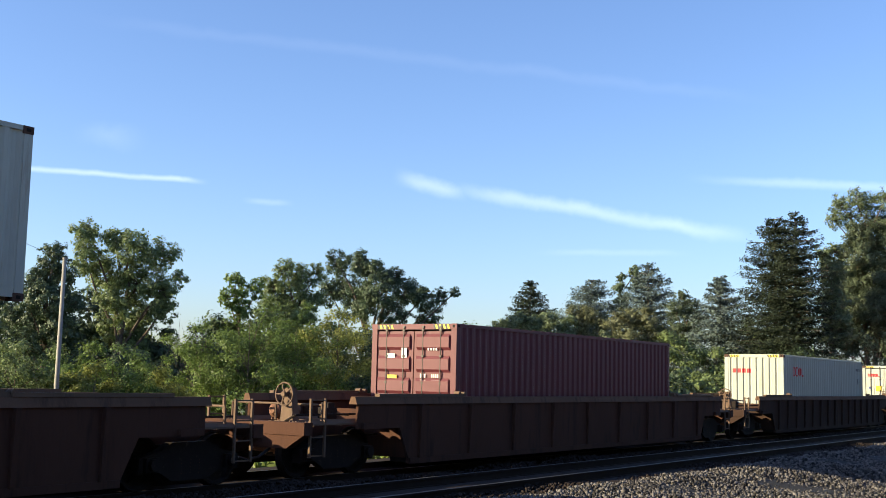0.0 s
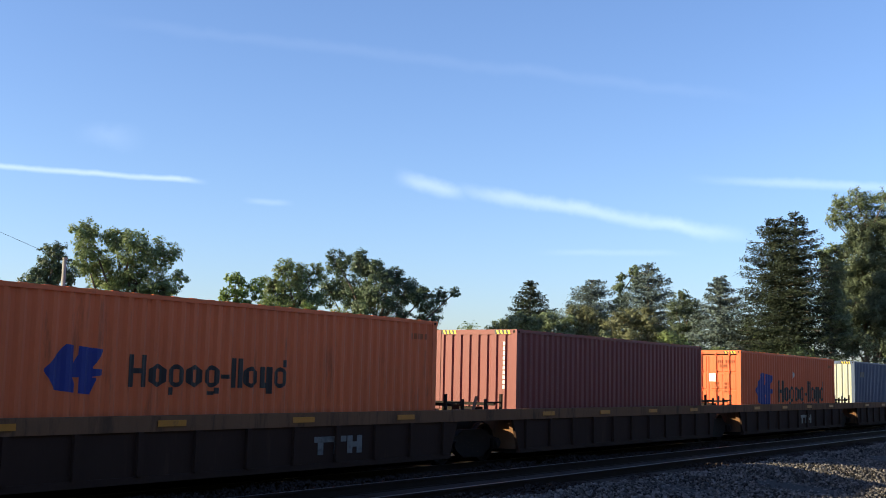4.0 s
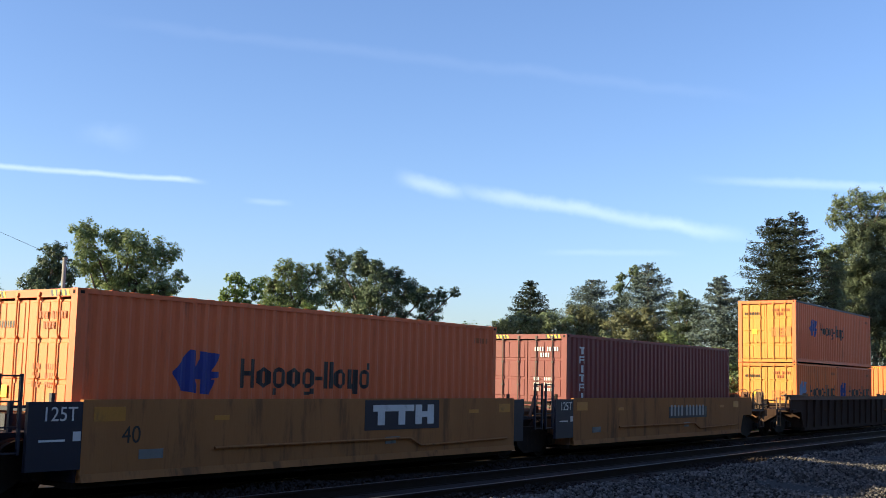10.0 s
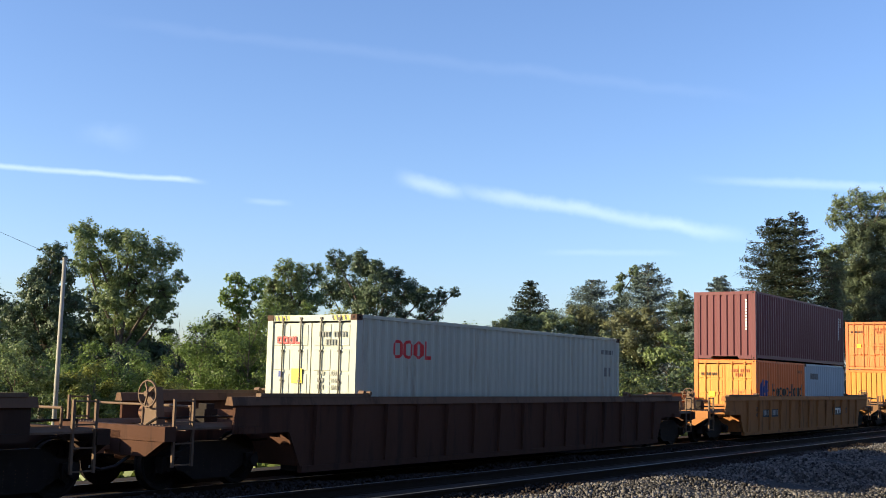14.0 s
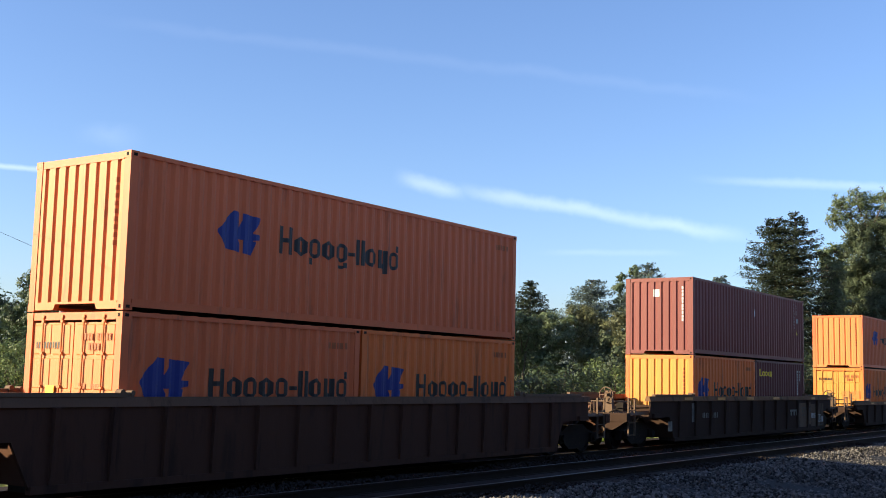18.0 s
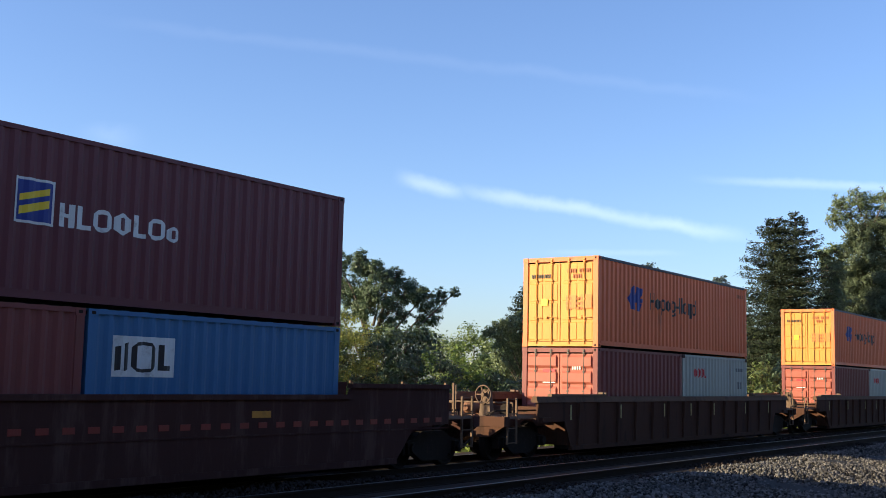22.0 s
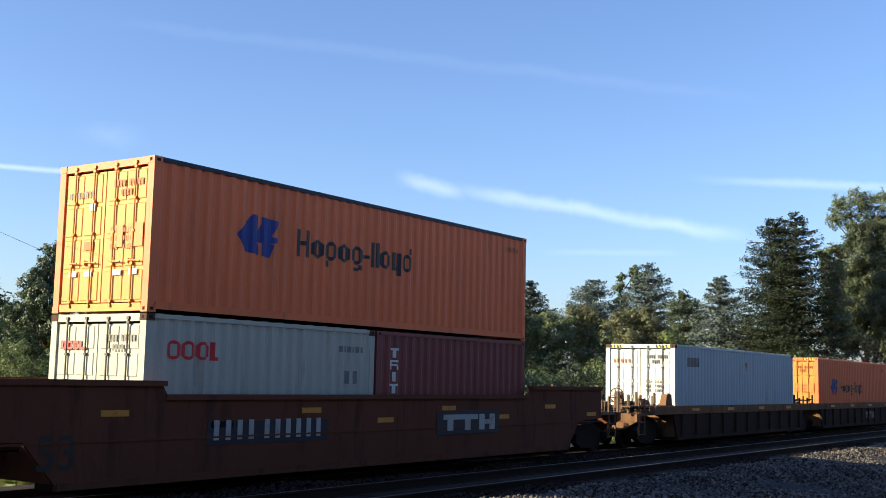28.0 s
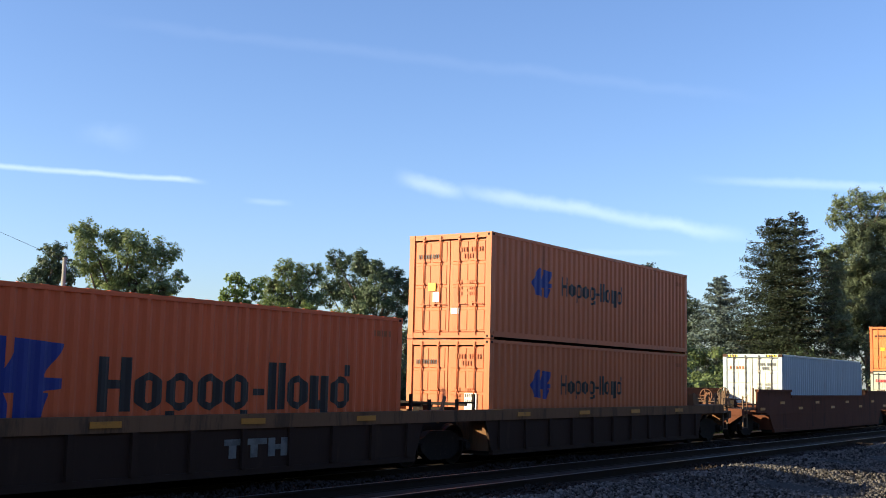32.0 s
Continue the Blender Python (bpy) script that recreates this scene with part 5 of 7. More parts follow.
def plate_unit(mid, words, first=None, last=None, sign=None, number=None):
    """One unit of an articulated car with flat ochre sides and navy ends."""
    t = thing("articulated_well_unit", words, "railway car", "cars of the freight train")
    on_train(t, mid, CENTRE, 0)
    hs, hw = 7.89, 6.30
    for k in (-1, 1):
        y = k * (-YS)
        a = -hw if first is None else -hw - 1.2
        b = hw if last is None else hw + 1.2
        part("side_wall", shared(("plate_wall", a, b, k), CARYELLOW, lambda s: s.plate([(-hw, 0.34), (hw, 0.34), (hw if b == hw else hw + 0.3, 0.9), (b, 0.9), (b, 1.53), (a, 1.53), (a, 0.9),
             (-hw if a == -hw else -hw - 0.3, 0.9)], -0.04, 0.04)), t, "dented ochre side plate", pose(0, y, 0))
        part("lower_flange", shared("lower_flange", CARYELLOW, lambda s: s.hexa([(-hw, -0.08, 0.30), (hw, -0.08, 0.30), (hw, 0.05, 0.30), (-hw, 0.05, 0.30), (-hw, -0.05, 0.42), (hw, -0.05, 0.42),
             (hw, 0.05, 0.42), (-hw, 0.05, 0.42)])), t, "", pose(0, y, 0, 0, 0, 0 if k < 0 else 180))
        part("side_pipe", shared("side_pipe", CARYELLOW, lambda s: s.tube((-3.6, -0.08, 0.72), (2.0, -0.08, 0.72), 0.025, n=6).tube((2.0, -0.08, 0.72), (2.4, -0.08, 0.55), 0.025, n=6)
             .tube((2.4, -0.08, 0.55), (5.9, -0.08, 0.60), 0.025, n=6)), t, "", pose(0, y, 0, 0, 0, 0 if k < 0 else 180))
        for way, limit in ((-1, first), (1, last)):
            if limit is None:
                wide = 0.95 if way < 0 else 0.45
                part("navy_end", shared(("navy_end", way), NAVYPLATE, lambda s: s.box(min(0, way * wide), max(0, way * wide), -0.035, 0.035, 0.50, 1.50)), t, "dark navy end plate", pose(way * hw, y, 0))
                ladder(t, way * (hw + 1.25), y, 0.75, 1.9, NAVYPLATE, 0.36)
    part("well_floor", shared("unit_floor", GRIME, lambda s: s.box(-6.2, 6.2, -1.4, -1.0, 0.2, 0.3)), t)
    finish_unit(t, mid, hs, hw, first, last, NAVYPLATE, NAVYPLATE if first is None and last is None else CARTAN, 1.08)
    y = YS - 0.042
    if sign is not None:
        triple(t, sign, 0.90, y, 2.6, 0.60, WHITEMARK)
    if number is not None:
        bars_on_side(t, NAVYPLATE, [(number, number + 3.1, 0.90, 1.25)], y, "number_plate")
        dash(t, number + 0.12, 0.97, y - 0.004, 10, 0.275, PALEMARK)
    if first is None:
        letters(t, "125T", -hw - 0.72, YS - 0.04, 1.22, 0.30, WHITEMARK)
        bars_on_side(t, WHITEMARK, [(-hw - 0.16, -hw - 0.02, 0.92, 1.06), (-hw - 0.75, -hw - 0.3, 0.92, 0.95)], YS - 0.036)
    if sign is not None:
        letters(t, "40", -hw + 0.75, y, 0.86, 0.38, BLACKMARK)
    bars_on_side(t, REFLECT, [(-6.1, -5.5, 1.2, 1.42), (-3.6, -3.25, 1.18, 1.26), (4.3, 4.7, 1.2, 1.28), (5.6, 6.1, 1.2, 1.4)], y, "reflector")
    bars_on_side(t, GREYMARK, [(1.2, 1.55, 0.62, 0.68), (1.2, 1.7, 0.72, 0.76), (-5.2, -4.7, 0.60, 0.75)], y)
    return t

# ---------------------------------------------------------------- the train, front to back (places along it at 0 s)
BROWN_CAR = "brown ribbed steel well car with a top edge painted lighter as if lit"
DARK_CAR = "dark dirty ribbed steel well car"
CUTS = [-8.3, 15.6, 39.4, 63.2, 145.8, 228.5, 249.3, 271.9, 295.6, 318.6, 340.3, 363.5, 386.6, 408.3, 430.9, 454.7, 478.4, 502.3, 526.2, 549.7, 632.8, 656.5, 680.3]

ribbed_car(CUTS[0], CUTS[1], CARBROWN, BROWN_CAR, ribs=11)
ribbed_car(CUTS[1], CUTS[2], CARBROWN, BROWN_CAR, ribs=9)
ribbed_car(CUTS[2], CUTS[3], CARDARK, DARK_CAR, ribs=15)
SILL = "dark ribbed articulated well unit under a dirty tan sill"
for i in range(5):
    m = 73.07 + i * 15.70
    car = sill_unit(m, SILL, CUTS[3] - m if i == 0 else None, CUTS[4] - m if i == 4 else None)
    if i in (1, 3):
        triple(car, 0.2 if i == 3 else 1.6, 0.40, YS - 0.036, 1.75, 0.5, GREYMARK, False)
OCHRE = "ochre plate-sided articulated well unit with a white sign on navy"
for i in range(5):
    m = 155.90 + i * 15.65
    plate_unit(m, OCHRE if i in (1, 2, 3) else "ochre plate-sided articulated well unit with a number plate", CUTS[4] - m if i == 0 else None, CUTS[5] - m if i == 4 else None,
               (None, -3.25, 0.55, 0.5, None)[i], (-3.55, None, None, None, 0.0)[i])
    if i == 0:
        lead = MOVERS[-1][0]
        part("air_reservoir", shared("deck_reservoir", RUSTY, lambda s: s.tube((-0.50, 0, 0.74), (-0.40, 0, 0.74), 0.08, 0.19, 18).tube((-0.40, 0, 0.74), (0.40, 0, 0.74), 0.19, 0.19, 18).tube((0.40, 0, 0.74), (0.50, 0, 0.74), 0.19, 0.08, 18).tube((-0.24, 0, 0.74), (-0.18, 0, 0.74), 0.20, 0.20, 18).tube((0.18, 0, 0.74), (0.24, 0, 0.74), 0.20, 0.20, 18)
             .box(-0.25, -0.17, -0.18, 0.18, 0.0, 0.66).box(0.17, 0.25, -0.18, 0.18, 0.0, 0.66)), lead, "rusty air reservoir above the deck", pose(-8.45, -0.35, 1.08))
        brake_wheel(lead, -9.85, -0.55, 2.12, RUSTY, False, "large rusty hand brake wheel")
        part("brake_stand", shared("brake_stand", RUSTY, lambda s: s.box(0.02, 0.22, -0.12, 0.12, 0.0, 1.12).box(0.0, 0.30, -0.18, 0.18, 0.35, 0.75).tube((-0.1, -0.2, 0.5), (-0.1, 0.2, 0.5), 0.12, n=12)), lead, "", pose(-9.85, -0.55, 1.06))
c, m, hs, hw = ribbed_car(CUTS[5], CUTS[6], CARDARK, DARK_CAR, ribs=13, posts=0.6)
ribbed_car(CUTS[6], CUTS[7], CARDARK, DARK_CAR, ribs=12)
ribbed_car(CUTS[7], CUTS[8], CARBROWN, BROWN_CAR, ribs=15)
c, m, hs, hw = ribbed_car(CUTS[8], CUTS[9], CARYELLOW, "yellow ochre ribbed well car with plain number bars", ribs=13)
bars_on_side(c, NAVYPLATE, [(-5.62, -4.8, 0.80, 1.08), (-4.74, -3.9, 0.80, 1.08), (3.56, 5.2, 0.76, 1.11)], YS - 0.034, "number_plate")
dash(c, -5.56, 0.86, YS - 0.038, 10, 0.155)
triple(c, 3.56, 0.76, YS - 0.038, 1.64, 0.35, WHITEMARK, False)
letters(c, "53", 5.6, YS - 0.034, 0.84, 0.32, BLACKMARK)
letters(c, "20", -6.40, YS - 0.034, 1.02, 0.22, BLACKMARK)
letters(c, "40", -6.40, YS - 0.034, 0.82, 0.22, BLACKMARK)
c, m, hs, hw = smooth_car(CUTS[9], CUTS[10], CARTAN, "dirty tan plate-sided well car with amber reflectors", posts=0.5, top=1.27, raised=1.42)
bars_on_side(c, NAVYPLATE, [(-5.03, -2.45, 0.88, 1.16)], YS - 0.034, "number_plate")
dash(c, -4.9, 0.93, YS - 0.04, 10, 0.225)
letters(c, "40", -6.55, YS - 0.034, 0.62, 0.44, BLACKMARK)
ribbed_car(CUTS[10], CUTS[11], CARBROWN, BROWN_CAR, ribs=15)
c, m, hs, hw = ribbed_car(CUTS[11], CUTS[12], CARDARK, "dark ribbed well car with faded number bars and amber marks", ribs=12, chord=CARTAN)
dash(c, -5.38, 0.86, YS - 0.036, 9, 0.145, GREYMARK)
triple(c, 3.67, 0.76, YS - 0.036, 1.4, 0.34, GREYMARK, False)
bars_on_side(c, GREYMARK, [(-8.2, -7.9, 0.5, 0.8), (-6.3, -6.05, 0.75, 1.35)], YS - 0.034)
bars_on_side(c, REFLECT, [(-7.0 + 2.9 * i, -6.3 + 2.9 * i, 1.45, 1.54) for i in range(4)] + [(6.6, 7.1, 1.44, 1.53), (8.95, 9.55, 1.44, 1.53)], YS - 0.074, "reflector")
for x0, x1, z0, z1 in ((4.95, 6.15, 0.34, 1.30), (6.34, 6.58, 0.42, 1.32), (6.64, 7.25, 0.34, 1.26), (7.46, 8.40, 0.34, 1.28)):
    bars_on_side(c, PATCHTAN, [(x0, x1, z0, z1)], YS - 0.033, "side_plate")
letters(c, "53", 5.36, YS - 0.039, 0.78, 0.50, BLACKMARK)
letters(c, "20", 6.355, YS - 0.039, 1.06, 0.20, BLACKMARK)
letters(c, "40", 6.355, YS - 0.039, 0.90, 0.20, BLACKMARK)
bars_on_side(c, PALEMARK, [(6.66, 7.22, 0.68, 0.88)], YS - 0.039, "data_plate")
bars_on_side(c, PALEMARK, [(8.10, 8.33, 0.50, 0.74)], YS - 0.039, "data_plate")
bars_on_side(c, BLACKMARK, [(7.48, 7.94, 0.50, 0.82)], YS - 0.038, "card_holder")
bars_on_side(c, PALEMARK, [(7.48, 7.94, 0.80, 0.82), (7.48, 7.94, 0.50, 0.52), (7.48, 7.50, 0.52, 0.80), (7.92, 7.94, 0.52, 0.80), (7.78, 7.80, 0.56, 0.80), (7.48, 7.94, 0.56, 0.58)], YS - 0.043, "card_holder_frame")
bars_on_side(c, BLACKMARK, [(6.70, 7.20, 0.72 + 0.04 * i, 0.73 + 0.04 * i) for i in range(4)] + [(7.55 + 0.09 * i, 7.60 + 0.09 * i, 0.36, 0.42) for i in range(9)], YS - 0.044)
c, m, hs, hw = ribbed_car(CUTS[12], CUTS[13], CARDARK, "dark ribbed well car with a low worn tan chord", ribs=10, top=1.30, chord=CARTAN, posts=0.6)
triple(c, 0.41, 0.41, YS - 0.036, 2.1, 0.48, GREYMARK, False)
bars_on_side(c, REFLECT, [(-6.0 + 2.6 * i, -5.4 + 2.6 * i, 1.18, 1.27) for i in range(6)], YS - 0.074, "reflector")
c, m, hs, hw = smooth_car(CUTS[13], CUTS[14], CARBLACK, "brown-black plate-sided well car with dull red reflector dashes", strip=REDSTRIP)
dash(c, -5.18, 1.2, YS - 0.034, 6, 0.19, GREYMARK)
bars_on_side(c, REFLECT, [(-3.16, -2.69, 1.15, 1.27), (3.16, 3.64, 1.2, 1.32)], YS - 0.034, "reflector")
letters(c, "53", -7.0, YS - 0.034, 0.42, 0.55, GREYMARK)
ribbed_car(CUTS[14], CUTS[15], CARBROWN, "brown ribbed well car with yellow reflector strips", ribs=14, strips=CREAMSTRIP)
ribbed_car(CUTS[15], CUTS[16], CARBROWN, "brown ribbed well car with yellow reflector strips", ribs=14, strips=CREAMSTRIP)
ribbed_car(CUTS[16], CUTS[17], CARBROWN, BROWN_CAR, ribs=16)
c, m, hs, hw = smooth_car(CUTS[17], CUTS[18], CARBLACK, "brown-black plate-sided well car with dull red reflector dashes", strip=REDSTRIP)
dash(c, -4.9, 1.22, YS - 0.034, 8, 0.24, GREYMARK)
letters(c, "53", -7.6, YS - 0.034, 0.50, 0.62, GREYMARK)
c, m, hs, hw = smooth_car(CUTS[18], CUTS[19], CARRED, "red-brown plate-sided well car with amber reflectors and a white sign")
bars_on_side(c, NAVYPLATE, [(-4.95, -1.83, 0.76, 1.15)], YS - 0.034, "number_plate")
dash(c, -4.8, 0.84, YS - 0.038, 10, 0.28)
triple(c, 1.82, 0.74, YS - 0.038, 2.6, 0.52, PALEMARK)
letters(c, "53", -8.3, YS - 0.034, 0.50, 0.74, BLACKMARK)
for i in range(5):
    m = 559.44 + i * 15.80
    car = sill_unit(m, SILL, CUTS[19] - m if i == 0 else None, CUTS[20] - m if i == 4 else None)
    if i in (1, 2, 3):
        triple(car, 0.57, 0.44, YS - 0.036, 1.95, 0.48, GREYMARK, False)
smooth_car(CUTS[20], CUTS[21], CARRED, "red-brown plate-sided well car with amber reflectors")
smooth_car(CUTS[21], CUTS[22], CARRED, "red-brown plate-sided well car with amber reflectors")

UP = STD + 0.022                   # height of a second tier over the first
PATCH = lambda x0, x1, z0, z1: (GREYMARK, [block(x0, x1, z0, z1)])
WHITE_TICKS = lambda x, z: (WHITEMARK, [block(x, x + 0.055, z - 0.115 * i, z - 0.115 * i + 0.075) for i in range(9)] + [block(x + 0.28, x + 0.33, z - 0.115 * i, z - 0.115 * i + 0.075) for i in range(4)])

# first car: only its tail is seen
container(-2.75, 0, L40, STD, MAROON, "weathered maroon steel shipping container", "wave")
container(-2.1, UP, L40, STD, GREYWHITE, "dull grey steel shipping container with rust at its edges", "wave", marks=[WHITE_TICKS(11.3, 1.9)])
red(21.52, 0, L40, HIGH, MAROON, "door", "wave", "maroon steel shipping container with white door markings", doors=((WHITEMARK, [(1.75, 2.0, 1.9, 2.2), (1.4, 1.55, 2.1, 2.35)]), (YELLOWMARK, [(1.68, 1.95, 1.62, 1.70)])))
oo(45.13, 0, L40, HIGH, "wave", "grey-white container with a ribbed end and red wordmark")
oo(67.06, 0, L40, HIGH, "door")
hl(82.74, 0, L40, HIGH, ORANGE, "wave", 1)
red(98.42, 0, L40, HIGH, BRICK, "wave", words="brick-red steel shipping container with a ribbed end")
hl(114.41, 0, L40, HIGH, DEEP_ORANGE, "door", 2, words="bright orange container with a large blue emblem and black wordmark",
   extra=[(WHITEMARK, [(6.10, 6.25, 2.10, 1.95, 2.10, 2.25), (6.25, 6.40, 1.95, 2.10, 2.25, 2.10)])], doors=(SIGN_TRI, (WHITEMARK, [(0.95, 1.2, 1.75, 2.05), (1.95, 2.1, 1.45, 1.6)])))
container(130.05, 0, L40, HIGH, BLUE, "navy blue steel shipping container with a pale grey ribbed end", "wave", marks=[PATCH(1.06, 1.83, 2.15, 2.4), (PALEMARK, [block(11.33, 11.40, 2.52 - 0.135 * i, 2.61 - 0.135 * i) for i in range(11)] + [block(11.61, 11.67, 2.0 - 0.14 * i, 2.09 - 0.14 * i) for i in range(4)]), (YELLOWMARK, [block(11.30, 11.62, 0.88, 1.18)])], endcolour=GREYWHITE)
oo(150.02, 0, L40, HIGH, "door")
container(165.53, 0, L40, HIGH, PALEBLUE, "pale blue-white container with a white door and grey patch", "door", "flat", [PATCH(0.71, 1.81, 2.15, 2.47), (BLUE, [block(5.59, 5.84, 2.29, 2.48)])],
          RODGREY, endcolour=WHITE, doormarks=door_marks(HIGH, GREYMARK, RUSTMARK, 5))
oo(181.18, 0, L20, STD, "door", "short grey-white container with a red wordmark")
oo(181.18 + 6.134, 0, L20, STD, "wave", "short grey-white container with a red wordmark")
oo(181.18, UP, L40, STD, "door", doors=((GREYMARK, [(1.85, 2.05, 0.95, 1.2)]), (BLUEMARK, [(1.98, 2.08, 1.35, 1.47)])))
hl(196.55, 0, L40, HIGH, ORANGE, "door", 1)
red(212.34, 0, L40, HIGH, BRICK, "door", "flat", "brick-red shipping container with a white word running down", [(WHITEMARK, down_word(0.80, 6, 2.58, 0.20))])
hl(232.30, 0, L20, STD, AMBER, "door", 4, words="short amber container with a faded blue emblem")
hl(232.30 + 6.134, 0, L20, STD, ORANGE, "wave", 3, words="short orange container with a blue emblem")
hl(232.30, UP, L40, STD, AMBER, "door", 1, True)
hl(253.96, 0, L40, HIGH, ORANGE, "wave", 1)
oo(277.57, 0, L40, HIGH, "door")
hl(301.56, 0, L20, STD, AMBER, "door", 3, words="short amber container with a blue emblem and black wordmark")
container(301.56 + 6.134, 0, L20, STD, PALEBLUE, "short pale blue-white container with a grey patch", "wave", marks=[PATCH(0.75, 1.9, 1.95, 2.2)])
red(301.56, UP, L40, STD, MAROON, "wave", marks=[WHITE_TICKS(11.4, 2.1)])
hl(323.30, 0, L20, STD, AMBER, "wave", 3, words="short amber container with a ribbed end and blue emblem")
hl(323.30 + 6.134, 0, L20, STD, ORANGE, "wave", 3, words="short orange container with a blue emblem")
hl(323.30, UP, L40, STD, ORANGE, "door", 1, extra=[WHITE_TICKS(11.2, 1.4)])
hl(345.83, 0, L20, STD, ORANGE, "door", 3, words="short orange container with a blue emblem")
hl(345.83 + 6.134, 0, L20, STD, AMBER, "wave", 3, words="short amber container with a blue emblem")
hl(345.83, UP, L40, STD, ORANGE, "wave", 1)
hl(369.58, 0, L20, STD, AMBER, "wave", 3, words="short amber container with a ribbed end and blue emblem")
container(369.58 + 6.134, 0, L20, STD, MAROON, "short dark maroon container with a yellow word", "wave", marks=[(YELLOWMARK, wordmark(0.5, 2.05, 1.99, 0.27, "Looox")), WHITE_TICKS(5.2, 2.2), (YELLOWMARK, [block(5.18, 5.36, 0.88, 1.12)])])
red(369.58, UP, L40, STD, BRICK, "wave", words="brick-red container with a white diamond mark and ribbed end",
    marks=[(WHITEMARK, [(6.0, 6.16, 1.72, 1.55, 1.72, 1.92), (6.16, 6.32, 1.55, 1.72, 1.92, 1.72)]), WHITE_TICKS(10.9, 2.3), (PALEMARK, [block(11.28, 11.44, 1.62, 1.80)]), (YELLOWMARK, [(11.16, 11.28, 1.14, 1.14, 1.16, 1.38), (11.28, 11.40, 1.14, 1.14, 1.38, 1.16)])], doors=((WHITEMARK, [(1.2, 1.42, 1.95, 2.2)]),))
hl(391.39, 0, L20, STD, AMBER, "door", 3, words="short amber container with a blue emblem")
red(391.39 + 6.134, 0, L20, STD, BRICK, "wave", words="short brick-red container with a white word running down", marks=[(WHITEMARK, down_word(0.6, 5, 2.25, 0.2))])
hl(391.39, UP, L40, STD, ORANGE, "wave", 1)
red(413.25, 0, L20, STD, BRICK, "door", words="short brick-red container with white door markings", marks=[(WHITEMARK, down_word(0.8, 5, 2.2, 0.2))], ends=RED_LIT)
container(413.25 + 6.134, 0, L20, STD, SKYBLUE, "short bright blue container with a white square sign", "wave",
          marks=[(WHITEMARK, [block(0.5, 1.8, 1.55, 2.2)]), (BLACKMARK, [(0.57, 0.67, 1.64, 1.66, 2.02, 2.04), (0.73, 0.83, 1.64, 1.66, 2.08, 2.10)] + hollow(0.90, 1.38, 1.62, 2.12, 0.09) + [block(1.46, 1.56, 1.66, 2.08), block(1.56, 1.72, 1.66, 1.74)])])
red(413.25, UP, L40, STD, MAROON, "door", "flat", "maroon container with a white word and blue square emblem",
    [(WHITEMARK, wordmark(5.47, 7.92, 1.18, 0.36, "ILODLOo")), (WHITEMARK, [block(4.71, 5.41, 1.16, 1.84)]), (BLUEMARK, [block(4.75, 5.37, 1.2, 1.8)]), (YELLOWMARK, [(4.80, 5.30, 1.28, 1.42, 1.40, 1.54), (4.80, 5.30, 1.48, 1.62, 1.58, 1.72)])],
    doors=((WHITEMARK, [(1.85, 2.15, 2.0, 2.3), (1.35, 1.5, 2.05, 2.2)]), (YELLOWMARK, [(1.95, 2.1, 1.2, 1.4)])), ends=RED_LIT)
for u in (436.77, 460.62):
    red(u, 0, L20, STD, BRICK, "door", words="short brick-red container with a red and white door sign", doors=((REDMARK, [(1.35, 1.75, 1.75, 1.98)]), (WHITEMARK, [(1.35, 1.75, 1.58, 1.72)])), ends=RED_LIT)
    oo(u + 6.134, 0, L20, STD, "wave", "short grey-white container with a red wordmark")
    hl(u, UP, L40, STD, AMBER, "door", 1, True)
tank(484.25)
container(484.25 + 6.134, 0, L20, STD, GREYWHITE, "short grey container with a red mark", "wave", marks=[(REDMARK, [block(0.5, 1.5, 1.85, 2.2)]), PATCH(3.3, 3.7, 1.4, 2.2)])
hl(508.06, 0, L20, STD, AMBER, "door", 3, words="short amber container with a blue emblem")
hl(508.06 + 6.134, 0, L20, STD, ORANGE, "wave", 3, words="short orange container with a blue emblem", extra=[(YELLOWMARK, [block(5.1, 5.4, 1.7, 2.0)])])
red(508.06, UP, L40, STD, MAROON, "door", "wave", "maroon shipping container with long white lock rods", doors=((REDMARK, [(1.8, 2.1, 2.2, 2.3)]), (WHITEMARK, [(1.85, 2.05, 1.0, 1.3), (0.4, 0.6, 1.0, 1.3)])))
oo(531.82, 0, L20, STD, "door", "short grey-white container with a red wordmark")
red(531.82 + 6.134, 0, L20, STD, BRICK, "wave", words="short maroon container with a white word running down", marks=[(WHITEMARK, down_word(0.5, 5, 2.25, 0.2))])
hl(531.82, UP, L40, STD, AMBER, "door", 1, True, doors=((WHITEMARK, [(0.30, 0.50, 0.62, 0.72), (0.70, 0.90, 0.62, 0.72), (1.45, 1.65, 0.62, 0.72), (1.85, 2.05, 0.62, 0.72), (1.45, 1.60, 1.75, 1.88)]),
   (RUSTMARK, [(1.45, 1.68, 1.08, 1.22)])))
container(553.55, 0, L40, HIGH, PALEBLUE, "pale blue-white container with rust spots and white door", "door", "flat", [PATCH(1.06, 2.09, 2.2, 2.5), (RUSTMARK, [(6.6, 6.85, 2.32, 2.12, 2.45, 2.45)])],
          RODGREY, endcolour=WHITE, doormarks=door_marks(HIGH, GREYMARK, RUSTMARK, 5, ((YELLOWMARK, [(1.85, 2.1, 0.9, 1.2)]),)))
hl(569.29, 0, L40, HIGH, AMBER, "door", 1)
hl(585.09, 0, L40, HIGH, PALE_ORANGE, "door", 1, words="faded orange container with a blue emblem and white door patch", doors=((WHITEMARK, [(0.35, 0.95, 1.1, 1.45), (1.3, 2.05, 2.2, 2.42)]),))
hl(600.83, 0, L40, HIGH, DEEP_ORANGE, "door", 2, words="orange container with a large blue emblem and black wordmark")
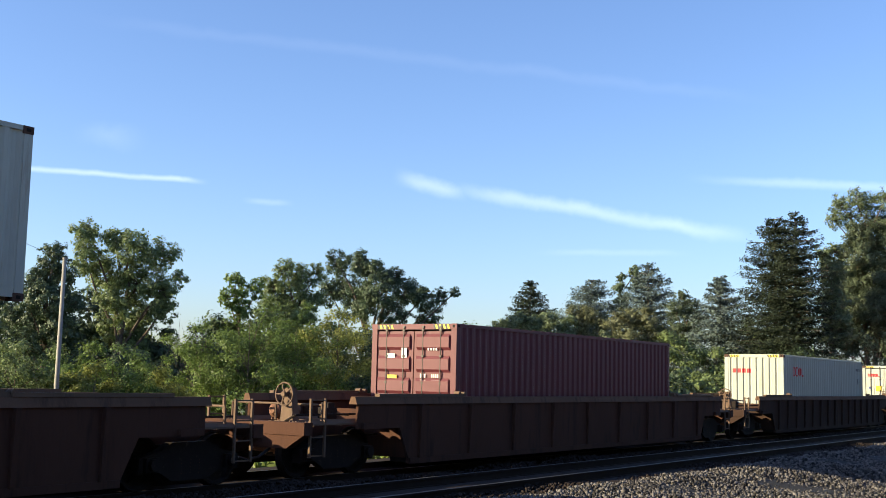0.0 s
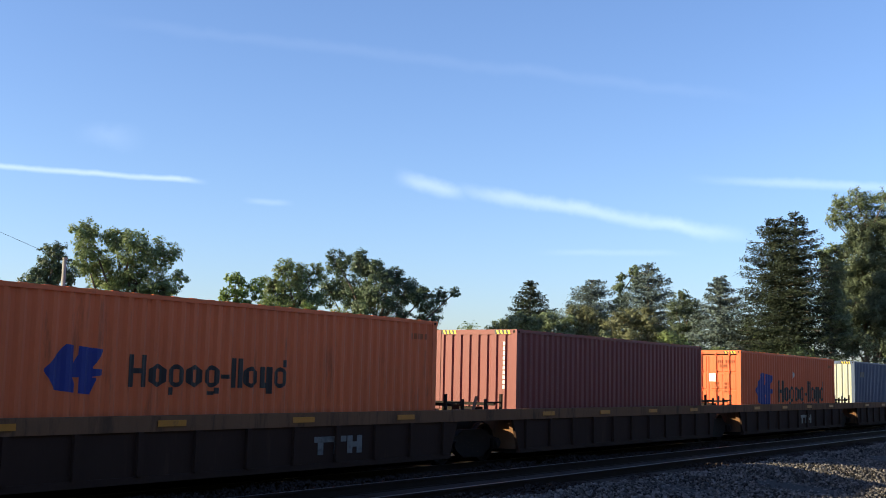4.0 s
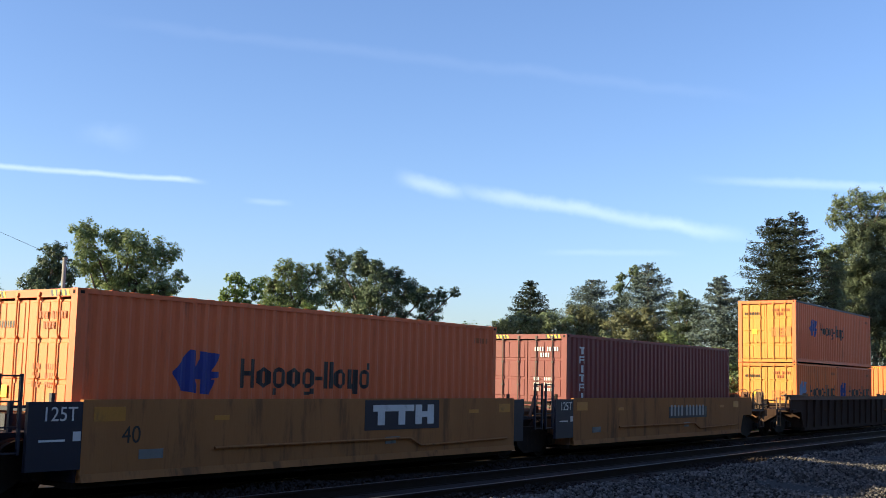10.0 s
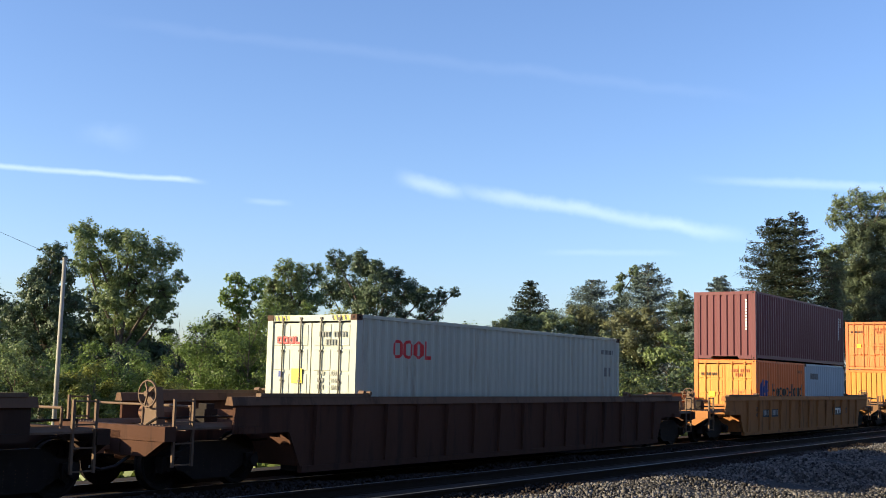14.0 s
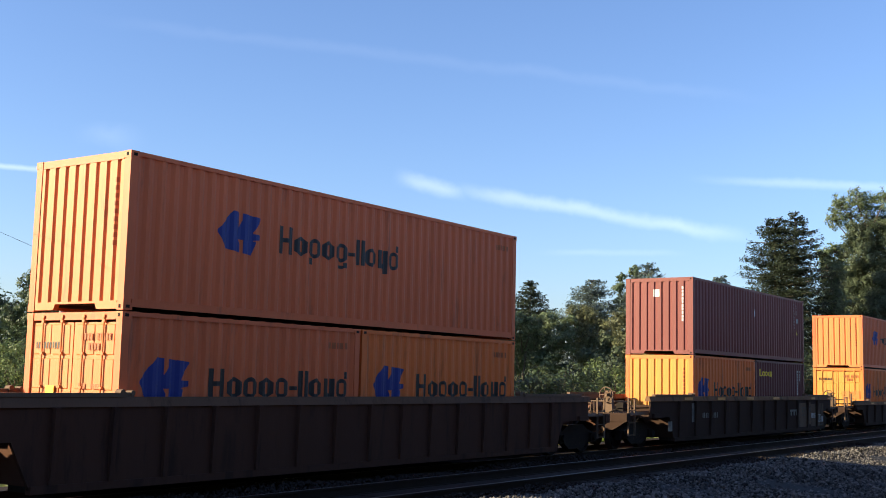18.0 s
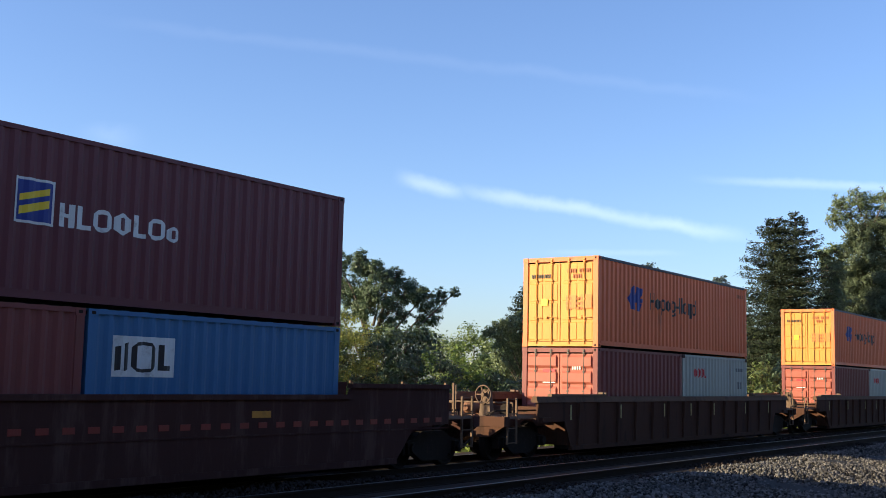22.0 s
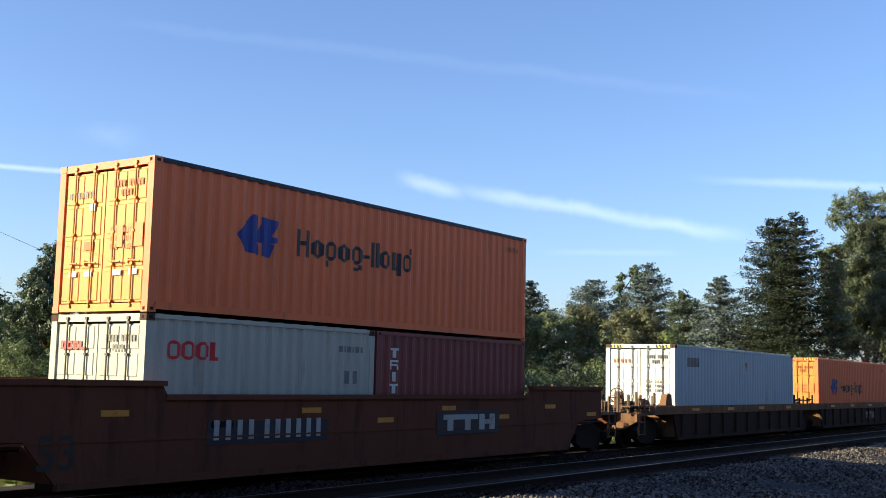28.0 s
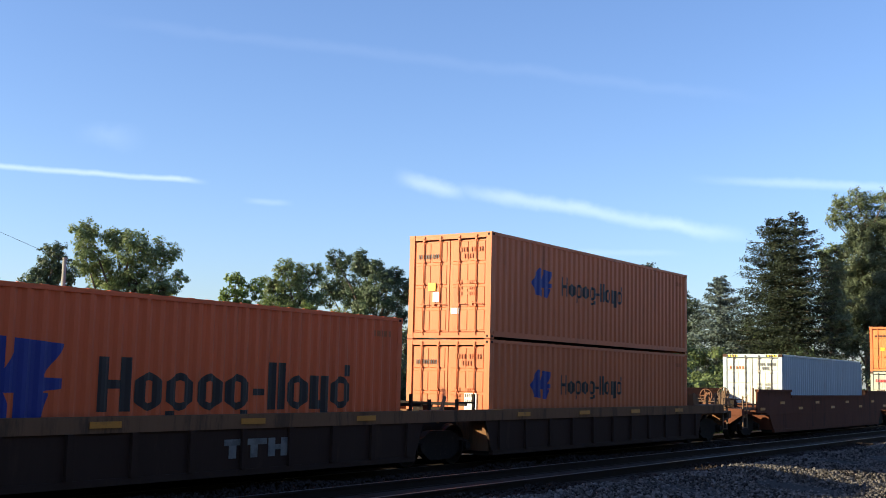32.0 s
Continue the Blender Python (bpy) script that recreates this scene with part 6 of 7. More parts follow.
hl(616.56, 0, L40, STD, PALE_ORANGE, "door", 1, words="faded orange container with a blue emblem", doors=((WHITEMARK, [(0.35, 0.7, 0.9, 1.3)]),))
hl(616.56, UP, L40, STD, PALE_ORANGE, "door", 1, words="faded orange container with a blue emblem", doors=(SIGN_TRI, (WHITEMARK, [(0.9, 1.15, 0.6, 0.75), (1.5, 1.7, 0.9, 1.15)])))
container(638.55, 0, L40, HIGH, PALEBLUE, "pale blue-white container with a rust-streaked white door", "door", "flat", [], RODGREY, endcolour=WHITE, doormarks=door_marks(HIGH, GREYMARK, RUSTMARK, 5))
oo(662.46, 0, L40, STD, "door")
hl(662.46, UP, L40, STD, ORANGE, "door", 1)

# ---------------------------------------------------------------- trees and scrub
def leaves_mesh(name, centres, normals, size, material, seed, long=1.0):
    """Many small bent leaf blades in one mesh."""
    rng = np.random.default_rng(seed)
    n = len(centres)
    a = np.cross(normals, rng.normal(size=(n, 3)))
    a /= np.linalg.norm(a, axis=1)[:, None] + 1e-9
    b = np.cross(normals, a)
    sz = size * rng.uniform(0.55, 1.3, n)[:, None]
    fold = normals * sz * 0.25
    pts = np.stack([centres - a * sz * long, centres - b * sz * 0.55 + fold, centres + a * sz * long, centres + b * sz * 0.55 + fold], 1).reshape(-1, 3)
    me = bpy.data.meshes.new(name)
    me.vertices.add(4 * n)
    me.vertices.foreach_set("co", pts.astype(np.float32).reshape(-1))
    me.loops.add(4 * n)
    me.loops.foreach_set("vertex_index", np.arange(4 * n, dtype=np.int32))
    me.polygons.add(n)
    me.polygons.foreach_set("loop_start", np.arange(0, 4 * n, 4, dtype=np.int32))
    me.update(calc_edges=True)
    me.materials.append(material)
    return me


def broadleaf(name, words, bearing, away, height, wide, material, seed, low=0.25, clumps=110, per=170, size=0.13, trunk=0.16, open_=0.0, lean=0.0, category="tree"):
    """A tapered trunk, limbs, and a ragged crown of leaf clumps carried by the limbs."""
    rng = np.random.default_rng(seed)
    rnd = random.Random(seed)
    x, y = away * math.sin(radians(bearing)), away * math.cos(radians(bearing))
    t = thing(name, words, category, at=pose(x, y, -0.62, 0, 0, seed * 37 % 360))
    h, r = height + 0.62, wide / 2 * 1.14
    wood = Shape()
    fork = h * (low + 0.12)
    wood.tube((0, 0, -0.2), (lean * 0.2, 0, fork), trunk, trunk * 0.7, 10)
    wood.tube((lean * 0.2, 0, fork), (lean, 0, h * 0.82), trunk * 0.7, trunk * 0.15, 8)
    mid_z, half_z = h * (low + 1.0) / 2, h * (1.0 - low) / 2
    cs, ns = [], []
    for i in range(clumps):
        w, up = rnd.uniform(0, 2 * math.pi), rnd.uniform(-1, 1)
        flat = math.sqrt(1 - up * up)
        way = Vector((flat * math.cos(w), flat * math.sin(w), up))
        reach = 0.90 + 0.34 * noise.noise(way * 1.9 + Vector((seed, 0, 0)))
        reach *= rnd.uniform(0.70, 1.0) if rnd.random() < 0.7 else rnd.uniform(0.25, 0.7)
        c = Vector((lean + way.x * r * reach, way.y * r * reach, mid_z + way.z * half_z * reach))
        if up < 0:
            c.x, c.y = c.x * (1 + 0.15 * up), c.y * (1 + 0.15 * up)
        rad = r * rnd.uniform(0.10, 0.24)
        if i % 3 == 0:
            root = Vector((lean * 0.5, 0, max(fork * 0.8, c.z - r * reach * 0.7 - 0.2)))
            mid = root.lerp(c, 0.55) + Vector((rnd.uniform(-.2, .2), rnd.uniform(-.2, .2), 0.1))
            wood.tube(root, mid, trunk * 0.30, trunk * 0.17, 5)
            wood.tube(mid, c, trunk * 0.17, trunk * 0.05, 5)
        n = int(per * (rad / (r * 0.2)) ** 1.5 * (1 - open_))
        d = rng.normal(size=(n, 3))
        d /= np.linalg.norm(d, axis=1)[:, None]
        dist = rad * rng.random(n) ** 0.5 * rng.uniform(0.75, 1.4, n)
        p = np.array(c) + d * dist[:, None] * (1.0, 1.0, 0.72)
        nn = d * 0.8 + np.array(way) * 0.5 + rng.normal(size=(n, 3)) * 0.5 + (0, 0, 0.35)
        cs.append(p)
        ns.append(nn / np.linalg.norm(nn, axis=1)[:, None])
    part("trunk", wood.mesh("trunk", BARK), t)
    part("crown", leaves_mesh("crown", np.concatenate(cs), np.concatenate(ns), size, material, seed + 1), t)
    return t


def lobed(name, words, bearing, away, lobes, material, seed, size=0.075, trunk=0.2, thin_=1.0, category="tree"):
    """A tree whose crown hangs in separate lobes (across, height, radius), each a cloud of leafy tufts on its own limb."""
    rng = np.random.default_rng(seed)
    rnd = random.Random(seed)
    x, y = away * math.sin(radians(bearing)), away * math.cos(radians(bearing))
    t = thing(name, words, category, at=pose(x, y, -0.62, 0, 0, -bearing))
    wood = Shape()
    tall = max(z for _, z, _ in lobes) + 0.62
    mean = sum(p[0] for p in lobes) / len(lobes)
    spread = max(abs(p[0] - mean) for p in lobes)
    wood.tube((0, 0, -0.2), (mean * 0.4, 0, tall * 0.4), trunk, trunk * 0.7, 10)
    wood.tube((mean * 0.4, 0, tall * 0.4), (mean, 0, tall * 0.85), trunk * 0.7, trunk * 0.15, 8)
    cs, ns = [], []
    for dx, z, r in lobes:
        z += 0.62
        middle = Vector((dx, rnd.uniform(-0.55, 0.55) * spread, z))
        root = Vector((mean * 0.5 + (dx - mean) * 0.15, 0, max(tall * 0.22, z - abs(dx - mean) * 0.9 - r - 0.4)))
        bend = root.lerp(middle, 0.55) + Vector((rnd.uniform(-.15, .15), 0, rnd.uniform(0.0, 0.2)))
        wood.tube(root, bend, trunk * 0.32, trunk * 0.2, 6)
        wood.tube(bend, middle, trunk * 0.2, trunk * 0.08, 5)
        r *= 1.1
        tufts = int(34 * (0.6 + r))
        for _ in range(tufts):
            way = Vector((rnd.gauss(0, 1), rnd.gauss(0, 1), rnd.gauss(0, 1) + 0.15)).normalized()
            c = middle + way * r * rnd.uniform(0.35, 1.0)
            rad = r * rnd.uniform(0.17, 0.37)
            if rnd.random() < 0.35:
                wood.tube(middle.lerp(c, 0.1), c, trunk * 0.06, 0.008, 4)
            n = int(thin_ * 2.7 * rad * rad / (size * size)) + 6
            d = rng.normal(size=(n, 3))
            d /= np.linalg.norm(d, axis=1)[:, None]
            dist = rad * rng.random(n) ** 0.45 * rng.uniform(0.75, 1.18, n)
            cs.append(np.array(c) + d * dist[:, None] * (1.0, 1.0, 0.8))
            nn = d * 0.6 + np.array(way) * 0.7 + rng.normal(size=(n, 3)) * 0.45 + (0, 0, 0.3)
            ns.append(nn / np.linalg.norm(nn, axis=1)[:, None])
    part("trunk", wood.mesh("trunk", BARK), t)
    part("crown", leaves_mesh("crown", np.concatenate(cs), np.concatenate(ns), size, material, seed + 1), t)
    return t


def spruce(words, bearing, away, height, wide, material, seed, low=0.02, size=0.125, tiers=30, twin=False, point=2.5):
    """A conifer: whorls of drooping boughs hung with needle sprays."""
    rng = np.random.default_rng(seed)
    rnd = random.Random(seed)
    x, y = away * math.sin(radians(bearing)), away * math.cos(radians(bearing))
    t = thing("spruce_tree", words, "tree", at=pose(x, y, -0.62, 0, 0, -bearing))
    h, r = height + 0.5, wide / 2 * 1.05
    wood = Shape()
    tops = [(0.0, 0.0, 1.0)] if not twin else [(-0.75, 0.1, 0.985), (0.75, -0.1, 1.0)]
    cs, ns = [], []
    for tx, ty, th in tops:
        wood.tube((tx, ty, -0.2), (tx, ty, h * th * 0.96), 0.22, 0.03, 8)
        for i in range(tiers):
            k = low + (0.99 - low) * (i + rnd.uniform(-0.3, 0.3)) / tiers
            k = min(max(k, 0.01), 0.985)
            reach = r * (1 - math.exp(-point * (1 - k))) / (1 - math.exp(-point)) * rnd.uniform(0.88, 1.06) + 0.05
            if k < 0.12:
                reach *= 0.9
            boughs = 6 + int(9 * (1 - k))
            for j in range(boughs):
                w = 2 * math.pi * (j + rnd.uniform(-0.35, 0.35)) / boughs + i
                rr = reach * rnd.uniform(0.72, 1.12)
                z0 = h * th * min(k + rnd.uniform(-0.6, 0.6) / tiers, 0.985)
                a = Vector((tx, ty, z0))
                drop = -0.20 * rr * (1 - k) + 0.12 * rr * k
                tip = a + Vector((rr * math.cos(w), rr * math.sin(w), drop))
                if j % 3 == 0:
                    wood.tube(a, tip, 0.035, 0.01, 4)
                n = int(14 + 38 * rr)
                f = rng.random(n) ** 0.65
                side = Vector((-math.sin(w), math.cos(w), 0))
                p = np.array(a)[None] + f[:, None] * np.array(tip - a)[None]
                p += np.array(side)[None] * (rng.normal(size=(n, 1)) * 0.20 * rr * (0.35 + f[:, None] * 0.5))
                p[:, 2] += -np.abs(rng.normal(size=n)) * 0.18 + 0.10 * f ** 3 * rr
                nn = np.stack([rng.normal(size=n) * 0.5 + 0.5 * math.cos(w), rng.normal(size=n) * 0.5 + 0.5 * math.sin(w), np.full(n, 0.8)], 1)
                cs.append(p)
                ns.append(nn / np.linalg.norm(nn, axis=1)[:, None])
    part("trunk", wood.mesh("trunk", BARK), t)
    part("crown", leaves_mesh("crown", np.concatenate(cs), np.concatenate(ns), size * 0.74, material, seed + 1, 1.7), t)
    return t


TREE, BUSH = "broadleaf_tree", "bush"
lobed("cedar_tree", "dense dark green cedar beside a pole", 36.3, 52, [(0.2, 7.1, 0.47), (-0.1, 6.6, 0.7), (-0.5, 5.8, 0.76), (0.5, 6.1, 0.7), (-0.9, 4.9, 0.64), (0.0, 5.1, 0.87), (-1.3, 4.1, 0.7),
                                                                          (-0.4, 4.0, 0.82), (0.8, 4.7, 0.7), (0.4, 3.8, 0.82), (-0.8, 2.8, 0.9), (0.6, 2.6, 0.9)], LEAF_DARK, 11, 0.065)
broadleaf("cedar_tree", "dense dark green cedar among other trees", 33.2, 58, 6.2, 5.4, LEAF_DARK, 12, 0.02, 120, 200, 0.10)
lobed(TREE, "tall cottonwood with a broken open crown in lobes", 39.3, 58, [(-1.5, 8.5, 0.78), (-0.1, 8.5, 0.75), (0.8, 7.7, 0.98), (2.1, 7.8, 0.85), (-1.4, 7.3, 0.91), (-0.3, 6.8, 1.04), (1.1, 6.3, 1.04), (2.2, 5.9, 0.91),
                                                                            (3.1, 6.7, 0.42), (2.3, 5.0, 0.72), (0.1, 5.2, 0.98), (1.3, 4.7, 0.98), (-0.2, 3.9, 0.78), (0.9, 3.2, 0.91)], LEAF_MID, 13, 0.08, 0.25)
# dark fill trees: the shade below and between crowns is put into their leaves
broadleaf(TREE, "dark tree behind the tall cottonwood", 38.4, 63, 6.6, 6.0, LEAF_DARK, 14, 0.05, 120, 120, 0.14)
broadleaf(TREE, "young tree with deep shade put into its leaf colour", 35.8, 62, 5.2, 6.0, LEAF_DARK, 35, 0.0, 100, 120, 0.14)
broadleaf(TREE, "low tree under the cottonwood with shade in its leaf colour", 39.6, 55, 3.4, 5.0, LEAF_DARK, 48, 0.0, 100, 170, 0.09)
broadleaf(TREE, "young tree with deep shade put into its leaf colour", 43.0, 61, 3.7, 4.6, LEAF_DARK, 47, 0.0, 90, 120, 0.12)
broadleaf(TREE, "young tree with deep shade put into its leaf colour", 41.2, 60, 4.4, 4.2, LEAF_DARK, 36, 0.0, 90, 120, 0.14)
lobed(TREE, "small light green tree with an airy crown", 45.4, 60, [(-0.3, 6.7, 0.59), (-0.7, 5.9, 0.53), (0.1, 5.9, 0.66), (0.8, 6.5, 0.53), (-0.2, 5.1, 0.66)], LEAF_BRIGHT, 15, 0.085, 0.12, 0.7)
broadleaf(TREE, "full young green tree in the thicket", 46.2, 61, 6.0, 5.0, LEAF_MID, 51, 0.0, 110, 130, 0.105)
broadleaf(TREE, "full young green tree in the thicket", 48.9, 63, 6.3, 5.0, LEAF_MID, 52, 0.0, 110, 130, 0.105)
lobed(TREE, "full green maple behind the scrub", 48.0, 62, [(-0.4, 7.5, 0.71), (-1.1, 6.6, 0.82), (0.4, 7.2, 0.82), (1.2, 7.5, 0.55), (-0.2, 6.1, 0.95), (-1.3, 5.4, 0.82), (1.0, 6.0, 0.82), (0.2, 4.8, 1.0)], LEAF_MID, 16, 0.075)
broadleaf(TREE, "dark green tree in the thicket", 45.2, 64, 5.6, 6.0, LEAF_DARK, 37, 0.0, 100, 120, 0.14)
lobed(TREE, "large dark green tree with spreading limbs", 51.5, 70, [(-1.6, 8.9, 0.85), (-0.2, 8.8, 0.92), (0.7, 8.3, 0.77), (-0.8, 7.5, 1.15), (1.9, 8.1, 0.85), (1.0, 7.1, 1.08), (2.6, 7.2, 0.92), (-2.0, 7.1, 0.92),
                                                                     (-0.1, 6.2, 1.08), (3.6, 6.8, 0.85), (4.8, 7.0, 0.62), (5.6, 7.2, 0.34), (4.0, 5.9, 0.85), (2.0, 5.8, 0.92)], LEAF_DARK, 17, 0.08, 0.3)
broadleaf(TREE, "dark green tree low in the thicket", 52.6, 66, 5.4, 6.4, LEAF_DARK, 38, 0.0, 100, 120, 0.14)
spruce("small dark spruce showing over scrub", 60.0, 105, 11.6, 8.0, NEEDLE, 21)
spruce("dark blue spruce with a broad top", 63.1, 110, 12.3, 8.2, NEEDLE_BLUE, 22, point=4.5)
spruce("broad blue spruce above the thicket", 65.9, 105, 13.3, 7.8, NEEDLE_BLUE, 23, point=4.2)
lobed(TREE, "slim light green tree between spruces", 64.5, 112, [(0.1, 12.3, 0.43), (-0.1, 11.3, 0.67), (0.4, 10.1, 0.77), (1.5, 12.9, 0.63), (1.7, 11.8, 0.77), (-0.2, 9.2, 0.84), (0.9, 8.2, 1.2)], LEAF_GREY, 24, 0.11)
lobed(TREE, "green tree beside a blue spruce", 67.7, 100, [(-0.3, 9.5, 0.6), (0.5, 8.7, 0.86), (-0.7, 8.3, 0.97), (0.7, 7.2, 1.18), (-0.7, 6.4, 1.18), (0.3, 5.4, 1.29)], LEAF_OLIVE, 25, 0.10)
spruce("narrow blue spruce among broadleaf trees", 69.4, 92, 11.0, 7.6, NEEDLE_BLUE, 26, point=2.3)
spruce("tall dark spruce with a double top", 72.5, 88, 15.3, 5.9, NEEDLE, 27, 0.02, 0.10, 44, True, 6.5)
lobed(TREE, "tall open-crowned tree with an airy top behind the spruce", 76.3, 97, [(-2.1, 16.8, 0.92), (-0.8, 17.2, 0.92), (-2.5, 15.5, 0.83), (0.1, 16.9, 1.02), (-1.2, 15.7, 1.11), (1.4, 17.1, 0.83)], LEAF_GREY, 40, 0.085, 0.25, 0.5)
lobed(TREE, "tall full olive-green tree at the wood's edge", 76.5, 97, [(-0.9, 14.1, 1.32), (0.6, 15.1, 1.51), (2.2, 15.2, 1.51), (1.4, 13.1, 1.85), (-1.3, 12.4, 1.61), (-1.6, 10.5, 1.79), (0.3, 10.8, 1.85), (-1.8, 8.5, 1.73), (0.0, 8.5, 1.85), (1.6, 10.5, 1.73), (1.8, 8.1, 1.85), (-2.1, 6.4, 1.73), (-0.1, 6.0, 1.85), (1.5, 5.8, 1.85)], LEAF_OLIVE, 28, 0.095, 0.3)
broadleaf(TREE, "tall open-crowned tree at the wood's edge", 80.4, 150, 26.0, 14.0, LEAF_OLIVE, 29, 0.05, 140, 200, 0.13, 0.3, 0.1)
lobed(TREE, "grey-green tree in shade behind the spruce", 74.6, 92, [(-0.5, 12.2, 0.61), (0.3, 12.4, 0.7), (-0.3, 11.4, 0.79), (0.3, 10.9, 0.87), (0.0, 9.8, 1.05), (0.0, 8.2, 1.3), (0.3, 6.4, 1.4)], LEAF_GREY, 30, 0.10)
broadleaf(TREE, "green tree in shade behind spruces", 70.9, 98, 8.0, 7.0, LEAF_MID, 39, 0.0, 90, 170, 0.16)
broadleaf(TREE, "distant green tree beyond the gap", 43.2, 125, 6.0, 9.0, LEAF_MID, 31, 0.0, 80, 200, 0.16)
broadleaf(TREE, "distant green tree beyond the gap", 57.2, 120, 8.0, 12.0, LEAF_MID, 32, 0.0, 90, 200, 0.16)
lobed(BUSH, "tall green sunlit thicket below a spruce", 59.5, 74, [(-2.0, 5.0, 0.48), (-1.1, 5.3, 0.72), (-0.1, 5.5, 0.79), (0.9, 5.5, 0.79), (2.0, 5.8, 0.79), (3.1, 5.6, 0.72), (-1.2, 4.7, 0.95), (0.7, 4.6, 1.11),
                                                                   (2.5, 4.7, 1.11), (-0.6, 3.2, 1.2), (1.6, 3.2, 1.2)], LEAF_GREY, 41, 0.085, 0.12, 1.0, "bush")
lobed(BUSH, "browning bush with bare twigs", 63.1, 75, [(-0.9, 6.1, 0.81), (-0.2, 6.1, 0.89), (0.6, 5.8, 0.73), (-0.3, 4.8, 1.05), (0.9, 4.9, 0.97), (0.0, 3.6, 1.2)], LEAF_BROWN, 42, 0.08, 0.12, 0.8, "bush")
lobed(BUSH, "dull olive thicket below the spruces", 66.0, 72, [(-1.9, 5.8, 0.7), (-1.0, 6.0, 0.77), (-0.1, 5.8, 0.77), (-1.4, 4.6, 1.08), (0.2, 5.0, 1.01), (0.9, 5.0, 0.62), (-0.6, 3.6, 1.2)], LEAF_BROWN, 43, 0.08, 0.12, 1.0, "bush")

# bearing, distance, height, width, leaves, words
# bushes in shade get it from the dark leaf colour
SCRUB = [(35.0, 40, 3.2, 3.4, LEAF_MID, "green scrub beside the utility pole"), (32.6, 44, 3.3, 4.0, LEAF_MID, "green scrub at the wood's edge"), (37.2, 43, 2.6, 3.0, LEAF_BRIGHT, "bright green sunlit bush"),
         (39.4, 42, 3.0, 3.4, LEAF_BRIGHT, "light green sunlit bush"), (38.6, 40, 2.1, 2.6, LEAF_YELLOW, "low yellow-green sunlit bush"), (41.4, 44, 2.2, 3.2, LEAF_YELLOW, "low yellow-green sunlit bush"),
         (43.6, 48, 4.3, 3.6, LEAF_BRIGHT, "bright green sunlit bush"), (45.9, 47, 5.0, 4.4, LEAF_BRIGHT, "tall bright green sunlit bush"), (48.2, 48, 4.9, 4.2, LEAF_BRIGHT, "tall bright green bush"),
         (50.3, 49, 5.4, 3.8, LEAF_YELLOW, "tall yellow-green sunlit bush"), (52.3, 50, 4.2, 4.0, LEAF_DARK, "green bush with shade put into its leaf colour"), (54.3, 50, 3.4, 4.2, LEAF_DARK, "green scrub with shade put into its leaf colour"),
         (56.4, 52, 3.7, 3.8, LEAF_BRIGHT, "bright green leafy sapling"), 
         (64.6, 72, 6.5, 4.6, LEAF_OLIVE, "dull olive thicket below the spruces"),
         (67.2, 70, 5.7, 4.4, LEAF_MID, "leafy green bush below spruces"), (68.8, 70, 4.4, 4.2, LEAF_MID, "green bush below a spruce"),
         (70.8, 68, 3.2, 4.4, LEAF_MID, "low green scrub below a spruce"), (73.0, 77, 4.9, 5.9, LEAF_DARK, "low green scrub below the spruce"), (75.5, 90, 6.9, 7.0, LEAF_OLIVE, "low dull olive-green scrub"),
         (78.0, 110, 7.2, 8.6, LEAF_OLIVE, "low green scrub at the wood's edge"), (59.5, 52, 2.9, 4.6, LEAF_DARK, "green scrub with shade put into its leaf colour"), (61.8, 54, 3.1, 4.6, LEAF_DARK, "green scrub with shade put into its leaf colour"),
         (64.3, 56, 3.0, 4.6, LEAF_MID, "green scrub behind the railway"), (66.8, 58, 2.9, 4.6, LEAF_DARK, "green scrub with shade put into its leaf colour"), (69.2, 60, 2.6, 4.6, LEAF_MID, "green scrub behind the railway")]
for i, (b, d, h, w, m, words) in enumerate(SCRUB):
    broadleaf(BUSH, words, b, d, h, w, m, 100 + i, 0.0, 80 if d < 50 else 60, 190 if d < 50 else 115, 0.052 if d < 50 else 0.078 if d < 57 else 0.115, 0.06, 0.0, 0.0, "bush")

# bare twigs of a dead shrub in the gap between the trees
twigs = Shape()
trng = random.Random(4)
for i in range(60):
    a = Vector((trng.uniform(-0.8, 0.8), trng.uniform(-0.8, 0.8), trng.uniform(0.5, 3.5)))
    b = a + Vector((trng.uniform(-0.7, 0.7), trng.uniform(-0.7, 0.7), trng.uniform(0.8, 2.2)))
    twigs.tube(a, b, 0.02, 0.006, 4)
dead = thing("dead_shrub", "bare grey twigs of a dead shrub", "bush", at=pose(56 * math.sin(radians(43.0)), 56 * math.cos(radians(43.0)), -0.62))
tagged(part("bare_twig", twigs.mesh("bare_twig", BARK), dead), kind="stuff")

# unseen ground and trees behind the camera, added to shape the train's light
# warm ground, added out of view to light the container sides from below
verge = strip("verge", [(5.2, -0.46), (-3.0, -0.47), (-40.0, -0.5), (-200.0, -0.7)][::-1], -400, 900, BOUNCE_STRAW)
tagged(verge, "unseen straw-coloured ground added to throw warm light on the train", "ground", kind="structure")
# two rows of added trees, out of view, block low sky light from the cars
screen_tree = broadleaf(TREE, "unseen leafy tree added to keep sky light off the train", 200.0, 34, 7.4, 7.6, LEAF_DARK, 61, 0.0, 60, 30, 0.75, 0.3)
wrnd = random.Random(8)
for i in range(40):
    tall = wrnd.uniform(1.1, 1.35) if i % 2 else wrnd.uniform(0.85, 1.1)
    x = -60 + (i // 2) * 7.5 + wrnd.uniform(-1.5, 1.5)
    y = (-8.5 if i % 2 else -31.0) + wrnd.uniform(-1.0, 1.0)
    copy_thing(screen_tree, Matrix.Translation((x, y, -0.3)) @ Matrix.Rotation(wrnd.uniform(0, 6.28), 4, "Z") @ Matrix.Scale(tall, 4))

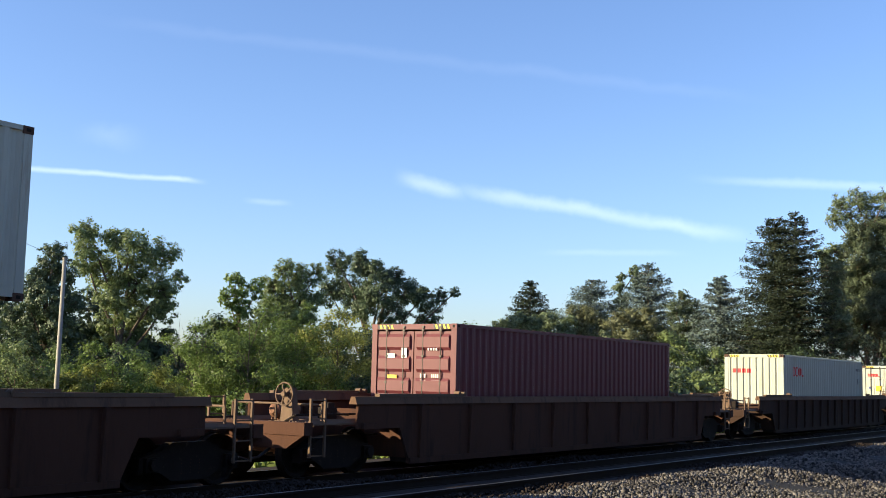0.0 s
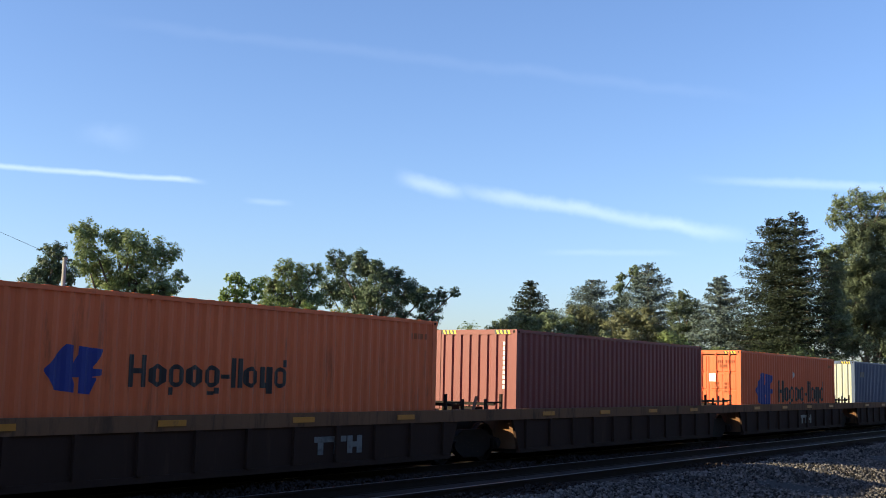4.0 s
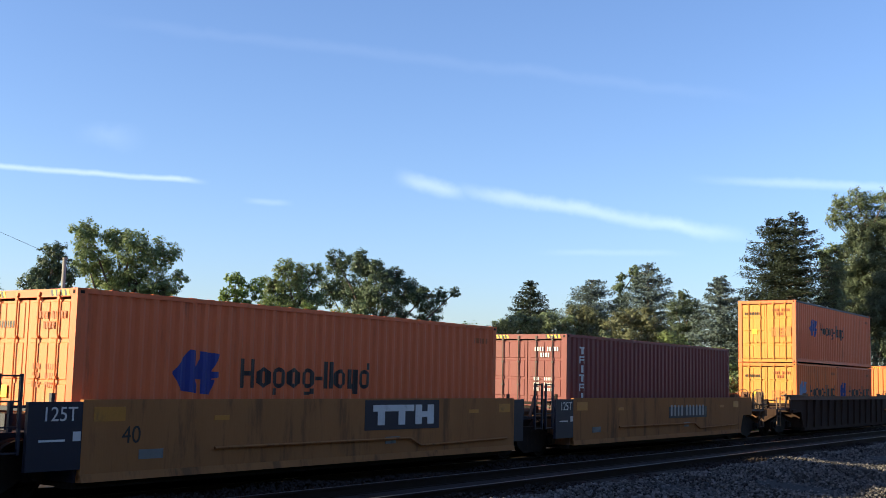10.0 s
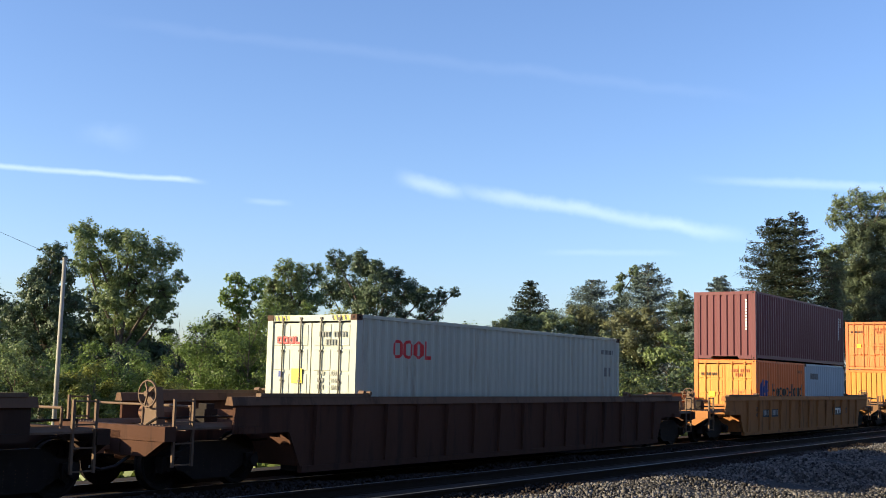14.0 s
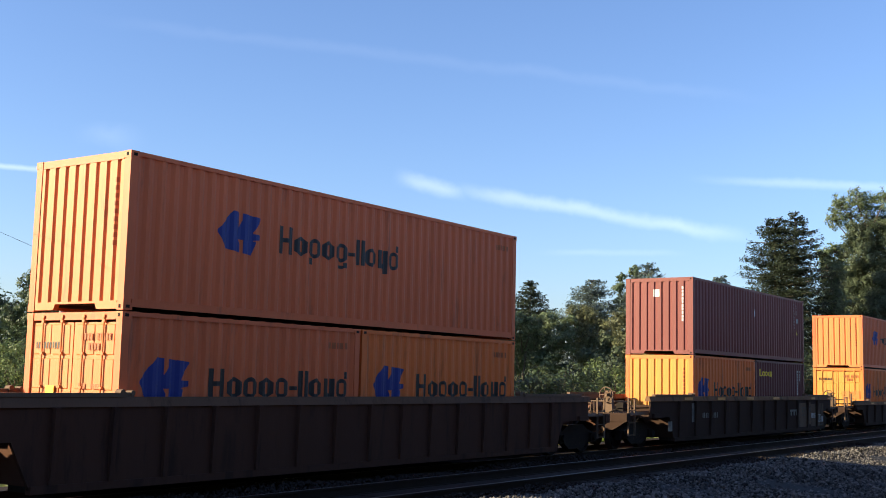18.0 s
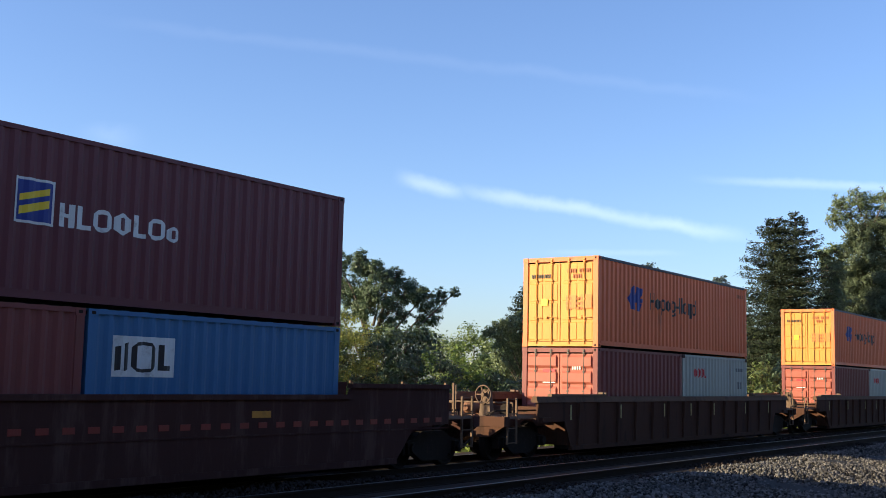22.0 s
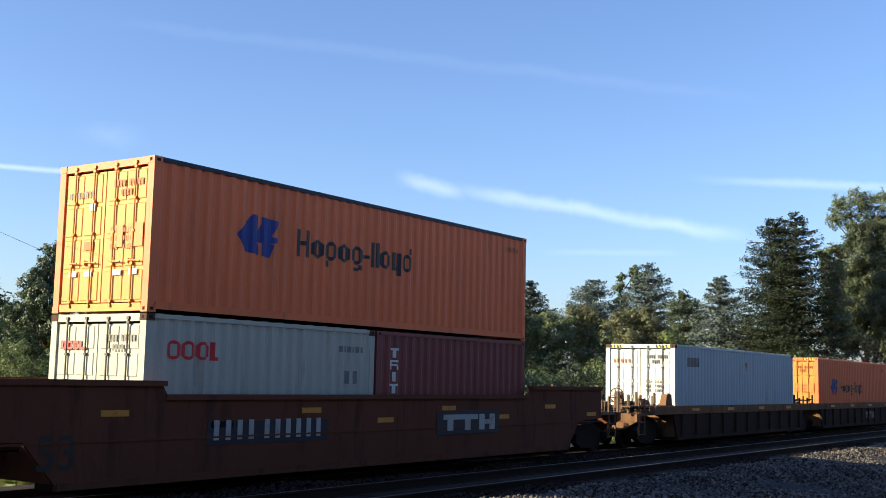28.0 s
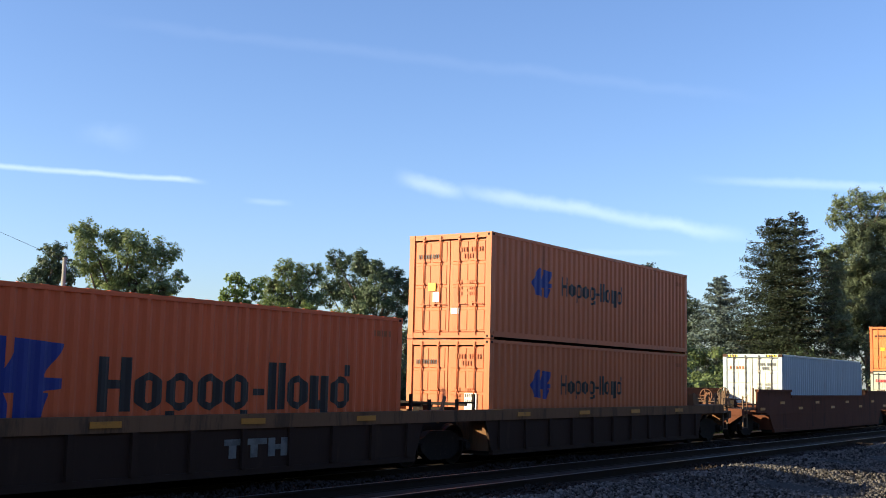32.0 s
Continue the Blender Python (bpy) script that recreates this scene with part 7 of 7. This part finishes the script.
# rough grass between the track and the scrub
rng = np.random.default_rng(9)
n = 26000
gx, gy = rng.uniform(14, 110, n), 20 + 26 * rng.random(n) ** 1.4
up = np.stack([rng.normal(size=n) * 0.9, rng.normal(size=n) * 0.9, np.full(n, 0.25)], 1)
up /= np.linalg.norm(up, axis=1)[:, None]
turf = new("grass", leaves_mesh("grass", np.stack([gx, gy, -0.5 + 0.2 * rng.random(n)], 1), up, 0.22, GRASS, 10))
tagged(turf, "rough sunlit grass behind the track", "grass", kind="stuff")

# a weathered utility pole with its wire
pole = thing("utility_pole", "weathered grey utility pole in front of the trees", "pole", at=pose(27.6 * math.sin(radians(36.85)), 27.6 * math.cos(radians(36.85)), -0.62, 0, 0.0, 0))
part("shaft", shared("shaft", POLEWOOD, lambda s: s.tube((0, 0, -0.3), (0.03, 0.0, 5.15), 0.060, 0.045, 12), True), pole)
part("pole_cap", shared("pole_cap", POLEWOOD, lambda s: s.tube((0.03, 0, 5.15), (0.03, 0, 5.19), 0.052, 0.05, 12)), pole)

wire = Shape()
foot = pole.matrix_basis.translation
run = [Vector(p) - foot for p in ((16.6, 22.1, 4.5), (13.4, 19.9, 4.66), (10.2, 17.8, 4.9), (-6.0, 19.2, 6.2))]
for a, b in zip(run, run[1:]):
    wire.tube(a, b, 0.004, n=5)
part("wire", wire.mesh("wire", HOSE), pole, "thin black overhead wire")

# ---------------------------------------------------------------- all that moves
def motions():
    for ob, u, y, z in MOVERS:
        walk(ob, [(t, pose(u - SPEED * t, y, z)) for t in (0.0, 8.0, 16.0, 24.0, 32.0)])
    turn = math.degrees(SPEED / 0.457) / FPS
    for w, dx, u in WHEELS:
        first = max(0, int((u - 62.0) / SPEED * FPS))
        last = min(32 * FPS, int((u - 8.0) / SPEED * FPS))
        rows = [(0.0, pose(dx, 0, 0.457))]
        if last > first:
            rows += [(k / FPS, pose(dx, 0, 0.457, 0, -turn * (k - first), 0)) for k in range(max(first, 1), last + 1)]
        if rows[-1][0] < 32.0:
            rows.append((32.0, rows[-1][1]))
        walk(w, rows)


motions()
